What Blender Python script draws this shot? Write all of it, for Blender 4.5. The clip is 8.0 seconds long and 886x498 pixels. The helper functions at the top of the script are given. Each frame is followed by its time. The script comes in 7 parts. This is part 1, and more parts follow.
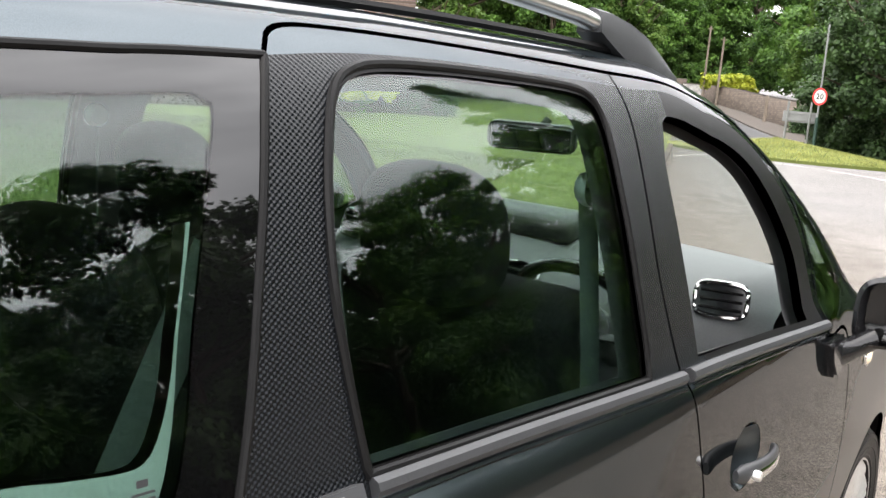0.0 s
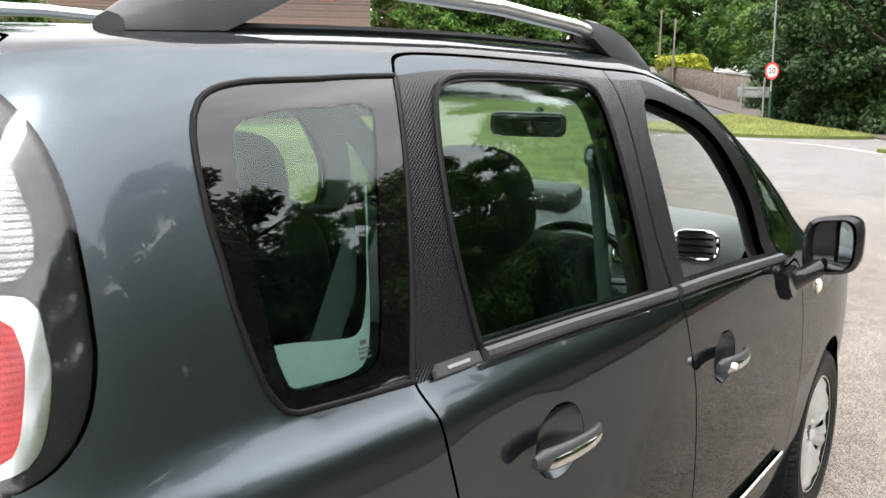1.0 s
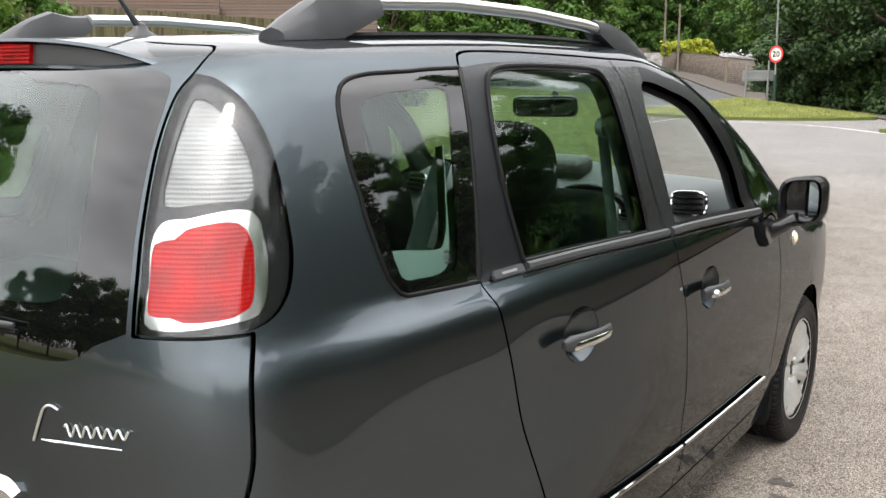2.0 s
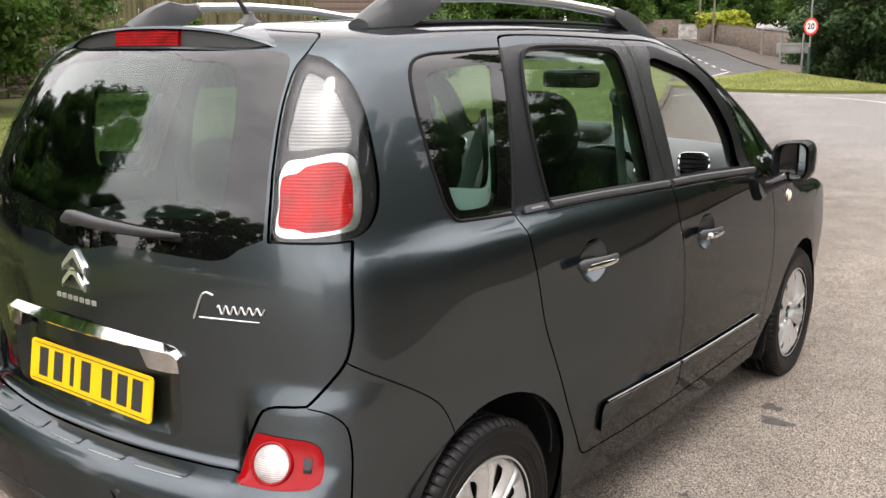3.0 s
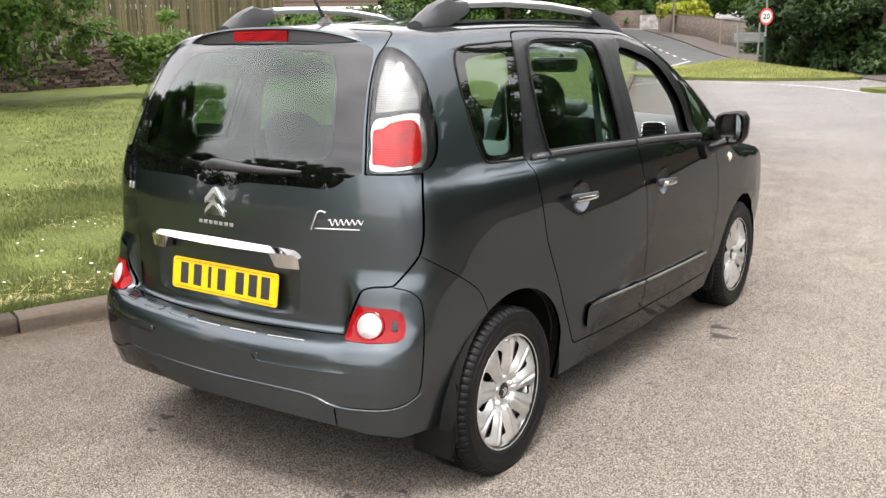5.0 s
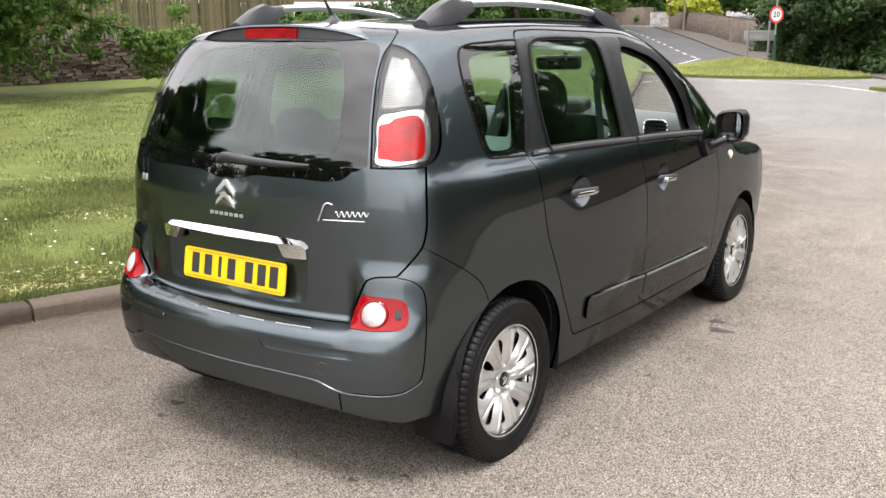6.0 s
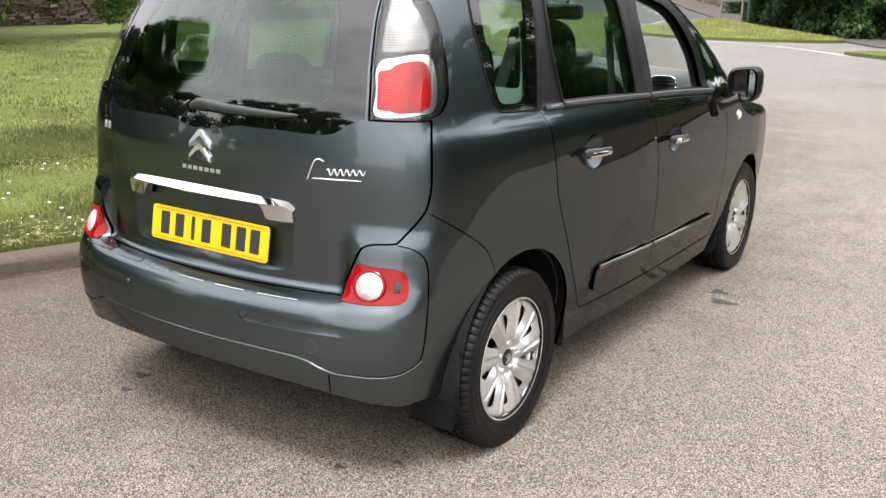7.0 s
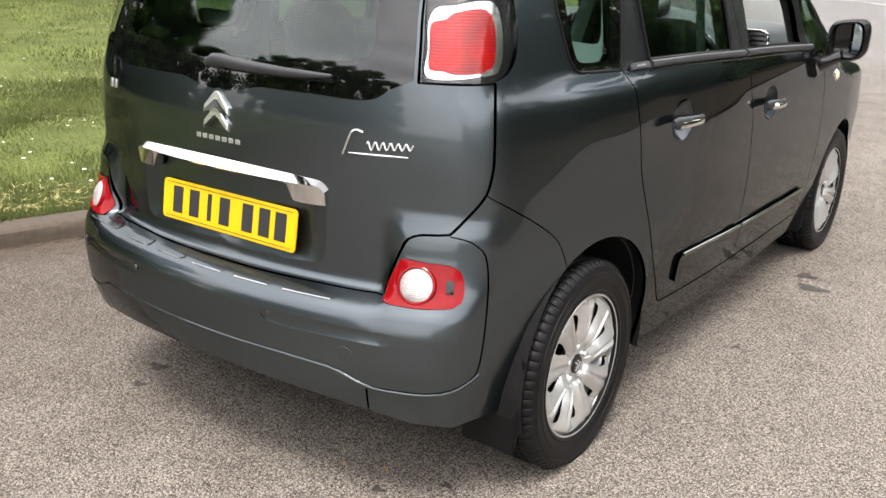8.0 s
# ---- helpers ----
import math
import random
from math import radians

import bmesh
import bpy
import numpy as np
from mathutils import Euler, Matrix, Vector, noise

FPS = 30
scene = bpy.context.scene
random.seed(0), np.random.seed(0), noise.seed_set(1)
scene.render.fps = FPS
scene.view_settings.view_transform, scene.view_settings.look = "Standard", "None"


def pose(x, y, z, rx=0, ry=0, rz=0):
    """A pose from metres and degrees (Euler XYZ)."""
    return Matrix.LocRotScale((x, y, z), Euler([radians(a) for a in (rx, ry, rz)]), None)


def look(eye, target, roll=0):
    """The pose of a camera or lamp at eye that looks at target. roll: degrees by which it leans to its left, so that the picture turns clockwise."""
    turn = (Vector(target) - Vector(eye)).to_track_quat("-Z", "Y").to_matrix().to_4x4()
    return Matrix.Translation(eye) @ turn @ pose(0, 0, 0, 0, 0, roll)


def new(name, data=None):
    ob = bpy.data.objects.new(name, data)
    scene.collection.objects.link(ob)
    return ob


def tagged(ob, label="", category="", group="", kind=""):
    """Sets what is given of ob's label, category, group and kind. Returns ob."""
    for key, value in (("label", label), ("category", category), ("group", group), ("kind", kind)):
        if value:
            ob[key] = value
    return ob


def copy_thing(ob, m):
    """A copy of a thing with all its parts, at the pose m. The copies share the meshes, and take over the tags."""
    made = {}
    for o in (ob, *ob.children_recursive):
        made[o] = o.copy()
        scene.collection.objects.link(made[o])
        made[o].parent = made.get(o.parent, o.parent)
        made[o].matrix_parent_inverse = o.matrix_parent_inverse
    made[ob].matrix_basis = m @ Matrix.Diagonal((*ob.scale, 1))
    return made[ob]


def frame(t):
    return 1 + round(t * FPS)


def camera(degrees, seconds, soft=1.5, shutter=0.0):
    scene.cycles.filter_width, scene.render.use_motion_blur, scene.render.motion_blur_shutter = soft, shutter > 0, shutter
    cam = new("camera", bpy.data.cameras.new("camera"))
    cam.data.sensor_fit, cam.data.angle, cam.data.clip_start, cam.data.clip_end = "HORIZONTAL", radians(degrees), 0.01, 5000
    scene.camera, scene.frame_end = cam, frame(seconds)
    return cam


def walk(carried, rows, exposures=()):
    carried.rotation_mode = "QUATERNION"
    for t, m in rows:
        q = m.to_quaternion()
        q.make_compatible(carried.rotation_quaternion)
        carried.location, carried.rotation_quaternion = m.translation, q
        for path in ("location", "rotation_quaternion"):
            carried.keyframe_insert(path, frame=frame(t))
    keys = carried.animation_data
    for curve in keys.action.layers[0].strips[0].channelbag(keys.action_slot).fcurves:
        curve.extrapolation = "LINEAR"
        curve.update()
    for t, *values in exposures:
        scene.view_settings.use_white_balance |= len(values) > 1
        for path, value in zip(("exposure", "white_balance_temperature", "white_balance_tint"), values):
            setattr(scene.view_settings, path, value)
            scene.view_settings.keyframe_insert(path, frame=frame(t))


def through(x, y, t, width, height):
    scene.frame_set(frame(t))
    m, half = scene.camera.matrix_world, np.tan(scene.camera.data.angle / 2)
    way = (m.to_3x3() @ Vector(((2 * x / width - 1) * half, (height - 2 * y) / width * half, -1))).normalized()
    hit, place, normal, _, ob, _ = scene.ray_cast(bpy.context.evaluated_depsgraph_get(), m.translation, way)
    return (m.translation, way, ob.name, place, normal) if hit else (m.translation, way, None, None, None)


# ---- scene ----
cam = camera(51.5, 8.0)
PATH = [
    (0, (1.317, -0.312, 1.493), (0.14, 1.267, 1.146), 4.8),
    (0.5, (1.34, -0.546, 1.502), (0.207, 1.062, 1.14), 1.7),
    (1, (1.474, -0.784, 1.494), (0.351, 0.834, 1.146), 0.9),
    (1.5, (1.633, -1.023, 1.497), (0.494, 0.581, 1.136), 0.2),
    (1.7, (1.653, -1.13, 1.49), (0.525, 0.481, 1.129), -0.3),
    (2.8, (1.956, -1.653, 1.5), (0.776, -0.091, 1.09), -0.1),
    (3, (2.002, -1.75, 1.509), (0.819, -0.194, 1.082), -0.2),
    (3.5, (2.078, -2.027, 1.516), (0.926, -0.454, 1.07), -0.6),
    (4, (2.231, -2.272, 1.514), (1.08, -0.699, 1.064), -0.2),
    (5.3, (2.397, -2.693, 1.515), (1.282, -1.093, 1.071), -0.7),
    (5.5, (2.412, -2.711, 1.525), (1.293, -1.115, 1.075), -0.5),
    (6, (2.45, -2.703, 1.523), (1.315, -1.119, 1.071), -0.3),
    (6.5, (2.378, -2.634, 1.493), (1.268, -1.047, 0.997), 0.8),
    (7, (2.162, -2.499, 1.468), (1.104, -0.891, 0.926), 1.3),
    (7.5, (2.005, -2.338, 1.449), (0.933, -0.754, 0.864), 1.0),
    (8, (1.855, -2.132, 1.424), (0.742, -0.598, 0.785), 1.4),
]
EXPOSURE = [(0, 2.10, 6550, 12), (1.0, 1.97, 6500, 11), (1.5, 1.79, 6500, 10), (3.0, 1.58, 6800, 15), (3.75, 1.64, 6900, 18), (5.5, 1.76, 6600, 13), (8, 1.68, 6600, 13)]
walk(cam, [(t, look(eye, target, roll)) for t, eye, target, roll in PATH], EXPOSURE)

# ---- world and light: bright overcast day ----
world = bpy.data.worlds.new("sky")
scene.world = world
world.use_nodes = True
wn, wl = world.node_tree.nodes, world.node_tree.links
sky = wn.new("ShaderNodeTexSky")
sky.sky_type = "NISHITA"
sky.sun_disc = False
sky.sun_elevation, sky.sun_rotation = radians(55), radians(150)
sky.air_density, sky.dust_density, sky.ozone_density = 1.0, 4.0, 1.0
wcoord = wn.new("ShaderNodeTexCoord")
wcloud = wn.new("ShaderNodeTexNoise")
wcloud.inputs["Scale"].default_value = 2.2
wcloud.inputs["Detail"].default_value = 5.0
wmap = wn.new("ShaderNodeMapping")
wmap.inputs["Scale"].default_value = (1.0, 1.0, 3.0)
wl.new(wcoord.outputs["Generated"], wmap.inputs["Vector"])
wl.new(wmap.outputs["Vector"], wcloud.inputs["Vector"])
wramp = wn.new("ShaderNodeMapRange")
wramp.inputs["From Min"].default_value, wramp.inputs["From Max"].default_value = 0.3, 0.7
wramp.inputs["To Min"].default_value, wramp.inputs["To Max"].default_value = 6.0, 11.0
wl.new(wcloud.outputs["Fac"], wramp.inputs["Value"])
wmix = wn.new("ShaderNodeMix")
wmix.data_type = "RGBA"
wmix.inputs["Factor"].default_value = 0.85
wgrey = wn.new("ShaderNodeCombineColor")
# an overcast sky is brightest overhead and dimmer towards the horizon
wsep = wn.new("ShaderNodeSeparateXYZ")
wl.new(wcoord.outputs["Generated"], wsep.inputs[0])
wup = wn.new("ShaderNodeMapRange")
wup.inputs["From Min"].default_value, wup.inputs["From Max"].default_value = 0.0, 1.0
wup.inputs["To Min"].default_value, wup.inputs["To Max"].default_value = 0.86, 1.32
wl.new(wsep.outputs["Z"], wup.inputs["Value"])
wlum = wn.new("ShaderNodeMath")
wlum.operation = "MULTIPLY"
wl.new(wramp.outputs["Result"], wlum.inputs[0])
wl.new(wup.outputs["Result"], wlum.inputs[1])
for chan in ("Red", "Green", "Blue"):
    wl.new(wlum.outputs[0], wgrey.inputs[chan])
wl.new(sky.outputs["Color"], wmix.inputs["A"])
wl.new(wgrey.outputs["Color"], wmix.inputs["B"])
wl.new(wmix.outputs["Result"], wn["Background"].inputs["Color"])
wn["Background"].inputs["Strength"].default_value = 0.12
sun = new("sun", bpy.data.lights.new("sun", "SUN"))
sun.data.energy, sun.data.angle, sun.data.color = 1.2, radians(14), (1.0, 0.97, 0.92)
sun.matrix_world = look((4, -8, 18), (0, 0, 0))

# ---- materials ----
def shader(name, color=(0.5, 0.5, 0.5), rough=0.5, metal=0.0, coat=0.0, spec=0.5, grain=0.0, scale=40.0, bump=0.0, stains=0.0, stain_scale=3.0, noise_bump_scale=None):
    """A principled material: base colour varied at two scales, with a fine relief."""
    m = bpy.data.materials.new(name)
    m.use_nodes = True
    nodes, links = m.node_tree.nodes, m.node_tree.links
    b = nodes["Principled BSDF"]
    b.inputs["Base Color"].default_value = (*color, 1)
    b.inputs["Roughness"].default_value = rough
    b.inputs["Metallic"].default_value = metal
    b.inputs["Coat Weight"].default_value = coat
    b.inputs["Coat Roughness"].default_value = 0.02
    b.inputs["Coat IOR"].default_value = 1.52
    b.inputs["Specular IOR Level"].default_value = spec
    co = nodes.new("ShaderNodeTexCoord")
    fine = nodes.new("ShaderNodeTexNoise")
    fine.inputs["Scale"].default_value = scale
    fine.inputs["Detail"].default_value = 4
    links.new(co.outputs["Object"], fine.inputs["Vector"])
    if grain or stains:
        wide = nodes.new("ShaderNodeTexNoise")
        wide.inputs["Scale"].default_value = stain_scale
        wide.inputs["Detail"].default_value = 5
        links.new(co.outputs["Object"], wide.inputs["Vector"])
        f1 = nodes.new("ShaderNodeMapRange")
        f1.inputs["From Min"].default_value, f1.inputs["From Max"].default_value = 0.3, 0.7
        f1.inputs["To Min"].default_value, f1.inputs["To Max"].default_value = 1 - grain, 1 + grain
        links.new(fine.outputs["Fac"], f1.inputs["Value"])
        f2 = nodes.new("ShaderNodeMapRange")
        f2.inputs["From Min"].default_value, f2.inputs["From Max"].default_value = 0.3, 0.7
        f2.inputs["To Min"].default_value, f2.inputs["To Max"].default_value = 1 - stains, 1 + stains
        links.new(wide.outputs["Fac"], f2.inputs["Value"])
        mul = nodes.new("ShaderNodeMath")
        mul.operation = "MULTIPLY"
        links.new(f1.outputs["Result"], mul.inputs[0])
        links.new(f2.outputs["Result"], mul.inputs[1])
        tint = nodes.new("ShaderNodeVectorMath")
        tint.operation = "SCALE"
        tint.inputs[0].default_value = color
        links.new(mul.outputs[0], tint.inputs["Scale"])
        links.new(tint.outputs[0], b.inputs["Base Color"])
    if bump:
        src = fine
        if noise_bump_scale:
            src = nodes.new("ShaderNodeTexNoise")
            src.inputs["Scale"].default_value = noise_bump_scale
            src.inputs["Detail"].default_value = 3
            links.new(co.outputs["Object"], src.inputs["Vector"])
        bp = nodes.new("ShaderNodeBump")
        bp.inputs["Strength"].default_value = 1.0
        bp.inputs["Distance"].default_value = bump
        links.new(src.outputs["Fac"], bp.inputs["Height"])
        links.new(bp.outputs["Normal"], b.inputs["Normal"])
    return m


def glass(name, tint, gloss_rough=0.0, ior=1.5):
    """Thin pane: tinted see-through, with mirror gloss by Fresnel."""
    m = bpy.data.materials.new(name)
    m.use_nodes = True
    nodes, links = m.node_tree.nodes, m.node_tree.links
    nodes.remove(nodes["Principled BSDF"])
    clear = nodes.new("ShaderNodeBsdfTransparent")
    clear.inputs["Color"].default_value = (*tint, 1)
    gloss = nodes.new("ShaderNodeBsdfGlossy")
    gloss.inputs["Roughness"].default_value = gloss_rough
    gloss.inputs["Color"].default_value = (1, 1, 1, 1)
    edge = nodes.new("ShaderNodeLayerWeight")
    edge.inputs["Blend"].default_value = 0.5
    rise = nodes.new("ShaderNodeMath")
    rise.operation = "POWER"
    rise.inputs[1].default_value = 5.0
    links.new(edge.outputs["Facing"], rise.inputs[0])
    fres = nodes.new("ShaderNodeMath")
    fres.operation = "MULTIPLY_ADD"
    r0 = ((ior - 1) / (ior + 1)) ** 2
    fres.inputs[1].default_value, fres.inputs[2].default_value = 1 - r0, r0
    links.new(rise.outputs[0], fres.inputs[0])
    mix = nodes.new("ShaderNodeMixShader")
    links.new(fres.outputs[0], mix.inputs[0])
    links.new(clear.outputs[0], mix.inputs[1])
    links.new(gloss.outputs[0], mix.inputs[2])
    links.new(mix.outputs[0], nodes["Material Output"].inputs["Surface"])
    return m


PAINT = shader("grey_metallic_paint", (0.074, 0.090, 0.100), 0.34, 1.0, coat=0.7, grain=0.12, scale=900, stains=0.03, stain_scale=2)
# flakes under lacquer do not brighten at a glancing angle as bare metal does
PAINT.node_tree.nodes["Principled BSDF"].inputs["Specular Tint"].default_value = (0.08, 0.09, 0.10, 1)
BLACK_GLOSS = shader("black_glass_border", (0.0018, 0.0018, 0.002), 0.02, 0.0, spec=0.75)
TINTED = glass("dark_tinted_glass", (0.67, 0.76, 0.73), ior=1.58)
REAR_TINT = glass("dark_rear_window_glass", (0.56, 0.65, 0.62), ior=1.58)
CLEAR = glass("green_clear_glass", (0.94, 0.97, 0.955))
RUBBER = shader("black_rubber", (0.005, 0.005, 0.0052), 0.42, spec=0.12, grain=0.1, scale=200, bump=0.0002)
PLASTIC = shader("grained_black_plastic", (0.022, 0.022, 0.023), 0.45, grain=0.15, scale=400, bump=0.0002)
TRIM = shader("dark_interior_plastic", (0.035, 0.036, 0.038), 0.6, grain=0.1, scale=150, stains=0.08, bump=0.0003)
LIGHT_TRIM = shader("light_grey_interior_plastic", (0.37, 0.40, 0.385), 0.6, grain=0.04, scale=200, stains=0.04)
CHROME = shader("chrome", (0.66, 0.66, 0.65), 0.06, 1.0, grain=0.02, scale=60)
UNDER = shader("underbody", (0.009, 0.009, 0.009), 0.85, spec=0.1, grain=0.2, scale=30)

# ---- building helpers ----
def part(name, bm, material, parent=None, label="", smooth=True, normal_fix=True):
    """Links a bmesh as one mesh object, under parent if there is one."""
    if normal_fix:
        bmesh.ops.recalc_face_normals(bm, faces=bm.faces)
    me = bpy.data.meshes.new(name)
    bm.to_mesh(me)
    bm.free()
    me.materials.append(material)
    if smooth:
        me.shade_smooth()
        me.set_sharp_from_angle(angle=radians(38))
    ob = new(name, me)
    if parent:
        ob.parent = parent
    if label:
        ob["label"] = label
    return ob


def raw(name, verts, faces, material, parent=None, label="", smooth=False):
    """A mesh straight from arrays of vertices and of equal-sized faces."""
    verts, faces = np.asarray(verts, np.float32), np.asarray(faces, np.int32)
    me = bpy.data.meshes.new(name)
    k = faces.shape[1]
    me.vertices.add(len(verts))
    me.vertices.foreach_set("co", verts.ravel())
    me.loops.add(faces.size)
    me.loops.foreach_set("vertex_index", faces.ravel())
    me.polygons.add(len(faces))
    me.polygons.foreach_set("loop_start", np.arange(0, faces.size, k, dtype=np.int32))
    me.polygons.foreach_set("loop_total", np.full(len(faces), k, np.int32))
    me.update(calc_edges=True)
    me.materials.append(material)
    if smooth:
        me.shade_smooth()
    ob = new(name, me)
    if parent:
        ob.parent = parent
    if label:
        ob["label"] = label
    return ob


def box(bm, size, m=None, bevel=0.0, seg=2):
    r = bmesh.ops.create_cube(bm, size=1.0)
    bmesh.ops.scale(bm, vec=size, verts=r["verts"])
    if bevel:
        es = list({e for v in r["verts"] for e in v.link_edges})
        out = bmesh.ops.bevel(bm, geom=es, offset=bevel, segments=seg, affect="EDGES", profile=0.6)
        vs = list({v for f in out["faces"] for v in f.verts} | {v for v in r["verts"] if v.is_valid})
    else:
        vs = r["verts"]
    if m is not None:
        bmesh.ops.transform(bm, matrix=m, verts=vs)
    return vs


def tube(bm, path, radius, seg=10, caps=True, squash=(1, 1)):
    """A tube along a path; radius a number or one for each point; squash scales its two cross directions."""
    path = [Vector(p) for p in path]
    n = len(path)
    rad = [radius] * n if isinstance(radius, (int, float)) else list(radius)
    rings = []
    up = Vector((0, 0, 1))
    for i, p in enumerate(path):
        d = (path[min(i + 1, n - 1)] - path[max(i - 1, 0)]).normalized()
        a = d.cross(up)
        if a.length < 1e-3:
            a = d.cross(Vector((0, 1, 0)))
        a.normalize()
        b = a.cross(d).normalized()
        rings.append([bm.verts.new(p + (a * math.cos(k / seg * math.tau) * squash[0] + b * math.sin(k / seg * math.tau) * squash[1]) * rad[i]) for k in range(seg)])
    for r, s in zip(rings, rings[1:]):
        for k in range(seg):
            bm.faces.new((r[k], r[(k + 1) % seg], s[(k + 1) % seg], s[k]))
    if caps:
        bm.faces.new(rings[0])
        bm.faces.new(rings[-1])
    return rings


def lathe(bm, profile, seg=48, m=None):
    """Turns a profile of (radius, height) about z."""
    rings = []
    for r, z in profile:
        if r < 1e-6:
            rings.append([bm.verts.new((0, 0, z))])
        else:
            rings.append([bm.verts.new((r * math.cos(k / seg * math.tau), r * math.sin(k / seg * math.tau), z)) for k in range(seg)])
    for a, b in zip(rings, rings[1:]):
        for k in range(seg):
            j = (k + 1) % seg
            q = [a[k % len(a)], a[j % len(a)], b[j % len(b)], b[k % len(b)]]
            q = list(dict.fromkeys(q))
            if len(q) > 2:
                bm.faces.new(q)
    if m is not None:
        bmesh.ops.transform(bm, matrix=m, verts=[v for r in rings for v in r])
    return rings


def prism(bm, outline, depth, m=None, bevel=0.0):
    """A flat outline in x and y, extruded along z from 0 to depth."""
    lo = [bm.verts.new((x, y, 0)) for x, y in outline]
    hi = [bm.verts.new((x, y, depth)) for x, y in outline]
    n = len(outline)
    top = bm.faces.new(hi)
    bm.faces.new(lo[::-1])
    for i in range(n):
        bm.faces.new((lo[i], lo[(i + 1) % n], hi[(i + 1) % n], hi[i]))
    vs = lo + hi
    if bevel:
        out = bmesh.ops.bevel(bm, geom=list(top.edges), offset=bevel, segments=2, affect="EDGES")
        vs = list({v for f in out["faces"] for v in f.verts} | {v for v in vs if v.is_valid})
    if m is not None:
        bmesh.ops.transform(bm, matrix=m, verts=vs)
    return vs

# ---- the car's outer surface: one rounded box with tapering sides ----
def smooth_table(xs, ys):
    """A smooth monotone curve through a short table."""
    xs, ys = np.array(xs, float), np.array(ys, float)
    h, d = np.diff(xs), np.diff(ys) / np.diff(xs)
    m = np.zeros(len(xs))
    m[0], m[-1] = d[0], d[-1]
    for i in range(1, len(xs) - 1):
        if d[i - 1] * d[i] > 0:
            w1, w2 = 2 * h[i] + h[i - 1], h[i] + 2 * h[i - 1]
            m[i] = (w1 + w2) / (w1 / d[i - 1] + w2 / d[i])

    def curve(x):
        x = np.clip(np.asarray(x, float), xs[0], xs[-1])
        i = np.clip(np.searchsorted(xs, x) - 1, 0, len(xs) - 2)
        t = (x - xs[i]) / h[i]
        return ((1 + 2 * t) * (1 - t) ** 2 * ys[i] + t * (1 - t) ** 2 * h[i] * m[i]
                + t * t * (3 - 2 * t) * ys[i + 1] + t * t * (t - 1) * h[i] * m[i + 1])
    return curve


def step(x, a, b):
    t = np.clip((x - a) / (b - a), 0, 1)
    return t * t * (3 - 2 * t)


HALF = smooth_table([0.15, 0.25, 0.33, 0.46, 0.65, 0.85, 0.95, 1.03, 1.052, 1.075, 1.098, 1.12, 1.3, 1.45, 1.54, 1.62],
                    [0.77, 0.79, 0.805, 0.828, 0.842, 0.841, 0.837, 0.830, 0.825, 0.812, 0.799, 0.793, 0.745, 0.695, 0.660, 0.630])
REAR = smooth_table([0.15, 0.3, 0.45, 0.54, 0.565, 0.585, 0.598, 0.610, 0.618, 0.635, 0.70, 0.95, 1.1, 1.3, 1.45, 1.53, 1.62],
                    [-0.55, -0.66, -0.695, -0.695, -0.688, -0.672, -0.648, -0.605, -0.592, -0.586, -0.585, -0.58, -0.56, -0.48, -0.39, -0.335, -0.25])
REAR_CORNER = smooth_table([0.15, 0.3, 0.45, 0.53, 0.57, 0.61, 0.65, 0.70, 0.76, 0.815, 0.95, 1.1, 1.3, 1.45, 1.53, 1.62],
                           [-0.55, -0.66, -0.695, -0.693, -0.682, -0.656, -0.630, -0.6155, -0.604, -0.583, -0.58, -0.56, -0.48, -0.39, -0.335, -0.25])
TOP = smooth_table([-0.4, 0.0, 0.6, 1.1, 1.4, 1.6, 1.8, 2.0, 2.2, 2.35, 2.5, 3.0, 3.3, 3.5],
                   [1.555, 1.58, 1.60, 1.60, 1.56, 1.49, 1.39, 1.27, 1.12, 1.015, 0.97, 0.92, 0.84, 0.74])
ORIGIN = smooth_table([1.3, 1.6, 2.0, 2.35, 3.3], [1.25, 1.15, 0.93, 0.74, 0.55])
NOSE = 3.42
FAN, INX, INY, INF = 0.75, 0.35, 0.15, 3.0
S_REAR, S_NOSE = INY - FAN - INX, INF + FAN + INX


def side_x(y, z):
    taper = 0.05 + 0.010 * step(z, 0.6, 1.1)
    back = np.clip(1 - y, 0, None) ** 1.7 * taper
    ahead = np.clip(y - 1, 0, None) ** 2 * 0.012 + np.clip(y - 2.5, 0, None) ** 2 * 0.12
    # the haunch over the rear wheel: a broad shelf under the quarter window
    haunch = 0.018 * (1 - step(y, 0.15, 0.50)) * step(y, -0.28, -0.06) * (1 - step(z, 1.052, 1.115)) * step(z, 0.76, 0.98)
    return HALF(z) * (1 - back - ahead) + haunch


def rear_y(x, z):
    x = np.abs(x)
    corner = step(x, 0.51, 0.575)
    return REAR(z) * (1 - corner) + REAR_CORNER(z) * corner + 0.09 * (x / 0.6) ** 2.2


def inside(x, y, z):
    g1 = np.abs(x) / side_x(y, z)
    g2 = np.clip((1.0 - y) / (1.0 - rear_y(x, z)), 0, None)
    dome = 0.12 * step(y, 1.3, 1.9) * (1 - step(y, 2.0, 2.4)) * np.clip(1 - (x / 0.62) ** 2, 0, 1)
    g3 = np.clip((z - 0.5) / (TOP(y) + dome - 0.02 * (x / 0.5) ** 2 - 0.5), 0, None)
    nose = NOSE - 0.16 * (x / 0.7) ** 2 - 0.12 * step(z, 0.6, 0.95)
    g4 = np.clip((y - 1.0) / (nose - 1.0), 0, None)
    return g1 ** 20 + g2 ** 32 + g3 ** 26 + g4 ** 30


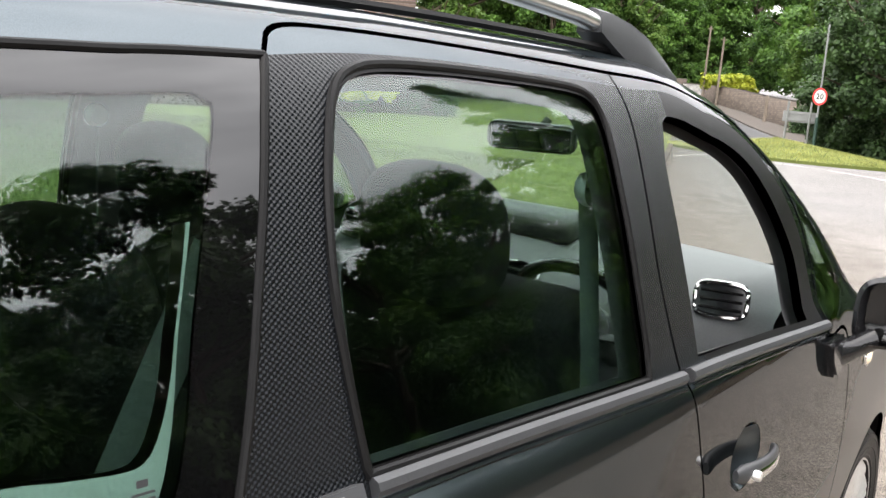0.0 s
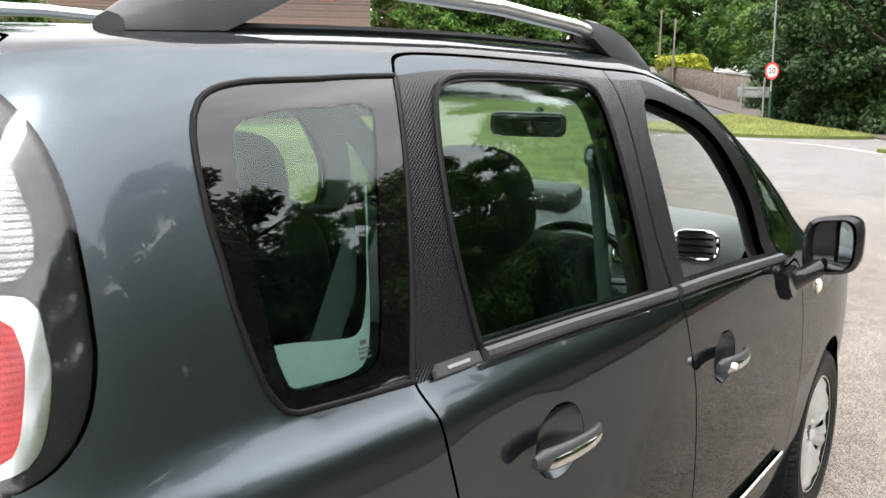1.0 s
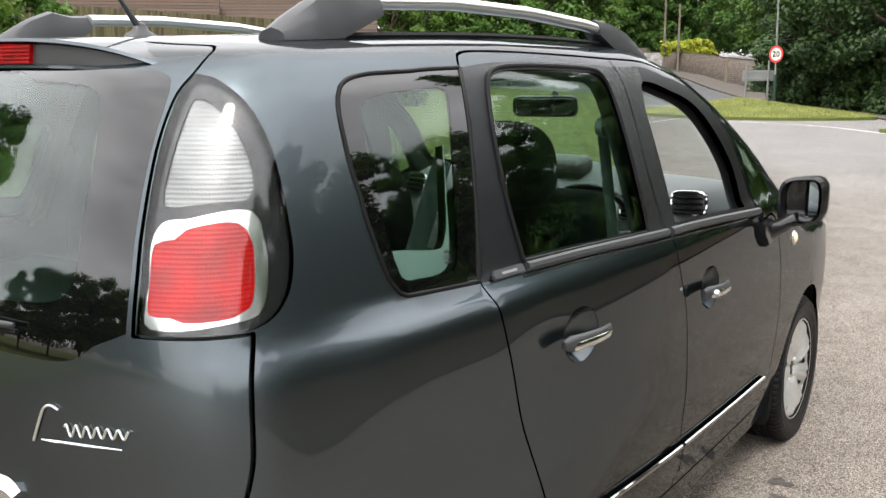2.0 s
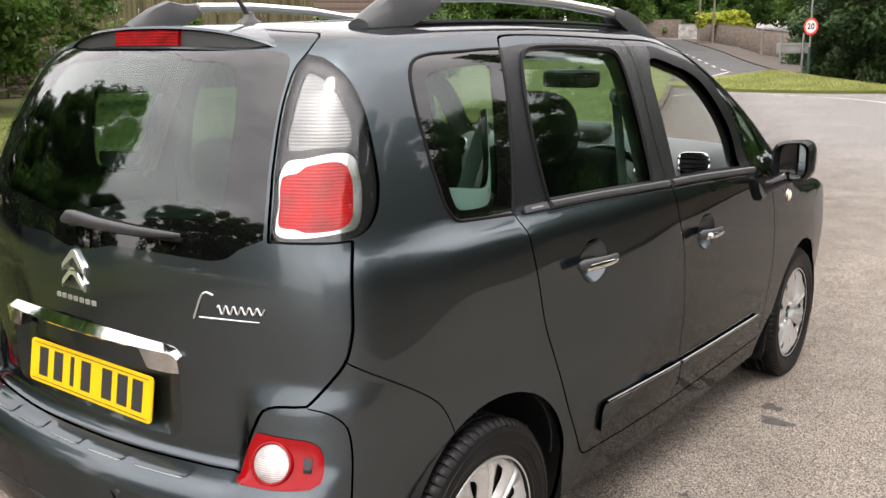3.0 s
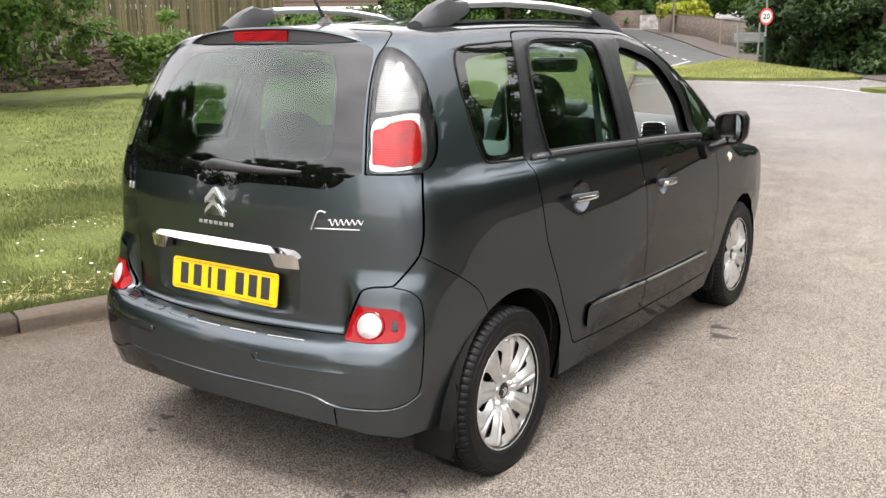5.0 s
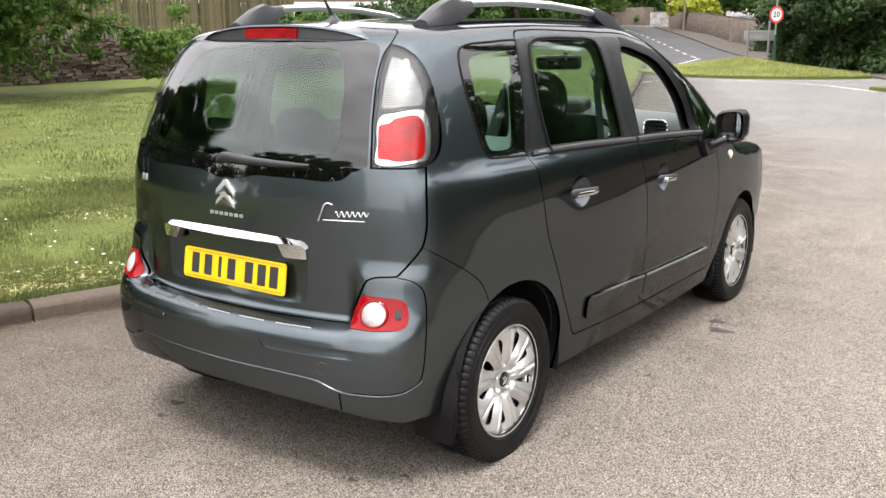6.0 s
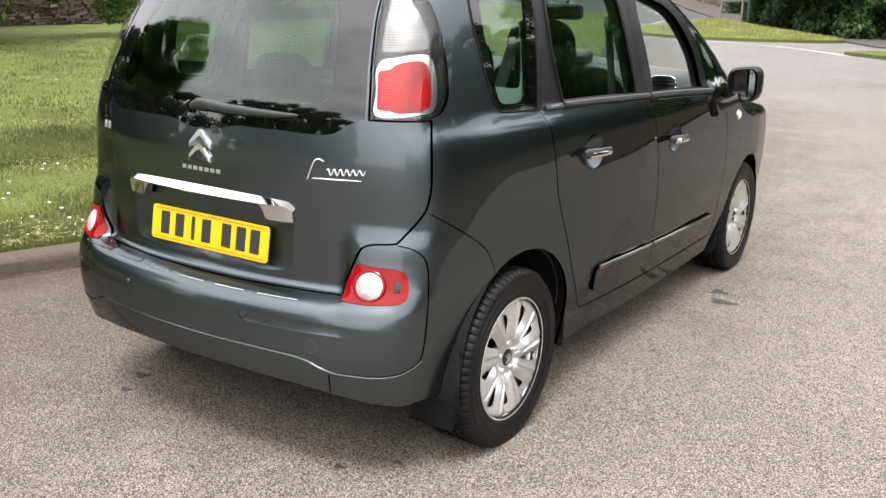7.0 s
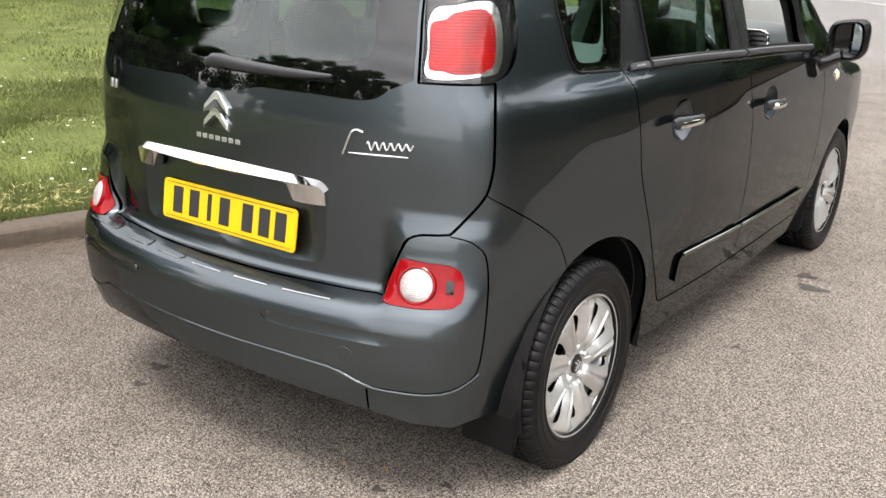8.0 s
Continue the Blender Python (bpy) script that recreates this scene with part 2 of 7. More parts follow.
def march(ox, oy, oz, dx, dy, dz):
    lo, hi = np.zeros_like(ox), np.full_like(ox, 1.6)
    for _ in range(36):
        mid = (lo + hi) / 2
        ok = inside(ox + dx * mid, oy + dy * mid, oz + dz * mid) < 1
        lo, hi = np.where(ok, mid, lo), np.where(ok, hi, mid)
    return np.stack([ox + dx * lo, oy + dy * lo, oz + dz * lo], -1)


def surf(s, v):
    """The right half of the body: s runs from the middle of the tail round to the middle of the nose, v is the height."""
    s, v = np.broadcast_arrays(np.asarray(s, float), np.asarray(v, float))
    rear = np.clip((INY - s) / FAN, 0, 1) * math.pi / 2
    fore = np.clip((s - INF) / FAN, 0, 1) * math.pi / 2
    ang = fore - rear
    ox = INX - np.clip(INY - FAN - s, 0, INX) - np.clip(s - INF - FAN, 0, INX)
    oy = np.clip(s, INY, INF)
    zo = ORIGIN(oy)
    up = np.clip((v - zo) / 0.45, 0, 1) * math.pi / 2
    flat = np.cos(up)
    return march(ox, oy, np.minimum(v, zo), np.cos(ang) * flat, np.sin(ang) * flat, np.sin(up))


def roof(x, y):
    x, y = np.broadcast_arrays(np.asarray(x, float), np.asarray(y, float))
    o = np.zeros_like(x)
    return march(x * 1.0, y * 1.0, ORIGIN(y) + o, o, o, o + 1)


def normals(fn, a, b):
    e = 1e-3
    du, dv = fn(a + e, b) - fn(a - e, b), fn(a, b + e) - fn(a, b - e)
    n = np.cross(du, dv)
    return n / np.maximum(np.linalg.norm(n, axis=-1, keepdims=True), 1e-9)


def outward(p):
    """The way out of the body at points of its skin."""
    e = 1e-4
    x, y, z = p[:, 0], p[:, 1], p[:, 2]
    g = np.stack([inside(x + e, y, z) - inside(x - e, y, z), inside(x, y + e, z) - inside(x, y - e, z), inside(x, y, z + e) - inside(x, y, z - e)], 1)
    return g / np.maximum(np.linalg.norm(g, axis=1, keepdims=True), 1e-12)

# ---- cutting the surface into panels ----
from mathutils import geometry


def spline(points, closed=False, gap=0.01):
    """A smooth line through points; a point given twice is a sharp corner."""
    pts = [np.array(p, float) for p in points]
    runs, run = [], [pts[0]]
    for p in pts[1:]:
        if np.allclose(p, run[-1]):
            runs.append(run)
            run = [p]
        else:
            run.append(p)
    runs.append(run)
    if closed:
        if len(runs) == 1:
            runs[0].append(runs[0][0])
        else:
            runs[-1] = runs[-1] + runs[0]
            runs = runs[1:]
    out = []
    loop = closed and len(runs) == 1
    for r in runs:
        n = len(r)
        for i in range(n - 1):
            a, b = r[i], r[i + 1]
            z = r[i - 1] if i else (r[-2] if loop else a)
            c = r[i + 2] if i + 2 < n else (r[1] if loop else b)
            k = max(1, int(np.linalg.norm(b - a) / gap))
            m1, m2 = (b - z) / 2, (c - a) / 2
            d = np.linalg.norm(b - a)
            for m in (m1, m2):
                q = np.linalg.norm(m)
                if q > d:
                    m *= d / q
            for j in range(k):
                t = j / k
                out.append((2 * t ** 3 - 3 * t * t + 1) * a + (t ** 3 - 2 * t * t + t) * m1 + (3 * t * t - 2 * t ** 3) * b + (t ** 3 - t * t) * m2)
        if not closed:
            out.append(r[-1])
    return np.array(out)


def within(poly, pts):
    x, y = pts[:, 0], pts[:, 1]
    res = np.zeros(len(pts), bool)
    a = poly
    b = np.roll(poly, -1, 0)
    for (x1, y1), (x2, y2) in zip(a, b):
        if y1 == y2:
            continue
        hit = ((y1 > y) != (y2 > y)) & (x < (x2 - x1) * (y - y1) / (y2 - y1) + x1)
        res ^= hit
    return res


def distance(line, pts):
    best = np.full(len(pts), 1e9)
    for a, b in zip(line[:-1], line[1:]):
        ab = b - a
        t = np.clip(((pts - a) @ ab) / max(ab @ ab, 1e-12), 0, 1)
        best = np.minimum(best, np.linalg.norm(pts - a - t[:, None] * ab, axis=1))
    return best


def offset(line, w):
    t = np.gradient(line, axis=0)
    t /= np.maximum(np.linalg.norm(t, axis=1, keepdims=True), 1e-9)
    return line + np.stack([-t[:, 1], t[:, 0]], 1) * w


class Chart:
    """One sheet of the surface, cut along loops and seams into named regions."""

    def __init__(self, fn, box, res, loops, seams, flip, finer=()):
        self.fn, self.flip = fn, flip
        (a0, b0), (a1, b1) = box
        na, nb = int((a1 - a0) / res) + 1, int((b1 - b0) / res) + 1
        ga, gb = np.meshgrid(np.linspace(a0, a1, na), np.linspace(b0, b1, nb), indexing="ij")
        grid = np.stack([ga.ravel(), gb.ravel()], 1)
        for lo_a, hi_a, rows in finer:
            fa, fb = np.meshgrid(np.arange(lo_a, hi_a, res * 0.8), np.array(rows), indexing="ij")
            band = (grid[:, 0] > lo_a) & (grid[:, 0] < hi_a) & (grid[:, 1] > min(rows) - res * 0.3) & (grid[:, 1] < max(rows) + res * 0.3)
            grid = np.vstack([grid[~band], np.stack([fa.ravel(), fb.ravel()], 1)])
        edge_of = lambda p: (np.abs(p[:, 0] - a0) < 1e-6) | (np.abs(p[:, 0] - a1) < 1e-6) | (np.abs(p[:, 1] - b0) < 1e-6) | (np.abs(p[:, 1] - b1) < 1e-6)
        lines, keep = [], np.ones(len(grid), bool)
        for name, poly in loops:
            lines.append((poly, True))
        for line, w in seams:
            lines += [(offset(line, w / 2), False), (offset(line, -w / 2), False)]
        for line, closed in lines:
            full = np.vstack([line, line[:1]]) if closed else line
            lo, hi = full.min(0) - 0.01, full.max(0) + 0.01
            near = np.all((grid > lo) & (grid < hi), axis=1) & keep & ~edge_of(grid)
            idx = np.nonzero(near)[0]
            keep[idx[distance(full, grid[idx]) < res * 0.35]] = False
        pts, edges = [Vector(p) for p in grid[keep]], []
        for line, closed in lines:
            n0 = len(pts)
            inside_box = np.clip(line, (a0, b0), (a1, b1))
            pts += [Vector(p) for p in inside_box]
            k = len(line)
            edges += [(n0 + i, n0 + i + 1) for i in range(k - 1)]
            if closed:
                edges.append((n0 + k - 1, n0))
        verts, _, faces, *_ = geometry.delaunay_2d_cdt(pts, edges, [], 0, 1e-5)
        self.uv = np.array([tuple(v) for v in verts])
        self.tri = np.array([f for f in faces if len(f) == 3])
        cen = self.uv[self.tri].mean(1)
        self.label = np.full(len(cen), "body", dtype=object)
        for name, poly in loops:
            self.label[within(poly, cen)] = name
        self.seam = np.zeros(len(cen), bool)
        for line, w in seams:
            lo, hi = line.min(0) - w, line.max(0) + w
            idx = np.nonzero(np.all((cen > lo) & (cen < hi), axis=1))[0]
            self.seam[idx[distance(line, cen[idx]) < w / 2 * 1.02]] = True
        self.p = fn(self.uv[:, 0], self.uv[:, 1])
        self.n = normals(fn, self.uv[:, 0], self.uv[:, 1]) * flip
        if fn in (surf, roof):
            out = outward(self.p)
            flat = np.linalg.norm(self.n, axis=1) < 0.5
            self.n *= np.where((self.n * out).sum(1) < 0, -1.0, 1.0)[:, None]
            self.n[flat] = out[flat]
        tp = self.p[self.tri]
        fnorm = np.cross(tp[:, 1] - tp[:, 0], tp[:, 2] - tp[:, 0])
        wrong = (fnorm * self.n[self.tri].mean(1)).sum(1) < 0
        self.tri[wrong] = self.tri[wrong][:, ::-1]

    def pick(self, names, seams=False):
        names = {names} if isinstance(names, str) else set(names)
        m = np.array([l in names for l in self.label])
        return m if seams else m & ~self.seam


def sheet(name, picks, material, parent=None, sides=(1,), lift=0.0, flange=0.012, back=0.0, label="", push=None, joined=None):
    """A panel from picked triangles of charts. sides: 1 right, -1 left. flange: depth of the turned-in edge. back: thickness of a closed sheet."""
    vs, fs, ns = [], [], []
    for chart, mask in picks:
        for side in sides:
            tri = chart.tri[mask]
            if not len(tri):
                continue
            used, inv = np.unique(tri, return_inverse=True)
            tri = inv.reshape(-1, 3)
            q = chart.p[used][tri]
            tri = tri[np.linalg.norm(np.cross(q[:, 1] - q[:, 0], q[:, 2] - q[:, 0]), axis=1) > 1e-9]
            n = chart.n[used].copy()
            p = chart.p[used] + n * lift
            shade = n
            if push is not None:
                p = p + n * push(chart.p[used])[:, None]
                face = np.cross(p[tri[:, 1]] - p[tri[:, 0]], p[tri[:, 2]] - p[tri[:, 0]])
                shade = np.zeros_like(n)
                for j in range(3):
                    np.add.at(shade, tri[:, j], face)
                shade *= np.sign((shade * n).sum(1, keepdims=True) + 1e-12)
                shade /= np.maximum(np.linalg.norm(shade, axis=1, keepdims=True), 1e-12)
            if side < 0:
                p, n, shade, tri = p * (-1, 1, 1), n * (-1, 1, 1), shade * (-1, 1, 1), tri[:, ::-1]
            base = sum(len(v) for v in vs)
            vs.append(p)
            fs += [(tuple(int(i) + base for i in t), [shade[i] for i in t]) for t in tri]
            count = {}
            for t in tri:
                for a, b in ((t[0], t[1]), (t[1], t[2]), (t[2], t[0])):
                    count[(int(a), int(b))] = True
            rim = [(a, b) for a, b in count if (b, a) not in count]
            if side != 0 and len(sides) == 2:
                rim = [(a, b) for a, b in rim if abs(p[a][0]) > 8e-3 or abs(p[b][0]) > 8e-3]
            if joined is not None:
                skip = np.abs(np.abs(p[:, 0]) - joined) < 0.06
                rim = [(a, b) for a, b in rim if not (skip[a] and skip[b])]
            depth = back or flange
            if depth:
                ids = {}
                inner = []
                b2 = base + len(p)
                for e in rim:
                    for i in e:
                        if i not in ids:
                            ids[i] = b2 + len(inner)
                            inner.append(p[i] - n[i] * depth)
                if inner:
                    vs.append(np.array(inner))
                for a, b in rim:
                    q = np.cross(p[b] - p[a], -n[a])
                    q = q / max(np.linalg.norm(q), 1e-9)
                    if depth < 0:
                        fs.append(((base + a, base + b, ids[b], ids[a]), [-q] * 4))
                    else:
                        fs.append(((base + b, base + a, ids[a], ids[b]), [q] * 4))
            if back:
                b3 = sum(len(v) for v in vs)
                vs.append(p - n * back)
                fs += [(tuple(int(i) + b3 for i in t[::-1]), [-n[i] for i in t[::-1]]) for t in tri]
    me = bpy.data.meshes.new(name)
    me.from_pydata(np.vstack(vs).tolist(), [], [f for f, _ in fs])
    me.materials.append(material)
    me.shade_smooth()
    me.normals_split_custom_set([tuple(v) for _, nn in fs for v in nn])
    ob = new(name, me)
    if parent:
        ob.parent = parent
    if label:
        ob["label"] = label
    return ob


def s_of(y, z):
    """Where on the right side's sheet the point with that y and height lies."""
    y, z = np.asarray(y, float), np.asarray(z, float)
    lo, hi = np.full_like(y, S_REAR), np.full_like(y, 3.5)
    for _ in range(30):
        mid = (lo + hi) / 2
        low = surf(mid, z)[:, 1] < y
        lo, hi = np.where(low, mid, lo), np.where(low, hi, mid)
    return (lo + hi) / 2


def arch(yc, zc, r):
    a = np.linspace(-0.35, math.pi + 0.35, 70)
    y, z = yc + r * np.cos(a), zc + r * np.sin(a)
    return np.stack([s_of(y, z), z], 1)


SC = S_REAR
LAMP = spline([(-0.429, 1.392), (-0.429, 1.392), (-0.444, 1.369), (-0.447, 1.326), (-0.443, 1.277), (-0.435, 1.201), (-0.433, 1.117), (-0.433, 1.117), (-0.358, 1.117), (-0.314, 1.117),
               (-0.286, 1.131), (-0.268, 1.169), (-0.265, 1.235), (-0.279, 1.290), (-0.299, 1.331), (-0.333, 1.363), (-0.388, 1.386)], True)
GATE_EDGE = spline([(SC - .02, .607), (-0.784, 0.607), (-0.600, 0.608), (-0.520, 0.608), (-0.481, 0.609), (-0.481, 0.609), (-0.476, 0.640), (-0.461, 0.692), (-0.450, 0.729), (-0.440, 0.755), (-0.419, 0.767), (-0.391, 0.770), (-0.373, 0.773),
                    (-0.337, 0.828), (-0.318, 0.865), (-0.310, 0.905), (-0.307, 0.941), (-0.309, 1.113), (-0.309, 1.113), (-0.358, 1.114), (-0.436, 1.114), (-0.436, 1.114),
                    (-0.440, 1.201), (-0.447, 1.277), (-0.452, 1.327), (-0.448, 1.369), (-0.431, 1.396), (-0.429, 1.430), (-0.454, 1.444), (-0.602, 1.448), (-0.773, 1.455), (SC - .02, 1.474)])
GATE_LOW = int(np.argmax(GATE_EDGE[:, 1] > 0.612))
GATE = np.vstack([GATE_EDGE, [(SC - .02, 1.0)]])
REAR_GLASS = spline([(SC - .02, 1.071), (-0.792, 1.068), (-0.628, 1.067), (-0.540, 1.064), (-0.507, 1.073), (-0.487, 1.093), (-0.464, 1.106), (-0.445, 1.117), (-0.445, 1.117),
                     (-0.448, 1.200), (-0.455, 1.277), (-0.460, 1.327), (-0.461, 1.361), (-0.470, 1.385), (-0.502, 1.395), (-0.546, 1.397), (-0.726, 1.393), (SC - .02, 1.392), (SC - .02, 1.392)], True)
REAR_CLEAR = spline([(SC - .02, 1.14), (-0.641, 1.145), (-0.560, 1.150), (-0.532, 1.166), (-0.526, 1.212), (-0.545, 1.296), (-0.569, 1.335), (-0.601, 1.365), (-0.644, 1.375), (-0.760, 1.376), (SC - .02, 1.377), (SC - .02, 1.377)], True)
QUARTER = spline([(-0.175, 1.380), (-0.173, 1.395), (-0.165, 1.409), (-0.146, 1.422), (-0.114, 1.433), (-0.055, 1.445), (0.046, 1.455), (0.168, 1.459), (0.288, 1.459), (0.288, 1.459), (0.269, 1.416), (0.248, 1.352),
                  (0.218, 1.261), (0.197, 1.183), (0.171, 1.101), (0.171, 1.101), (0.120, 1.103), (0.039, 1.106), (-0.026, 1.109), (-0.055, 1.111), (-0.071, 1.117), (-0.086, 1.133), (-0.098, 1.150),
                  (-0.111, 1.182), (-0.127, 1.229), (-0.143, 1.276), (-0.159, 1.313), (-0.170, 1.352)], True)
QUARTER_CLEAR = spline([(-0.116, 1.357), (-0.114, 1.387), (-0.092, 1.402), (-0.005, 1.420), (0.096, 1.427), (0.196, 1.429), (0.213, 1.422), (0.202, 1.389), (0.184, 1.344), (0.156, 1.268), (0.135, 1.195), (0.110, 1.143), (0.070, 1.130), (0.012, 1.131),
                        (-0.038, 1.134), (-0.062, 1.144), (-0.079, 1.188), (-0.094, 1.253), (-0.110, 1.318)], True)
QUARTER_LIGHT = spline([(-0.077, 1.187), (-0.028, 1.188), (0.036, 1.180), (0.098, 1.178), (0.124, 1.205), (0.147, 1.258), (0.178, 1.344), (0.176, 1.344), (0.182, 1.344), (0.182, 1.344), (0.154, 1.268), (0.133, 1.195), (0.108, 1.144), (0.070, 1.132), (0.012, 1.133), (-0.037, 1.136), (-0.060, 1.146)], True)
DOOR_TOP = [(0.290, 1.462), (0.302, 1.477), (0.320, 1.486), (0.354, 1.490), (0.445, 1.489), (0.629, 1.483), (0.973, 1.471)]
DOOR_REAR = spline([(.545, .328), (.52, .333), (.494, .358), (0.390, 0.519), (0.305, 0.689), (0.245, 0.824), (0.196, 0.967), (0.175, 1.066), (0.174, 1.100), (0.200, 1.183), (0.221, 1.261), (0.251, 1.352), (0.272, 1.416)] + DOOR_TOP)
DOOR_MID = spline([(0.973, 1.471), (0.985, 1.416), (0.984, 1.256), (1.022, 1.081), (1.053, 0.978), (1.100, 0.847), (1.119, 0.697), (1.123, 0.500), (1.15, .308)])
DOOR_LOW = spline([(.545, .328), (.762, .320), (1.15, .308), (2.08, .29)])
DOOR_FRONT = spline([(0.973, 1.471), (1.096, 1.469), (1.208, 1.464), (1.334, 1.444), (1.473, 1.395), (1.600, 1.326), (1.693, 1.251), (1.757, 1.166), (1.785, 1.080), (1.800, 1.020), (1.800, 1.020), (1.930, 1.000), (2.000, 0.955), (2.060, 0.830), (2.080, 0.690), (2.070, 0.500), (2.08, .29)])
REAR_DOOR = np.vstack([DOOR_REAR, DOOR_MID, DOOR_LOW[DOOR_LOW[:, 0] < 1.15][::-1]])
FRONT_DOOR = np.vstack([DOOR_FRONT, DOOR_LOW[DOOR_LOW[:, 0] > 1.15][::-1], DOOR_MID[::-1]])
REAR_FRAME = np.vstack([spline([(0.172, 1.097), (0.178, 1.103), (0.200, 1.183), (0.221, 1.261), (0.251, 1.352), (0.272, 1.416), (0.290, 1.459)]), spline([(0.290, 1.459), (0.401, 1.465), (0.553, 1.465), (0.777, 1.459), (0.980, 1.453)]),
                        DOOR_MID[(DOOR_MID[:, 1] < 1.45) & (DOOR_MID[:, 1] > 1.074)], spline([(1.020, 1.073), (0.559, 1.090), (0.319, 1.095), (0.222, 1.097), (0.172, 1.097)])])
REAR_WINDOW = spline([(0.345, 1.405), (0.359, 1.429), (0.379, 1.445), (0.416, 1.455), (0.474, 1.458), (0.589, 1.457), (0.782, 1.451), (0.856, 1.445), (0.885, 1.432), (0.897, 1.405), (0.902, 1.324), (0.907, 1.240), (0.914, 1.140), (0.911, 1.097),
                      (0.911, 1.097), (0.617, 1.108), (0.331, 1.115), (0.331, 1.115), (0.325, 1.160), (0.318, 1.228), (0.316, 1.289), (0.327, 1.355)], True)
REAR_PANE = offset(REAR_WINDOW, -0.007)
FRONT_FRAME = np.vstack([DOOR_MID[(DOOR_MID[:, 1] < 1.45) & (DOOR_MID[:, 1] > 1.071)][::-1], spline([(0.982, 1.453), (1.062, 1.452), (1.120, 1.454), (1.213, 1.447), (1.355, 1.419), (1.503, 1.366), (1.627, 1.286), (1.712, 1.196), (1.745, 1.120), (1.775, 1.045)]),
                         spline([(1.775, 1.045), (1.400, 1.058), (1.022, 1.073)])])
FRONT_OPEN = spline([(1.090, 1.397), (1.098, 1.412), (1.124, 1.421), (1.204, 1.415), (1.341, 1.388), (1.476, 1.336), (1.579, 1.260), (1.653, 1.180), (1.672, 1.12), (1.672, 1.073), (1.672, 1.073), (1.400, 1.088), (1.096, 1.098),
                     (1.096, 1.098), (1.089, 1.197), (1.076, 1.300), (1.074, 1.363)], True)
LAMP_WHITE = spline([(-0.422, 1.370), (-0.387, 1.363), (-0.345, 1.342), (-0.316, 1.312), (-0.309, 1.290), (-0.317, 1.281), (-0.362, 1.279), (-0.428, 1.277), (-0.428, 1.277), (-0.432, 1.306), (-0.430, 1.341)], True)
LAMP_CHROME = spline([(-0.432, 1.257), (-0.389, 1.267), (-0.325, 1.273), (-0.303, 1.265), (-0.292, 1.225), (-0.292, 1.165), (-0.301, 1.138), (-0.331, 1.132), (-0.423, 1.128), (-0.423, 1.128), (-0.428, 1.191)], True)
LAMP_RED = spline([(-0.428, 1.246), (-0.403, 1.252), (-0.389, 1.259), (-0.340, 1.264), (-0.318, 1.258), (-0.309, 1.236), (-0.307, 1.175), (-0.311, 1.151), (-0.326, 1.140), (-0.382, 1.137), (-0.398, 1.144), (-0.422, 1.146), (-0.422, 1.146), (-0.426, 1.191)], True)
REFLECTOR = spline([(-0.469, 0.605), (-0.469, 0.605), (-0.471, 0.633), (-0.456, 0.685), (-0.447, 0.709), (-0.447, 0.709), (-0.411, 0.705), (-0.368, 0.701), (-0.352, 0.687), (-0.346, 0.650), (-0.350, 0.618), (-0.362, 0.608), (-0.391, 0.605), (-0.419, 0.603), (-0.440, 0.604)], True)
SLOT = spline([(-0.710, 0.535), (-0.700, 0.547), (-0.680, 0.549), (-0.439, 0.540), (-0.419, 0.534), (-0.414, 0.526), (-0.421, 0.515), (-0.444, 0.509), (-0.675, 0.513), (-0.700, 0.520)], True)
PLATE_WELL = spline([(SC - .02, .862), (-0.740, 0.860), (-0.640, 0.854), (-0.610, 0.846), (-0.598, 0.830), (-0.595, 0.800), (-0.600, 0.675), (-0.615, 0.652), (-0.660, 0.647), (SC - .02, .650), (SC - .02, .650)], True)
HOLLOW_R = np.array([(.498 + .078 * math.cos(a), .928 + .062 * math.sin(a)) for a in np.linspace(0, math.tau, 49)[:-1]])
HOLLOW_F = np.array([(1.288 + .078 * math.cos(a), .886 + .062 * math.sin(a)) for a in np.linspace(0, math.tau, 49)[:-1]])
STRIP_R = spline([(1.116, .456), (.85, .469), (.62, .477), (.585, .473), (.575, .455), (.582, .40), (.59, .385), (.615, .377), (.85, .374), (1.116, .370), (1.116, .370)], True)
STRIP_F = spline([(1.134, .455), (1.134, .455), (1.134, .369), (1.134, .369), (1.55, .362), (1.90, .366), (1.97, .395), (1.975, .418), (1.95, .427)], True)
QUARTERLIGHT = spline([(1.80, 1.07), (1.79, 1.13), (1.76, 1.19), (1.72, 1.245), (1.72, 1.245), (1.80, 1.20), (1.90, 1.12), (1.99, 1.035), (1.99, 1.035), (1.90, 1.03), (1.82, 1.04)], True)
BUMPER = np.vstack([[(SC - .02, .30)], GATE_EDGE[GATE_EDGE[:, 1] < .859], spline([(-0.318, 0.865), (-0.251, 0.803), (-0.154, 0.712), (-0.125, 0.664), (-0.100, 0.600), (-0.100, 0.200)]), [(-0.100, 0.200), (SC - .02, .20)]])
BUMPER_SIDE = spline([(-0.318, 0.865), (-0.251, 0.803), (-0.154, 0.712), (-0.125, 0.664), (-0.100, 0.600)])
BUMPER_SEAM = spline([(-0.680, 0.440), (-0.600, 0.437), (-0.562, 0.434), (-0.531, 0.428), (-0.502, 0.407), (-0.479, 0.397), (-0.443, 0.396), (-0.387, 0.396), (-0.350, 0.403), (-0.324, 0.425), (-0.314, 0.501), (-0.309, 0.651), (-0.316, 0.726), (-0.339, 0.758), (-0.371, 0.769)])
VALANCE_SEAM = spline([(-0.486, 0.396), (-0.489, 0.291)])
BUMPER_LOW = np.array([(SC - .02, .348), (-.72, .348), (-.60, .340), (-.50, .322), (-.42, .298), (-.36, .278), (-.25, .262), (-.05, .25), (-.05, .15), (SC - .02, .15)])
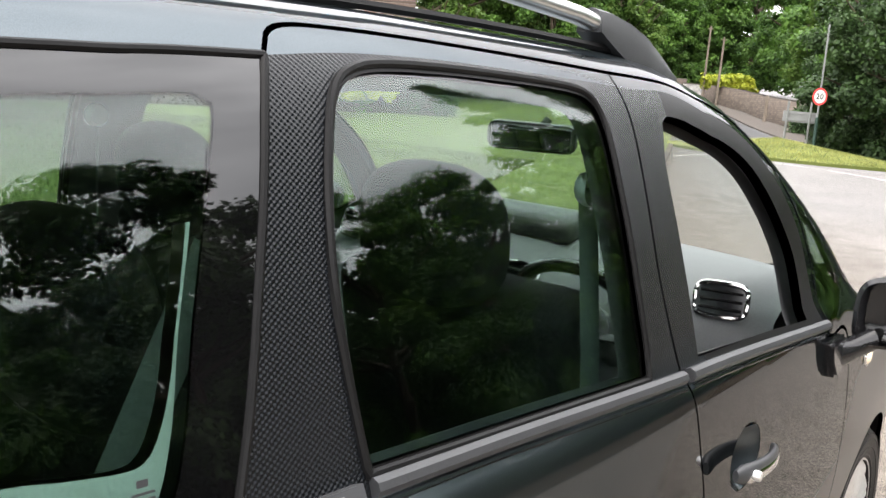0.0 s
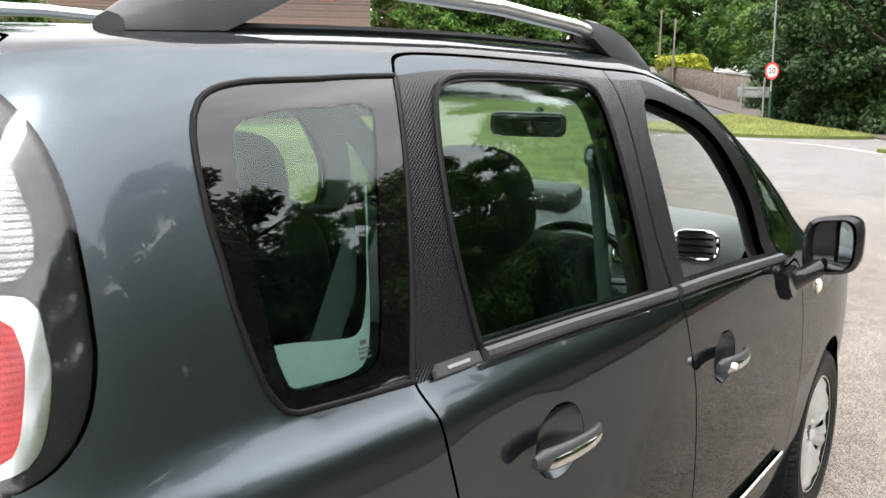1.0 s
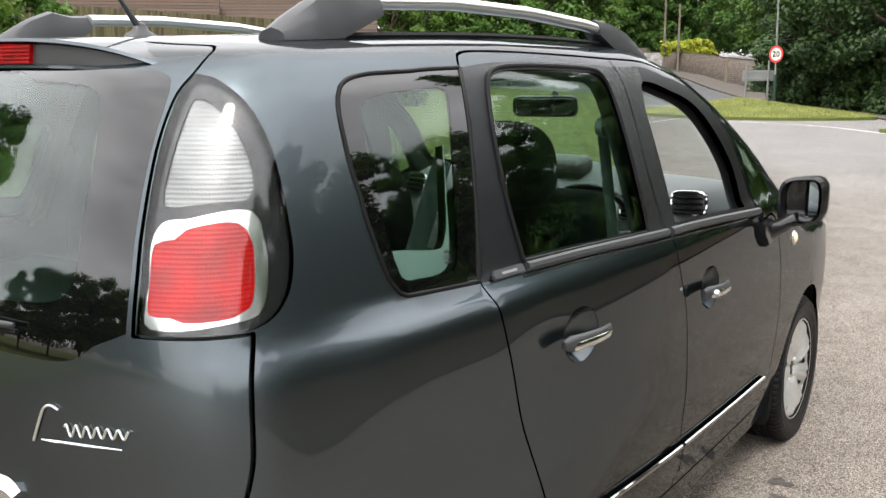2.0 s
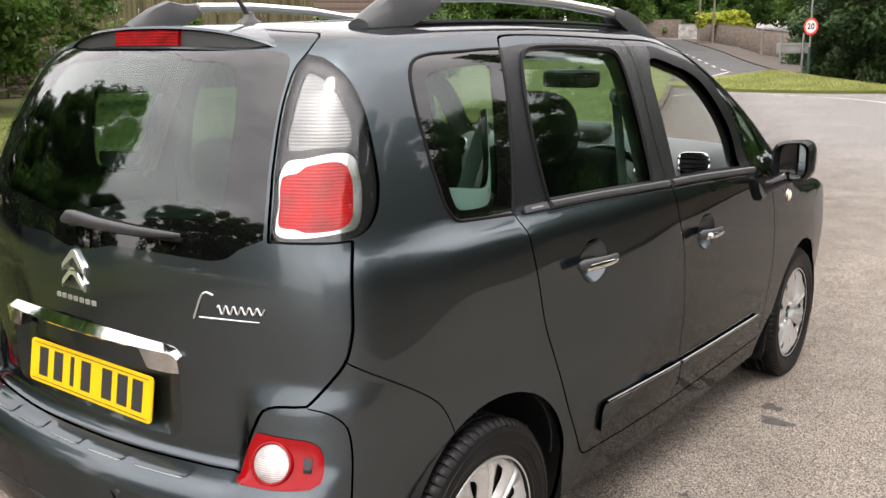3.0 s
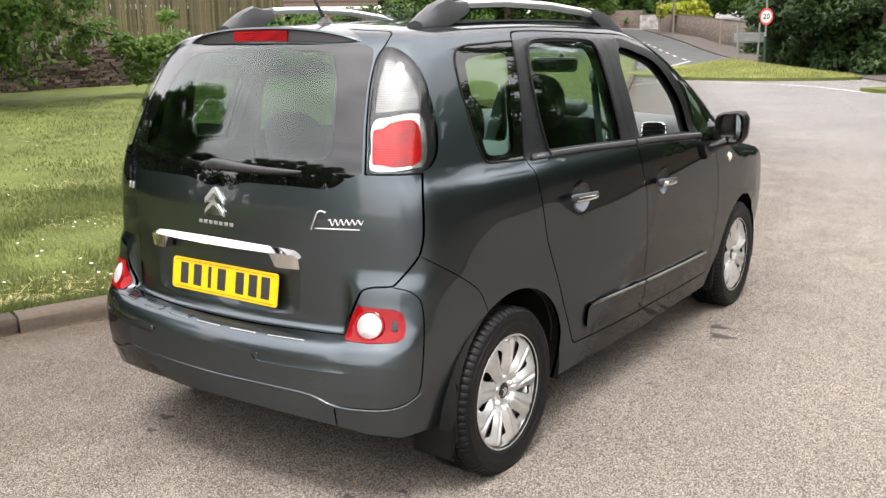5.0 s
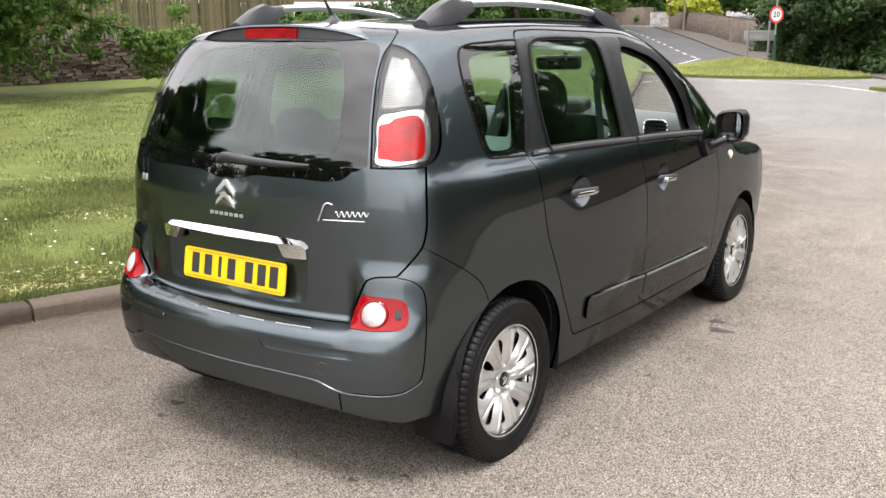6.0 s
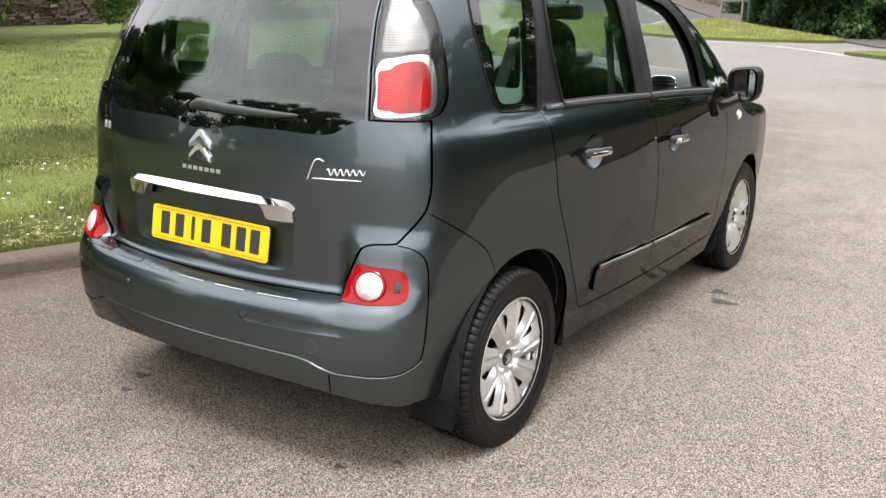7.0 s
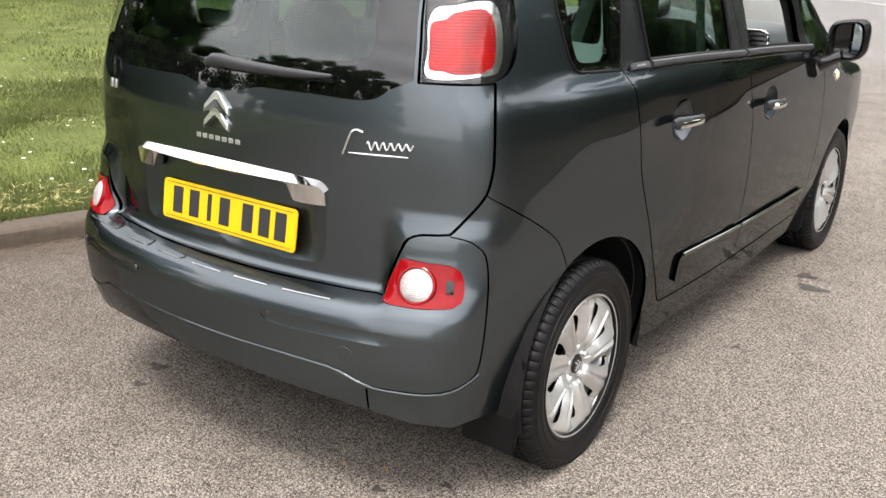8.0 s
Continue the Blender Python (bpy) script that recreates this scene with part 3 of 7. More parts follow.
SILL_LOW = np.array([(.36, .215), (1.2, .205), (2.3, .20), (2.3, .14), (.36, .14)])
ARCH_REAR, ARCH_FRONT = arch(0.05, 0.30, 0.358), arch(2.555, 0.30, 0.347)
SCREEN = spline([(1.36, 1.71), (1.34, 1.60), (1.345, 1.54), (1.40, 1.505), (1.52, 1.44), (1.65, 1.365), (1.78, 1.285), (1.90, 1.20), (2.0, 1.12), (2.10, 1.04), (2.10, 1.04), (2.2, 1.06), (2.28, 1.15), (2.33, 1.25), (2.33, 1.25)])
SCREEN = np.vstack([SCREEN, [(1.9, 1.75)]])

SIDE = Chart(surf, ((S_REAR, 0.15), (S_NOSE, 1.70)), 0.025, [
    ("tailgate", GATE), ("frit", REAR_GLASS), ("rear_glass", REAR_CLEAR), ("lamp", LAMP), ("lamp_white", LAMP_WHITE), ("lamp_chrome", LAMP_CHROME), ("lamp_red", LAMP_RED), ("plate_well", PLATE_WELL),
    ("quarter_frit", QUARTER), ("quarter_glass", QUARTER_CLEAR), ("quarter_light", QUARTER_LIGHT),
    ("rear_door", REAR_DOOR), ("rear_frame", REAR_FRAME), ("rear_seal", REAR_WINDOW), ("rear_pane", REAR_PANE),
    ("front_door", FRONT_DOOR), ("front_frame", FRONT_FRAME), ("open", FRONT_OPEN), ("open", HOLLOW_R), ("open", HOLLOW_F), ("strip_r", STRIP_R), ("strip_f", STRIP_F),
    ("quarterlight", QUARTERLIGHT), ("windscreen", SCREEN), ("bumper", BUMPER), ("reflector", REFLECTOR), ("slot", SLOT), ("open", BUMPER_LOW), ("open", SILL_LOW), ("open", ARCH_REAR), ("open", ARCH_FRONT)],
    [(GATE_EDGE[:GATE_LOW + 1], .0018), (GATE_EDGE[GATE_LOW:], .0055), (DOOR_REAR, .0055), (DOOR_MID, .0055), (DOOR_LOW, .006), (DOOR_FRONT, .0055), (BUMPER_SIDE, .003), (BUMPER_SEAM, .003), (VALANCE_SEAM, .0035)], 1, finer=[(S_REAR + 0.01, -0.22, (0.56, 0.572, 0.582, 0.590, 0.597, 0.603, 0.609, 0.616, 0.625, 0.636))])
ROOF = Chart(roof, ((-INX, INY), (INX, INF)), 0.05, [
    ("windscreen", np.array([(-.36, 1.36), (.36, 1.36), (.36, 2.33), (-.36, 2.33)]))], [], 1)

# ---- materials of the ground and of plants ----
def asphalt_material():
    m = shader("worn_grey_asphalt", (0.27, 0.235, 0.20), 0.9, spec=0.25)
    nodes, links = m.node_tree.nodes, m.node_tree.links
    b = nodes["Principled BSDF"]
    co = nodes.new("ShaderNodeTexCoord")
    vor = nodes.new("ShaderNodeTexVoronoi")
    vor.inputs["Scale"].default_value = 270.0
    links.new(co.outputs["Object"], vor.inputs["Vector"])
    stone = nodes.new("ShaderNodeValToRGB")
    cr = stone.color_ramp
    cr.elements[0].position, cr.elements[0].color = 0.0, (0.042, 0.036, 0.030, 1)
    cr.elements[1].position, cr.elements[1].color = 1.0, (0.455, 0.402, 0.342, 1)
    mid = cr.elements.new(0.45)
    mid.color = (0.172, 0.152, 0.133, 1)
    sep = nodes.new("ShaderNodeSeparateColor")
    links.new(vor.outputs["Color"], sep.inputs["Color"])
    links.new(sep.outputs["Red"], stone.inputs["Fac"])
    joint = nodes.new("ShaderNodeMapRange")
    joint.inputs["From Min"].default_value, joint.inputs["From Max"].default_value = 0.35, 0.75
    joint.inputs["To Min"].default_value, joint.inputs["To Max"].default_value = 1.0, 0.6
    links.new(vor.outputs["Distance"], joint.inputs["Value"])
    wide = nodes.new("ShaderNodeTexNoise")
    wide.inputs["Scale"].default_value, wide.inputs["Detail"].default_value = 0.55, 7.0
    links.new(co.outputs["Object"], wide.inputs["Vector"])
    patch = nodes.new("ShaderNodeMapRange")
    patch.inputs["From Min"].default_value, patch.inputs["From Max"].default_value = 0.3, 0.7
    patch.inputs["To Min"].default_value, patch.inputs["To Max"].default_value = 0.88, 1.10
    links.new(wide.outputs["Fac"], patch.inputs["Value"])
    small = nodes.new("ShaderNodeTexNoise")
    small.inputs["Scale"].default_value, small.inputs["Detail"].default_value = 14.0, 4.0
    links.new(co.outputs["Object"], small.inputs["Vector"])
    blot = nodes.new("ShaderNodeMapRange")
    blot.inputs["From Min"].default_value, blot.inputs["From Max"].default_value = 0.3, 0.7
    blot.inputs["To Min"].default_value, blot.inputs["To Max"].default_value = 0.93, 1.06
    links.new(small.outputs["Fac"], blot.inputs["Value"])
    m1, m2 = nodes.new("ShaderNodeMath"), nodes.new("ShaderNodeMath")
    m1.operation = m2.operation = "MULTIPLY"
    # scattered dark pits between the chippings
    pit = nodes.new("ShaderNodeTexVoronoi")
    pit.inputs["Scale"].default_value = 55.0
    links.new(co.outputs["Object"], pit.inputs["Vector"])
    hole = nodes.new("ShaderNodeMapRange")
    hole.inputs["From Min"].default_value, hole.inputs["From Max"].default_value = 0.10, 0.26
    hole.inputs["To Min"].default_value, hole.inputs["To Max"].default_value = 0.42, 1.0
    links.new(pit.outputs["Distance"], hole.inputs["Value"])
    pick = nodes.new("ShaderNodeSeparateColor")
    links.new(pit.outputs["Color"], pick.inputs["Color"])
    some = nodes.new("ShaderNodeMath")
    some.operation = "GREATER_THAN"
    some.inputs[1].default_value = 0.55
    links.new(pick.outputs["Green"], some.inputs[0])
    deep = nodes.new("ShaderNodeMath")
    deep.operation = "MAXIMUM"
    links.new(hole.outputs[0], deep.inputs[0])
    links.new(some.outputs[0], deep.inputs[1])
    pitted = nodes.new("ShaderNodeMath")
    pitted.operation = "MULTIPLY"
    links.new(patch.outputs[0], pitted.inputs[0])
    links.new(deep.outputs[0], pitted.inputs[1])
    links.new(pitted.outputs[0], m1.inputs[0])
    links.new(blot.outputs[0], m1.inputs[1])
    links.new(m1.outputs[0], m2.inputs[0])
    links.new(joint.outputs[0], m2.inputs[1])
    tint = nodes.new("ShaderNodeVectorMath")
    tint.operation = "SCALE"
    links.new(stone.outputs["Color"], tint.inputs[0])
    links.new(m2.outputs[0], tint.inputs["Scale"])
    # distance look put into the colour: the road turns bluer grey further ahead
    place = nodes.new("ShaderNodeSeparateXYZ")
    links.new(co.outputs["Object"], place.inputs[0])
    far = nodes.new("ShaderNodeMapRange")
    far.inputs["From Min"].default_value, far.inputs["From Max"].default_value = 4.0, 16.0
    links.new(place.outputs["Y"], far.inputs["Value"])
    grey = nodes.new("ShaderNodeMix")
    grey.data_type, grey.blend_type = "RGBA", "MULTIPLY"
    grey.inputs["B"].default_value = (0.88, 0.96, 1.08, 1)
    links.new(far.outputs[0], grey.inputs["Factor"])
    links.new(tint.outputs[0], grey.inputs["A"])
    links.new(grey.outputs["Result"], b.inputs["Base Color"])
    bp = nodes.new("ShaderNodeBump")
    bp.inputs["Distance"].default_value, bp.inputs["Strength"].default_value = 0.004, 0.9
    bp.invert = True
    links.new(vor.outputs["Distance"], bp.inputs["Height"])
    links.new(bp.outputs["Normal"], b.inputs["Normal"])
    return m


def leafy(name, dark, light, through=0.35, rough=0.55):
    """Leaves: colour varies leaf by leaf and over the crown; some light passes through."""
    m = bpy.data.materials.new(name)
    m.use_nodes = True
    nodes, links = m.node_tree.nodes, m.node_tree.links
    b = nodes["Principled BSDF"]
    b.inputs["Roughness"].default_value = rough
    b.inputs["Specular IOR Level"].default_value = 0.3
    geo = nodes.new("ShaderNodeNewGeometry")
    co = nodes.new("ShaderNodeTexCoord")
    nz = nodes.new("ShaderNodeTexNoise")
    nz.inputs["Scale"].default_value = 0.7
    links.new(co.outputs["Object"], nz.inputs["Vector"])
    add = nodes.new("ShaderNodeMath")
    add.operation = "MULTIPLY_ADD"
    add.inputs[1].default_value = 0.6
    links.new(geo.outputs["Random Per Island"], add.inputs[0])
    sub = nodes.new("ShaderNodeMath")
    sub.operation = "MULTIPLY_ADD"
    sub.inputs[1].default_value, sub.inputs[2].default_value = 1.6, -0.6
    links.new(nz.outputs["Fac"], sub.inputs[0])
    links.new(sub.outputs[0], add.inputs[2])
    mix = nodes.new("ShaderNodeMix")
    mix.data_type = "RGBA"
    mix.inputs["A"].default_value, mix.inputs["B"].default_value = (*dark, 1), (*light, 1)
    links.new(add.outputs[0], mix.inputs["Factor"])
    links.new(mix.outputs["Result"], b.inputs["Base Color"])
    tr = nodes.new("ShaderNodeBsdfTranslucent")
    links.new(mix.outputs["Result"], tr.inputs["Color"])
    ms = nodes.new("ShaderNodeMixShader")
    ms.inputs[0].default_value = through
    links.new(b.outputs[0], ms.inputs[1])
    links.new(tr.outputs[0], ms.inputs[2])
    links.new(ms.outputs[0], nodes["Material Output"].inputs["Surface"])
    return m


def pieces_material(name, dark, light, scale=25, bump=0.004, rough=0.9):
    """For stones and boards: each piece takes its own shade."""
    m = shader(name, light, rough, spec=0.25, bump=bump, scale=scale)
    nodes, links = m.node_tree.nodes, m.node_tree.links
    info = nodes.new("ShaderNodeObjectInfo")
    geo = nodes.new("ShaderNodeNewGeometry")
    add = nodes.new("ShaderNodeMath")
    links.new(info.outputs["Random"], add.inputs[0])
    links.new(geo.outputs["Random Per Island"], add.inputs[1])
    fr = nodes.new("ShaderNodeMath")
    fr.operation = "FRACT"
    links.new(add.outputs[0], fr.inputs[0])
    co = nodes.new("ShaderNodeTexCoord")
    nz = nodes.new("ShaderNodeTexNoise")
    nz.inputs["Scale"].default_value = scale
    nz.inputs["Detail"].default_value = 5
    links.new(co.outputs["Object"], nz.inputs["Vector"])
    mixv = nodes.new("ShaderNodeMath")
    mixv.operation = "MULTIPLY_ADD"
    mixv.inputs[1].default_value, mixv.inputs[2].default_value = 0.9, -0.45
    links.new(nz.outputs["Fac"], mixv.inputs[0])
    a2 = nodes.new("ShaderNodeMath")
    a2.use_clamp = True
    links.new(fr.outputs[0], a2.inputs[0])
    links.new(mixv.outputs[0], a2.inputs[1])
    mix = nodes.new("ShaderNodeMix")
    mix.data_type = "RGBA"
    mix.inputs["A"].default_value, mix.inputs["B"].default_value = (*dark, 1), (*light, 1)
    links.new(a2.outputs[0], mix.inputs["Factor"])
    links.new(mix.outputs["Result"], nodes["Principled BSDF"].inputs["Base Color"])
    return m


ASPHALT = asphalt_material()
LAWN = shader("mown_lawn", (0.085, 0.103, 0.026), 0.9, spec=0.15, grain=0.35, scale=38, stains=0.28, stain_scale=1.1, bump=0.02)
# paler yellow copy of the blade colours; its sunlit look is in the colour
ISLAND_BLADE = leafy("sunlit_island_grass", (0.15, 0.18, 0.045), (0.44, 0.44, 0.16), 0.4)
BLADE = leafy("grass_blades", (0.040, 0.062, 0.014), (0.155, 0.172, 0.056), 0.4)
STRAW = leafy("dry_clippings", (0.36, 0.31, 0.13), (0.55, 0.48, 0.24), 0.2)
DAISY = shader("daisy_petals", (0.8, 0.8, 0.78), 0.7, grain=0.05)
SOIL = shader("leaf_litter_soil", (0.055, 0.042, 0.028), 0.95, spec=0.1, grain=0.4, scale=18, stains=0.3, bump=0.02)
LEAF = leafy("broad_leaves", (0.020, 0.055, 0.010), (0.10, 0.20, 0.030))
LEAF_BRIGHT = leafy("bright_leaves", (0.034, 0.080, 0.012), (0.125, 0.21, 0.035), 0.4)
LEAF_DARK = leafy("evergreen_leaves", (0.015, 0.034, 0.010), (0.050, 0.096, 0.024), 0.25)
LEAF_GOLD = leafy("golden_hedge_leaves", (0.18, 0.24, 0.02), (0.50, 0.52, 0.06), 0.3)
BARK = shader("bark", (0.075, 0.058, 0.042), 0.9, spec=0.2, grain=0.4, scale=22, stains=0.3, bump=0.01)
STONE = pieces_material("brown_walling_stone", (0.030, 0.022, 0.017), (0.125, 0.095, 0.074))
COPE = pieces_material("grey_cope_stone", (0.085, 0.074, 0.064), (0.18, 0.16, 0.142))
KERB = pieces_material("weathered_kerb_stone", (0.026, 0.020, 0.014), (0.075, 0.059, 0.045), scale=30, bump=0.007)
BOARD = pieces_material("weathered_fence_board", (0.048, 0.044, 0.024), (0.130, 0.112, 0.062), scale=12, bump=0.003)
MORTAR = shader("dark_wall_core", (0.05, 0.042, 0.035), 0.95, spec=0.1, grain=0.3, scale=20)
WHITE_LINE = shader("worn_road_paint", (0.40, 0.39, 0.37), 0.8, grain=0.45, scale=14, stains=0.35, stain_scale=2)
PAVING = shader("grey_pavement", (0.085, 0.074, 0.066), 0.9, spec=0.2, grain=0.2, scale=40, stains=0.15, bump=0.003)
TILE = pieces_material("brown_roof_tile", (0.030, 0.020, 0.014), (0.060, 0.040, 0.029), scale=9, bump=0.01)
GALV = shader("galvanised_steel", (0.19, 0.195, 0.195), 0.6, 0.3, grain=0.12, scale=30, stains=0.1)
POST_GREEN = shader("dark_green_post_paint", (0.012, 0.034, 0.025), 0.5, grain=0.1)
WOOD_POLE = shader("pole_wood", (0.17, 0.14, 0.11), 0.9, grain=0.25, scale=30)
SIGN_WHITE = shader("sign_white", (0.55, 0.55, 0.54), 0.4, grain=0.03)
SIGN_RED = shader("sign_red", (0.62, 0.035, 0.035), 0.4, grain=0.04)
SIGN_BLACK = shader("sign_black", (0.02, 0.02, 0.022), 0.45, grain=0.05)
WHITE_PAINT = shader("white_paint", (0.75, 0.74, 0.71), 0.6, grain=0.05, stains=0.06)

EYE_X, EYE_Y = 2.4, -2.7


def ground_z(x, y):
    """Level round the car; beyond the junction the land climbs."""
    d = np.hypot(np.asarray(x, float) - EYE_X, np.asarray(y, float) - EYE_Y)
    k = np.clip(d - 46, 0, 150)
    ahead = step(np.asarray(y, float), 10, 40)
    return ahead * 0.047 * (k - 12 * (1 - np.exp(-k / 12)))


def ray_place(az, d):
    a = math.radians(az)
    x, y = EYE_X + d * math.sin(a), EYE_Y + d * math.cos(a)
    return x, y, float(ground_z(x, y))


def land(name, outline, material, lift, res, label, rough=0.0, skirt=0.25, noise_scale=1.0):
    """A raised piece of ground inside an outline, with a skirt down into the road."""
    poly = np.array(outline, float)
    lo, hi = poly.min(0), poly.max(0)
    gx, gy = np.meshgrid(np.arange(lo[0], hi[0] + res, res), np.arange(lo[1], hi[1] + res, res), indexing="ij")
    pts = np.stack([gx.ravel(), gy.ravel()], 1)
    ok = within(poly, pts)
    full = np.vstack([poly, poly[:1]])
    ok[ok] = distance(full, pts[ok]) > res * 0.4
    edge = []
    for a, b in zip(full[:-1], full[1:]):
        k = max(1, int(np.linalg.norm(b - a) / res))
        edge += [a + (b - a) * j / k for j in range(k)]
    edge = np.array(edge)
    n = len(edge)
    allp = [Vector(p) for p in edge] + [Vector(p) for p in pts[ok]]
    verts, _, faces, *_ = geometry.delaunay_2d_cdt(allp, [(i, (i + 1) % n) for i in range(n)], [list(range(n))], 2, 1e-5)
    v = np.array([tuple(p) for p in verts])
    inner = np.clip(distance(full, v) / 0.6, 0, 1)
    z = ground_z(v[:, 0], v[:, 1]) + (lift(v[:, 0], v[:, 1], distance(full, v)) if callable(lift) else lift)
    if rough:
        z = z + inner * rough * np.array([noise.noise((x * noise_scale, y * noise_scale, 3.1)) for x, y in v])
    bm = bmesh.new()
    vs = [bm.verts.new((x, y, h)) for (x, y), h in zip(v, z)]
    for f in faces:
        try:
            bm.faces.new([vs[i] for i in f])
        except ValueError:
            pass
    rim = [e for e in bm.edges if len(e.link_faces) == 1]
    ext = bmesh.ops.extrude_edge_only(bm, edges=rim)
    bmesh.ops.translate(bm, vec=(0, 0, -skirt), verts=[g for g in ext["geom"] if isinstance(g, bmesh.types.BMVert)])
    ob = part(name, bm, material, smooth=True)
    for p in ob.data.polygons:
        if p.normal.z < -0.2:
            p.flip()
    return tagged(ob, label, "ground", kind="structure")


# ---- ground, kerb, lawn, verge ----
ring = [0, 3, 6, 9, 13, 18, 25, 35, 46, 52, 58, 64, 70, 78, 88, 100, 115, 135, 160, 200, 300, 500, 900, 1800]
gv, gf = [], []
for r in ring:
    for k in range(96):
        a = k / 96 * math.tau
        x, y = EYE_X + r * math.sin(a), EYE_Y + r * math.cos(a)
        gv.append((x, y, float(ground_z(x, y))))
for i in range(len(ring) - 1):
    for k in range(96):
        j = (k + 1) % 96
        gf.append((i * 96 + k, i * 96 + j, (i + 1) * 96 + j, (i + 1) * 96 + k))
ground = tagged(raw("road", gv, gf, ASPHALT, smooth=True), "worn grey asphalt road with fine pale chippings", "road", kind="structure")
for p in ground.data.polygons:
    if p.normal.z < 0:
        p.flip()

KERB_LINE = spline([(-9.0, -22), (-4.3, -7), (-2.60, -1.5), (-2.14, 0.0), (-1.62, 1.6), (-1.42, 3.2), (-1.75, 6.0), (-3.3, 10.0), (-6.0, 16.0), (-10.5, 27.0), (-16.0, 40.0), (-21.0, 52.0)], gap=0.3)
inner_kerb = offset(KERB_LINE, 0.17)
lawn_edge = np.vstack([inner_kerb, [(-46, 60), (-46, -30), (-12, -30)]])


def lawn_lift(x, y, edge):
    return 0.085 + 0.05 * np.clip(edge / 3.0, 0, 1)


lawn = land("lawn", lawn_edge, LAWN, lawn_lift, 0.8, "mown green lawn with daisies and dry clippings", rough=0.05)
SLICES = []
acc, stones = 0.0, []
for a, b in zip(KERB_LINE[:-1], KERB_LINE[1:]):
    SLICES.append((acc, a, b))
    acc += np.linalg.norm(b - a)


def along(d):
    for s0, a, b in SLICES:
        seg = np.linalg.norm(b - a)
        if d <= s0 + seg:
            t = (d - s0) / seg
            return a + (b - a) * t, (b - a) / seg
    return KERB_LINE[-1], np.array((0, 1.0))


def kerb_mesh(length, seed):
    rng = random.Random(seed)
    bm = bmesh.new()
    prof = [(0, -0.1), (0, 0.06), (0.006, 0.082), (0.02, 0.096), (0.045, 0.102), (0.15, 0.104), (0.165, 0.098), (0.17, -0.1)]
    rows = []
    for i in range(7):
        y = (i / 6 - 0.5) * (length - 0.012)
        end = 0.004 if i in (0, 6) else 0
        rows.append([bm.verts.new((x + (end if x < 0.05 else -end) + rng.uniform(-0.002, 0.002), y, z - end + rng.uniform(-0.0025, 0.0025))) for x, z in prof])
    for r, s in zip(rows, rows[1:]):
        for k in range(len(prof) - 1):
            bm.faces.new((r[k], r[k + 1], s[k + 1], s[k]))
    bm.faces.new(rows[0])
    bm.faces.new(rows[-1])
    return bm


def kerb_run():
    thing = tagged(new("kerb"), "weathered stone kerb beside the lawn", "kerb", kind="structure")
    protos = [part("kerbstone", kerb_mesh(0.915, s), KERB, thing) for s in range(4)]
    d, i = 0.45, 0
    while d < acc - 1:
        p, t = along(d)
        ang = math.degrees(math.atan2(-t[0], t[1]))
        m = pose(p[0], p[1], float(ground_z(*p)), 0, 0, ang) @ Matrix.Diagonal((-1, 1, 1, 1))
        if i < 4:
            protos[i].matrix_basis = m
        else:
            k = new("kerbstone", protos[i % 4].data)
            k.parent, k.matrix_basis = thing, m
        d += 0.918
        i += 1


kerb_run()


def gutter_band():
    """A brown band, strongest at the foot of the kerb, thinning out over the road."""
    m = shader("gutter_band", (0.075, 0.058, 0.044), 0.95, spec=0.1, grain=0.3, scale=60, stains=0.2, bump=0.003)
    nodes, links = m.node_tree.nodes, m.node_tree.links
    att = nodes.new("ShaderNodeAttribute")
    att.attribute_name = "thickness"
    co = nodes.new("ShaderNodeTexCoord")
    nz = nodes.new("ShaderNodeTexNoise")
    nz.inputs["Scale"].default_value, nz.inputs["Detail"].default_value = 3.0, 8.0
    links.new(co.outputs["Object"], nz.inputs["Vector"])
    mul = nodes.new("ShaderNodeMath")
    mul.operation = "MULTIPLY_ADD"
    mul.inputs[1].default_value = 0.7
    links.new(nz.outputs["Fac"], mul.inputs[0])
    links.new(att.outputs["Fac"], mul.inputs[2])
    cut = nodes.new("ShaderNodeMapRange")
    cut.inputs["From Min"].default_value, cut.inputs["From Max"].default_value = 0.45, 1.25
    cut.inputs["To Min"].default_value, cut.inputs["To Max"].default_value = 0.0, 0.62
    links.new(mul.outputs[0], cut.inputs["Value"])
    clear = nodes.new("ShaderNodeBsdfTransparent")
    mix = nodes.new("ShaderNodeMixShader")
    links.new(cut.outputs[0], mix.inputs[0])
    links.new(clear.outputs[0], mix.inputs[1])
    links.new(nodes["Principled BSDF"].outputs[0], mix.inputs[2])
    links.new(mix.outputs[0], nodes["Material Output"].inputs["Surface"])
    widths = (0.0, 0.10, 0.25, 0.5, 0.9, 1.5, 2.2, 3.2)
    v, f = [], []
    for w in widths:
        row = offset(KERB_LINE, -w) if w else KERB_LINE
        v += [(x, y, float(ground_z(x, y)) + 0.004 + (0.012 if w == 0 else 0)) for x, y in row]
    n = len(KERB_LINE)
    for j in range(len(widths) - 1):
        f += [(j * n + i, j * n + i + 1, (j + 1) * n + i + 1, (j + 1) * n + i) for i in range(n - 1)]
    ob = raw("gutter_band", v, f, m, smooth=True)
    for p in ob.data.polygons:
        if p.normal.z < 0:
            p.flip()
    at = ob.data.attributes.new("thickness", "FLOAT", "POINT")
    for j, w in enumerate(widths):
        for i in range(n):
            at.data[j * n + i].value = (1.0, 0.85, 0.68, 0.58, 0.50, 0.40, 0.22, 0.0)[j]
    tagged(ob, "brown band along the foot of the kerb", "dirt", kind="structure")


gutter_band()


def mound(x, y, edge):
    return 0.10 + 0.55 * np.clip(edge / 4.0, 0, 1) ** 1.2


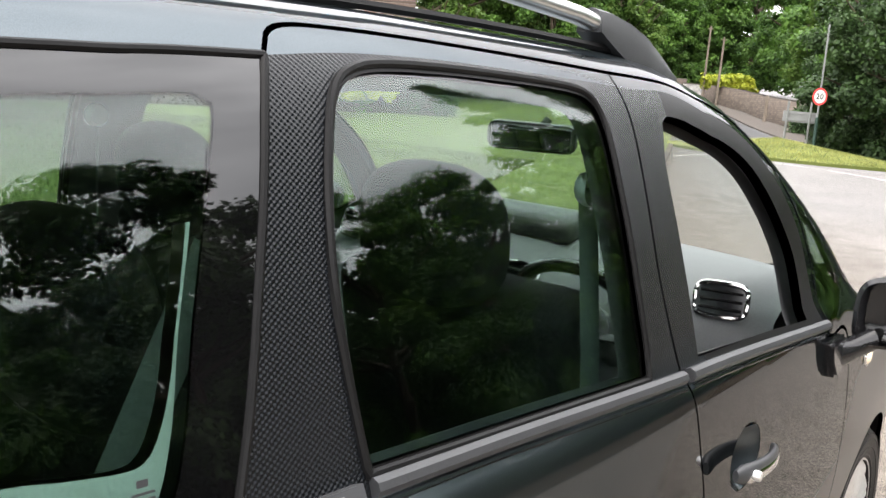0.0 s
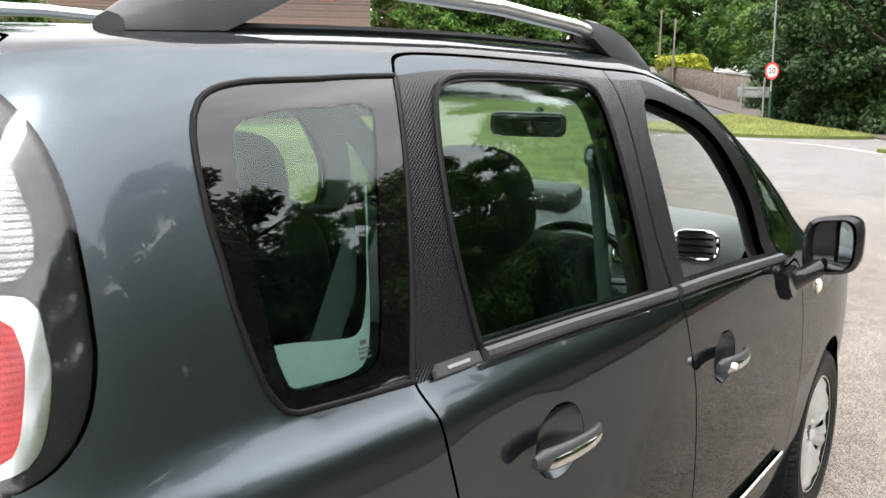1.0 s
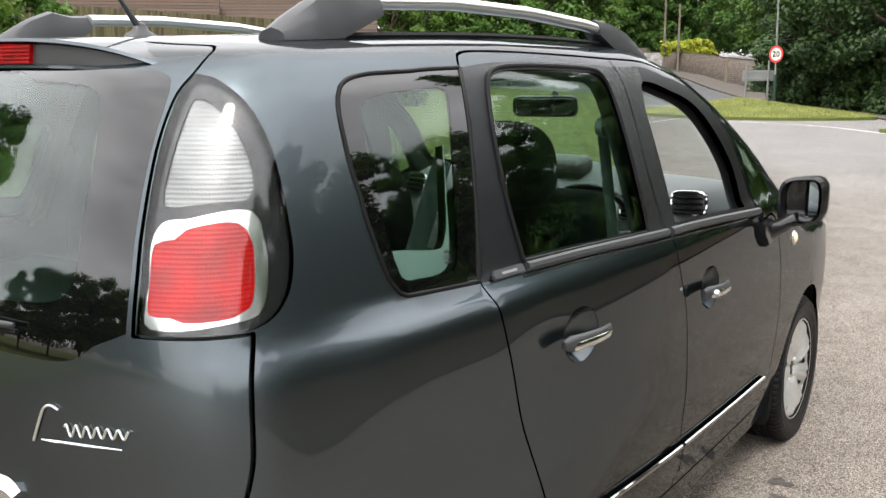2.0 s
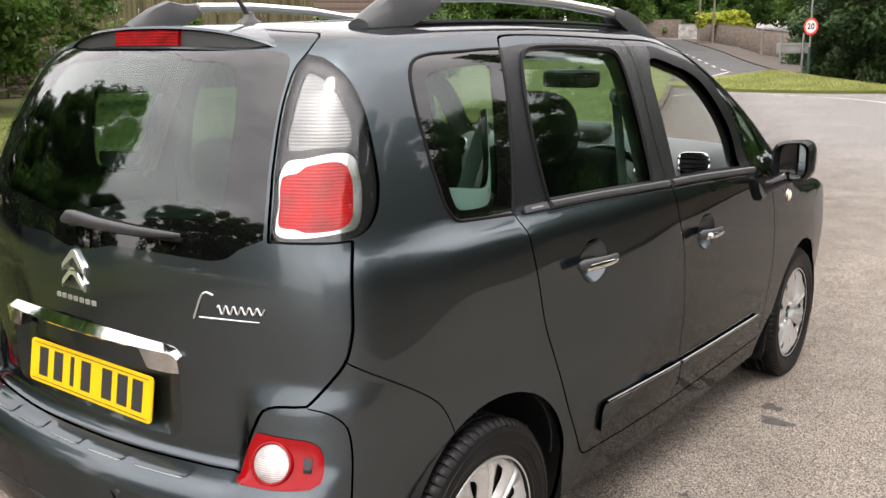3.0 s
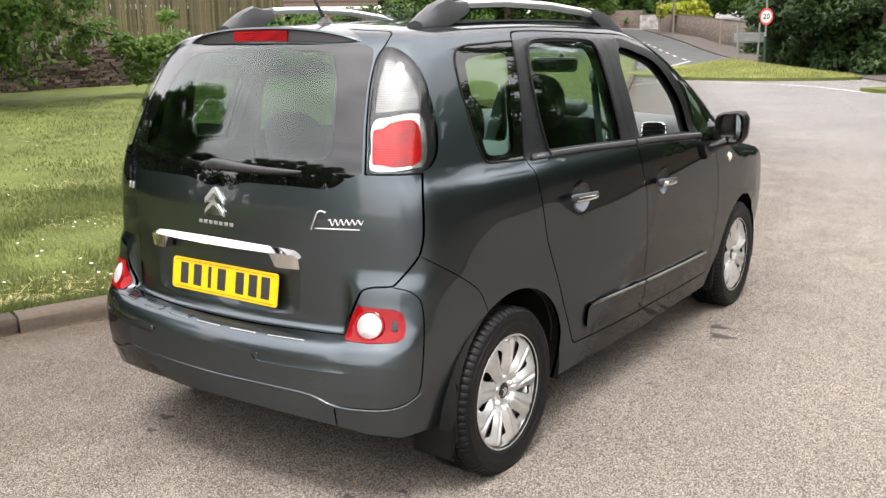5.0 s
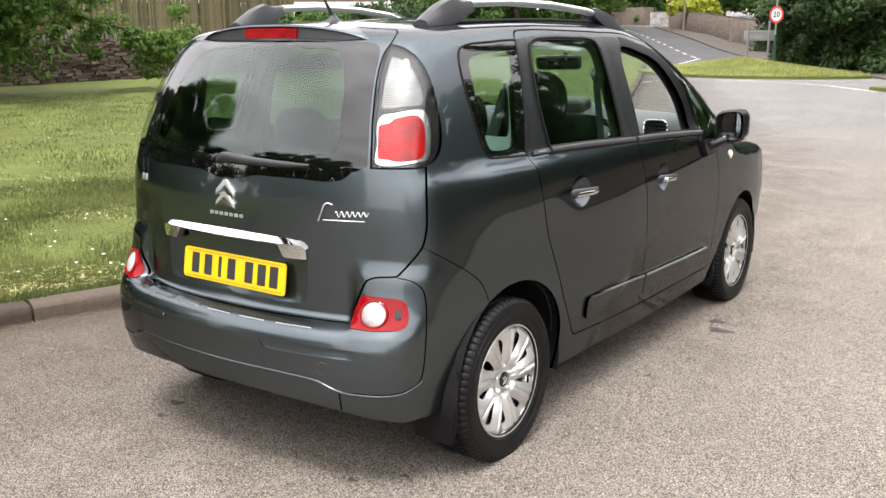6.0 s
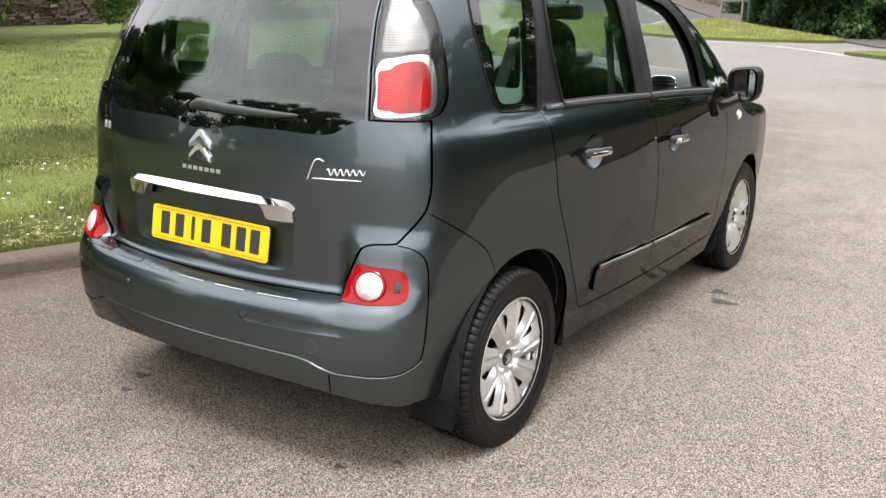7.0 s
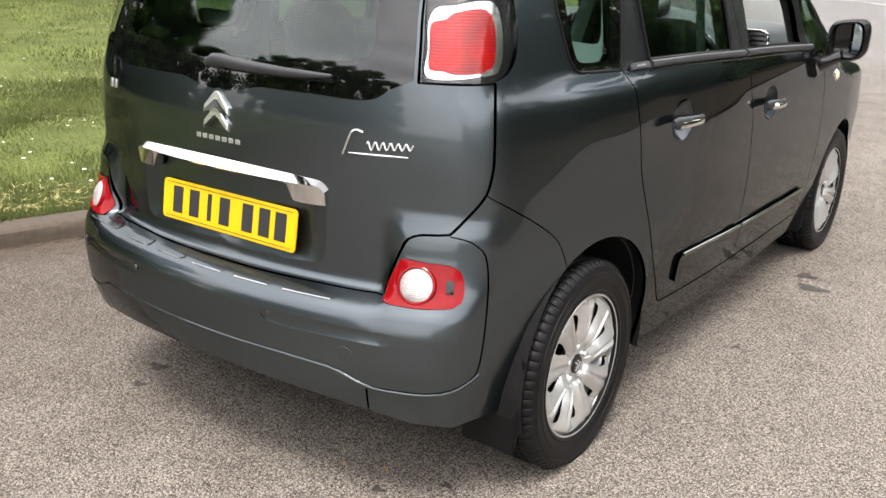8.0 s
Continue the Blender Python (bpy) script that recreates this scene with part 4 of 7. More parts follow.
island = spline([(-13.5, 33.5), (-10.5, 30.6), (-8.0, 30.0), (-5.6, 30.9), (-4.3, 32.4), (-5.2, 34.0), (-7.0, 37.5), (-9.5, 41.0), (-12.0, 40.0)], True, gap=0.8)
tagged(land("verge", island, LAWN, mound, 0.5, "grass island at the road junction, with straw-coloured tips", rough=0.03), category="grass verge")
verge2 = spline([(-2.9, 24.9), (-1.9, 23.9), (1.5, 21.2), (4.6, 18.7), (6.5, 18.0), (7.5, 20.0), (3.0, 26.0), (-1.5, 26.6)], True, gap=0.8)
tagged(land("verge", verge2, LAWN, 0.1, 0.6, "strip of mown grass beside the pavement", rough=0.03), category="grass verge")
wood_floor = [(-4.6, 40.5), (-1, 36), (4, 31), (8, 25), (4.6, 17), (3.6, 8), (3.6, 1.2), (8.4, -2.0), (9.6, -20), (60, -20), (60, 90), (-4, 90), (-9, 58), (-8.4, 50)]
tagged(land("woodland_floor", wood_floor, SOIL, 0.06, 2.0, "dark leaf litter under the roadside trees", rough=0.2, noise_scale=0.4), category="soil")
behind = [(-9.5, -23.5), (9.3, -23.5), (60, -23), (60, -60), (-60, -60), (-60, -30.5), (-12.5, -30.5)]
tagged(land("verge", behind, LAWN, 0.08, 2.5, "rough grass in front of the trees behind the road", rough=0.1), category="grass verge")
pave = [(-4.4, 40.6), (-8.2, 50.2), (-9.2, 58), (-14.5, 58), (-12.6, 50), (-9.4, 42.2), (-7.0, 38.2), (-4.5, 33.2), (-2.9, 30.0), (0, 26.9), (3.4, 26.2), (9.4, 20.4), (9.6, 18.2), (8.8, 26), (3.8, 30.8), (-1.2, 35.8)]
tagged(land("pavement", pave, PAVING, 0.05, 1.2, "shaded grey asphalt footpath beside the trees", skirt=0.1), category="pavement")


def painted_line(points, width, label):
    line = spline(points, gap=0.5)
    a, b = offset(line, width / 2), offset(line, -width / 2)
    v = [(x, y, float(ground_z(x, y)) + 0.004) for x, y in a] + [(x, y, float(ground_z(x, y)) + 0.004) for x, y in b]
    n = len(a)
    v = [(x, y, z + (0.022 if y > 38 else 0.0)) for x, y, z in v]
    ob = raw("road_marking", v, [(i, i + 1, n + i + 1, n + i) for i in range(n - 1)], WHITE_LINE)
    for p in ob.data.polygons:
        if p.normal.z < 0:
            p.flip()
    return tagged(ob, label, "road marking", kind="structure")


painted_line([(-13.5, 29.5), (-9.4, 29.3), (-7.0, 28.6), (-4.8, 27.2), (-2.6, 24.4)], 0.13, "worn white edge line painted on the road")
painted_line([(-10.0, 25.6), (-10.45, 30.6)], 0.12, "short white lane line painted on the road")
painted_line([(-13.0, 33.0), (-13.7, 36.8)], 0.12, "short white lane line painted on the road")


# ---- trees ----
def leaf_cloud(centres, radii, count, size, rng, flat=0.6, aspect=0.6):
    """Many small folded leaves in clumps: returns vertices and triangles."""
    k = len(centres)
    idx = rng.integers(0, k, count)
    d = rng.normal(size=(count, 3))
    d /= np.linalg.norm(d, axis=1, keepdims=True)
    r = rng.random(count) ** 0.45
    pos = centres[idx] + d * (r * radii[idx])[:, None] * (1, 1, 0.75)
    nrm = d + rng.normal(size=(count, 3)) * 0.7 + (0, 0, flat)
    nrm /= np.linalg.norm(nrm, axis=1, keepdims=True)
    t = np.cross(nrm, rng.normal(size=(count, 3)))
    t /= np.maximum(np.linalg.norm(t, axis=1, keepdims=True), 1e-6)
    b = np.cross(nrm, t)
    s = size * rng.uniform(0.6, 1.3, count)[:, None]
    a0, a1 = pos - t * s, pos + t * s
    side = b * s * aspect
    fold = nrm * s * 0.25
    v = np.stack([a0, pos + side - fold, a1, pos - side - fold], 1).reshape(-1, 3)
    base = np.arange(count)[:, None] * 4
    f = np.concatenate([base + (0, 1, 2), base + (0, 2, 3)], 1).reshape(-1, 3)
    return v, f


def tree(name, label, height, spread, seed, leaves, size, material, skirt=0.18, conifer=False, place=None):
    rng = np.random.default_rng(seed)
    rnd = random.Random(seed)
    thing = tagged(new(name), label, "tree")
    bm = bmesh.new()
    r0 = height * 0.022
    trunk_top = height * (0.95 if conifer else 0.62)
    pts = [(rnd.uniform(-1, 1) * 0.02 * height * (i / 6), rnd.uniform(-1, 1) * 0.02 * height * (i / 6), trunk_top * i / 6) for i in range(7)]
    pts[0] = (0, 0, -0.3)
    tube(bm, pts, [r0 * (1.25 - 0.95 * i / 6) for i in range(7)], 9)
    centres, radii = [], []
    if conifer:
        z = height * skirt
        while z < height:
            rr = spread * (1 - (z / height)) ** 0.8 + 0.15
            n = max(3, int(rr * 4))
            for i in range(n):
                a = rnd.uniform(0, math.tau)
                q = rr * rnd.uniform(0.35, 1.0)
                centres.append((q * math.cos(a), q * math.sin(a), z - q * 0.18))
                radii.append(0.28 + 0.10 * spread)
            z += height * 0.035
    else:
        limbs = 11
        for i in range(limbs):
            a = i / limbs * math.tau * 2.4 + rnd.uniform(-0.3, 0.3)
            z0 = trunk_top * rnd.uniform(0.35, 0.95)
            reach = spread * rnd.uniform(0.55, 0.95)
            end = (reach * math.cos(a), reach * math.sin(a), z0 + height * rnd.uniform(0.05, 0.3))
            midp = (end[0] * 0.5, end[1] * 0.5, z0 + (end[2] - z0) * 0.35)
            tube(bm, [(0, 0, z0), midp, end], [r0 * 0.5, r0 * 0.33, r0 * 0.08], 6)
        n = 95
        for i in range(n):
            a = rnd.uniform(0, math.tau)
            w = rnd.random()
            z = height * (skirt + (1 - skirt) * w)
            prof = math.sin(math.pi * min(1, 0.16 + 0.84 * w)) ** 0.55
            q = spread * prof * math.sqrt(rnd.uniform(0.25, 1.0)) * rnd.uniform(0.8, 1.12)
            centres.append((q * math.cos(a), q * math.sin(a), z))
            radii.append(spread * rnd.uniform(0.13, 0.27))
    part("trunk", bm, BARK, thing)
    v, f = leaf_cloud(np.array(centres), np.array(radii), leaves, size, rng, aspect=0.28 if conifer else 0.6)
    raw("crown", v, f, material, thing)
    if place is not None:
        thing.matrix_basis = place
    return thing


def put(proto, x, y, turn, k=1.0):
    """Another tree of the same kind."""
    t = copy_thing(proto, pose(x, y, float(ground_z(x, y)) - 0.05, 0, 0, turn))
    t.scale = (k, k, k)
    return t


oak = tree("oak_tree", "spreading oak with fresh green leaves over the lawn", 10.5, 5.6, 11, 60000, 0.095, LEAF_BRIGHT, skirt=0.12, place=pose(-21.4, 6.6, 0.1, 0, 0, 40))
# a low limb of the oak that droops over the stone wall
limb_pts = [ray_place(az, d)[:2] + (z,) for az, d, z in ((-66, 25.5, 2.9), (-60, 26.0, 2.7), (-56, 26.3, 2.0), (-52.5, 26.6, 1.55), (-49.8, 27.0, 1.2))]
oak_inv = pose(-21.4, 6.6, 0.1, 0, 0, 40).inverted()
limb_pts = [oak_inv @ Vector(p) for p in limb_pts]
bm = bmesh.new()
tube(bm, limb_pts, [0.09, 0.07, 0.05, 0.03, 0.012], 7)
part("low_limb", bm, BARK, oak)
limb_rng = np.random.default_rng(77)
limb_c, limb_r = [], []
for k in range(46):
    u = limb_rng.uniform(0.15, 1.0) * 3.999
    i = int(u)
    q = limb_pts[i].lerp(limb_pts[i + 1], u - i)
    limb_c.append((q.x + limb_rng.normal() * 0.35, q.y + limb_rng.normal() * 0.35, q.z + limb_rng.normal() * 0.26 - 0.1))
    limb_r.append(limb_rng.uniform(0.22, 0.5))
lv, lf = leaf_cloud(np.array(limb_c), np.array(limb_r), 7000, 0.072, limb_rng)
raw("limb_leaves", lv, lf, LEAF_BRIGHT, oak)
limb_c, limb_r = [], []
for k in range(80):
    az = limb_rng.uniform(-68, -55)
    low = 1.0 + 1.6 * max(0.0, (az + 61.5) / 6.5)
    px, py, _ = ray_place(az, limb_rng.uniform(23.5, 26.0))
    limb_c.append(tuple(oak_inv @ Vector((px, py, limb_rng.uniform(low, 4.8)))))
    limb_r.append(limb_rng.uniform(0.3, 0.65))
lv, lf = leaf_cloud(np.array(limb_c), np.array(limb_r), 15000, 0.078, limb_rng)
raw("hanging_leaves", lv, lf, LEAF, oak)
ash = tree("broadleaf_tree", "tall broadleaf tree in full green leaf by the road", 13.0, 4.6, 21, 30000, 0.15, LEAF, skirt=0.10, place=pose(11.8, 30.5, 0, 0, 0, 10))
lime = tree("broadleaf_tree", "bright green broadleaf tree with a loose crown", 12.0, 4.2, 31, 26000, 0.15, LEAF_BRIGHT, skirt=0.10, place=pose(*ray_place(-14.6, 76), 0, 0, 70))
holly = tree("evergreen_tree", "dark dense evergreen tree at the woodland edge", 8.0, 3.2, 41, 30000, 0.10, LEAF_DARK, skirt=0.0, place=pose(12.2, 6.0, 0, 0, 0, 0))
fir = tree("conifer_tree", "tall pointed conifer with drooping dark branches", 17.0, 4.2, 51, 17000, 0.26, LEAF, skirt=0.05, conifer=True, place=pose(*ray_place(-23.5, 118), 0, 0, 0))
rng_t = random.Random(5)
# woodland along the far side of the road, opposite the car
for y in np.arange(1.9, 36, 1.5):
    x = (5.3 if y < 19 else 11.0) + rng_t.uniform(-0.2, 0.6) + max(0, (y - 26) * -0.6)
    put(holly, x, y + rng_t.uniform(-0.5, 0.5), rng_t.uniform(0, 360), rng_t.uniform(0.50, 0.60))
    put(holly, x + 1.7, y + 0.8 + rng_t.uniform(-0.4, 0.4), rng_t.uniform(0, 360), rng_t.uniform(0.55, 0.68))
for y in range(2, 40, 3):
    put((ash, holly, ash)[y // 3 % 3], 8.6 + rng_t.uniform(0, 2), y + rng_t.uniform(-1.2, 1.2), rng_t.uniform(0, 360), rng_t.uniform(0.40, 0.50) * (1.4 if y // 3 % 3 == 1 else 1))
# a low belt of evergreens closes the open side behind
for az in range(84, 146, 5):
    x, y, z = ray_place(az, 30 + rng_t.uniform(-1.5, 2.5))
    put(holly, x, y, rng_t.uniform(0, 360), rng_t.uniform(0.48, 0.58))
put(fir, 9.0, 16.5, 130, 0.80)
put(fir, 7.6, 21.5, 20, 0.82)
put(ash, 10.6, 27.5, 200, 0.85)
# woodland behind the junction
for az, d, k, kind in [(-8.5, 44, 0.8, holly), (-10.5, 50, 0.9, holly), (-12.5, 56, 0.85, holly), (-7.5, 52, 1.0, ash), (-9.8, 58, 1.05, ash), (-12.0, 66, 1.1, ash), (-13.6, 60, 0.8, holly), (-5.0, 44, 1.0, ash), (-1.5, 42, 0.9, holly), (2, 40, 0.9, ash), (6, 38, 0.85, holly),
                       (-12.6, 74, 1.15, ash), (-14.2, 84, 1.05, lime), (-15.3, 97, 1.25, ash), (-14.0, 92, 1.4, ash), (-12.5, 84, 1.5, ash), (-9.5, 76, 1.4, ash), (-6.5, 66, 1.3, ash), (-16.6, 116, 1.4, ash), (-19.0, 142, 1.3, lime), (-21.6, 128, 1.35, fir),
                       (-25.0, 124, 1.25, fir), (-22.6, 134, 1.6, ash), (-26.5, 120, 1.5, ash), (-28.5, 100, 1.5, ash), (-30.5, 90, 1.35, ash), (-32.5, 80, 1.2, ash), (-34.5, 76, 1.15, lime), (-36.5, 72, 1.0, ash), (-38.0, 66, 0.85, lime), (-27.5, 90, 1.2, lime), (-31.0, 74, 1.0, ash), (-19.6, 130, 1.7, ash), (-16.0, 110, 1.7, ash), (-12.5, 110, 1.7, ash), (-8.0, 96, 1.6, ash)]:
    x, y, z = ray_place(az, d)
    put(kind, x, y, rng_t.uniform(0, 360), k)
for az, d, k, kind in ((-12.6, 44.2, 1.1, holly), (-9.8, 41.5, 1.15, holly), (-14.3, 48.5, 0.7, holly)):
    x, y, z = ray_place(az, d)
    put(kind, x, y, rng_t.uniform(0, 360), k)
# trees behind the camera
put(ash, -12.2, -5.2, 75, 0.72)
put(ash, -13.4, -4.4, 190, 0.66)
for x, y, k in ((-14.0, -1.6, 0.72), (-13.2, -6.8, 0.8), (-14.6, -4.2, 0.85), (-12.4, -9.4, 0.7), (-17.0, 1.0, 0.7)):
    put(holly, x, y, rng_t.uniform(0, 360), k)
for az, d, k, kind in [(-96, 30, 0.62, ash), (-136, 30, 0.92, ash), (-142, 31, 1.0, ash), (-148, 31, 1.05, ash), (-154, 31, 1.0, ash), (-160, 30, 0.95, ash), (-166, 32, 0.72, ash), (-86, 34, 0.7, ash), (-78, 36, 0.75, ash)]:
    x, y, z = ray_place(az, d)
    put(kind, x, y, rng_t.uniform(0, 360), k)


def bush(name, label, place, size, leaves, leaf, material, seed, blocky=False):
    rng = np.random.default_rng(seed)
    n = 60
    c = rng.uniform(-1, 1, (n, 3)) * np.array(size) * 0.5
    if not blocky:
        c *= np.clip(1.15 - np.abs(c[:, :1]) / size[0], 0.3, 1)
    c[:, 2] = np.abs(c[:, 2]) * 1.6
    thing = tagged(new(name), label, "bush")
    v, f = leaf_cloud(c, np.full(n, 0.32 * min(size[1], size[2]) + 0.05), leaves, leaf, rng)
    raw("foliage", v, f, material, thing)
    bm = bmesh.new()
    for i in range(5):
        e = c[i * 9]
        tube(bm, [(0, 0, -0.1), (e[0] * 0.5, e[1] * 0.5, e[2] * 0.5), tuple(e)], [0.03, 0.02, 0.006], 5)
    part("stems", bm, BARK, thing)
    thing.matrix_basis = place
    return thing


x, y, z = ray_place(-20.9, 99)
bush("garden_hedge", "golden yellow clipped hedge above the roadside wall", pose(x, y, z + 1.7, 0, 0, 62), (6.5, 1.6, 1.5), 5000, 0.16, LEAF_GOLD, 3, True)
for i, (az, d, w) in enumerate([(-46, 34, 4), (-43.5, 37, 6)]):
    x, y, z = ray_place(az, d)
    bush("shrub", "leafy green shrub behind the stone wall", pose(x, y, 0.75, 0, 0, 80), (w, 1.4, 0.8), 4200, 0.13, (LEAF_BRIGHT, LEAF)[i % 2], 20 + i)
for i, (az, d, w, h, mt) in enumerate([(-45.0, 41, 1.6, 2.6, LEAF), (-43.6, 42, 1.7, 2.7, LEAF_BRIGHT), (-42.2, 42, 1.8, 2.9, LEAF), (-39.8, 45, 3.2, 3.4, LEAF_DARK), (-37.6, 46, 3.0, 3.6, LEAF_DARK)]):
    x, y, z = ray_place(az, d)
    bush("shrub", "rounded garden shrub in front of the brick houses", pose(x, y, z + 0.35, 0, 0, 50), (w, 1.5, h), 6000, 0.09, mt, 60 + i)
x, y, z = ray_place(-43.6, 36)
bush("garden_hedge", "yellow-green clipped hedge beyond the lawn", pose(x, y, z + 0.9, 0, 0, 46), (5.5, 0.7, 0.55), 4000, 0.09, LEAF_GOLD, 71, True)
for i, (az, d, w) in enumerate([(-11.5, 46, 4), (-9.0, 42.5, 4), (-13.2, 54, 4), (-6.5, 40, 4), (-16.0, 64, 3.5)]):
    x, y, z = ray_place(az, d)
    bush("shrub", "dark ivy and shrubs at the woodland edge", pose(x, y, z, 0, 0, 20 * i), (w, 2.2, 2.2), 12000, 0.085, LEAF_DARK, 40 + i)


# ---- stone wall, fence, houses ----
def wall_top(y):
    return 1.12 + 0.36 * math.exp(-((y - 15.3) / 2.0) ** 2) - 0.22 * math.exp(-((y - 20.0) / 2.2) ** 2) + 0.3 * math.exp(-((y - 25.5) / 2.4) ** 2)


def wall_x(y):
    return -24.3 - 0.13 * (y - 12) + 0.01 * (y - 15) ** 2 * 0.5


def stone_wall():
    rnd = random.Random(8)
    thing = tagged(new("boundary_wall"), "old dry-stone wall with upright cope stones beside the lawn", "wall", kind="structure")
    cv, cf = [], []
    ys = np.arange(4.0, 34.1, 0.5)
    for i, y in enumerate(ys):
        for dx, z in ((0.06, 0.0), (0.06, wall_top(y) - 0.02), (-0.42, wall_top(y) - 0.02), (-0.42, 0.0)):
            cv.append((wall_x(y) + dx, y, z))
    for i in range(len(ys) - 1):
        for k in range(3):
            cf.append((4 * i + k, 4 * i + k + 1, 4 * i + k + 5, 4 * i + k + 4))
    raw("wall_core", cv, cf, MORTAR, thing)
    protos = []
    for s in range(8):
        bm = bmesh.new()
        box(bm, (0.16, 1.0, 1.0), bevel=0.0)
        bmesh.ops.bevel(bm, geom=list(bm.edges), offset=0.05, segments=1, affect="EDGES")
        for v in bm.verts:
            v.co += Vector((rnd.uniform(-0.02, 0.03), rnd.uniform(-0.05, 0.05), rnd.uniform(-0.06, 0.06)))
        protos.append(part("stone", bm, STONE, thing))
    jv, jf, made = [], [], 0
    z = 0.0
    while z < 1.5:
        h = rnd.uniform(0.05, 0.10)
        y = 4.0 + rnd.uniform(0, 0.3)
        while y < 34:
            w = rnd.uniform(0.18, 0.62)
            yc = y + w / 2
            if z + h < wall_top(yc) + 0.04:
                m = pose(wall_x(yc) + 0.07 + rnd.uniform(-0.02, 0.02), yc, z + h / 2 + 0.08, rnd.uniform(-3, 3), 0, 7) @ Matrix.Diagonal((1, w * 0.96, h * 0.9, 1))
                pr = protos[rnd.randrange(8)]
                if 11.5 < yc < 19.0 and made < 292:
                    if made < 8:
                        protos[made].matrix_basis = m
                    else:
                        k = new("stone", pr.data)
                        k.parent, k.matrix_basis = thing, m
                    made += 1
                else:
                    b0 = len(jv)
                    jv += [m @ v.co for v in pr.data.vertices]
                    for p in pr.data.polygons:
                        q = [b0 + i for i in p.vertices]
                        jf += [(q[0], q[i], q[i + 1]) for i in range(1, len(q) - 1)]
            y += w
        z += h
    ob = raw("further_stones", jv, jf, STONE, thing)
    ob["kind"] = "stuff"
    bm = bmesh.new()
    box(bm, (0.5, 0.11, 0.30), bevel=0.015, seg=1)
    first = part("cope_stone", bm, COPE, thing)
    y = 4.0
    while y < 34:
        slope = math.degrees(math.atan2(wall_top(y + 0.1) - wall_top(y - 0.1), 0.2))
        m = pose(wall_x(y) - 0.16, y, wall_top(y) + 0.15, slope * 0.9 + rnd.uniform(-6, 6), 0, 7) @ Matrix.Diagonal((1, rnd.uniform(0.8, 1.3), rnd.uniform(0.85, 1.2), 1))
        if y == 4.0:
            first.matrix_basis = m
        else:
            k = new("cope_stone", first.data)
            k.parent, k.matrix_basis = thing, m
        y += 0.165
    return thing


stone_wall()
terrace = [(wall_x(y) - 0.3, y) for y in range(4, 35, 2)] + [(-70, 40), (-70, 0), (-26, 2)]
tagged(land("garden_terrace", terrace, LAWN, 1.0, 3.0, "raised garden behind the stone wall", rough=0.1, skirt=1.2), category="garden")


def board_fence():
    rnd = random.Random(4)
    thing = tagged(new("fence"), "weathered brown wooden board fence behind the wall", "fence")
    bm = bmesh.new()
    prism(bm, [(-0.06, 0), (0.06, 0), (0.06, 1.88), (0.045, 1.93), (-0.045, 1.93), (-0.06, 1.88)], 0.02, pose(0, 0, 0, 90, 0, 90), bevel=0.003)
    first = part("fence_board", bm, BOARD, thing)
    n = 0
    y = 15.5
    while y < 30.0:
        m = pose(-29.2 - 0.03 * (y - 15) + (0.02 if n % 2 else 0), y, 1.25 + rnd.uniform(-0.02, 0.02), 0, rnd.uniform(-0.6, 0.6), 0) @ Matrix.Diagonal((1, rnd.uniform(0.9, 1.05), 1.5, 1))
        if n == 0:
            first.matrix_basis = m
        else:
            k = new("fence_board", first.data)
            k.parent, k.matrix_basis = thing, m
        n += 1
        y += 0.122
    for z in (1.55, 2.35, 3.1):
        bm = bmesh.new()
        box(bm, (0.05, 14.6, 0.09), pose(-29.5, 22.8, z, 0, 0, 1.7), bevel=0.006, seg=1)
        part("rail", bm, BOARD, thing)
    for i in range(7):
        bm = bmesh.new()
        box(bm, (0.1, 0.1, 2.6), pose(-29.62 - 0.07 * i, 15.6 + 2.35 * i, 2.1), bevel=0.006, seg=1)
        part("fence_post", bm, BOARD, thing)


board_fence()


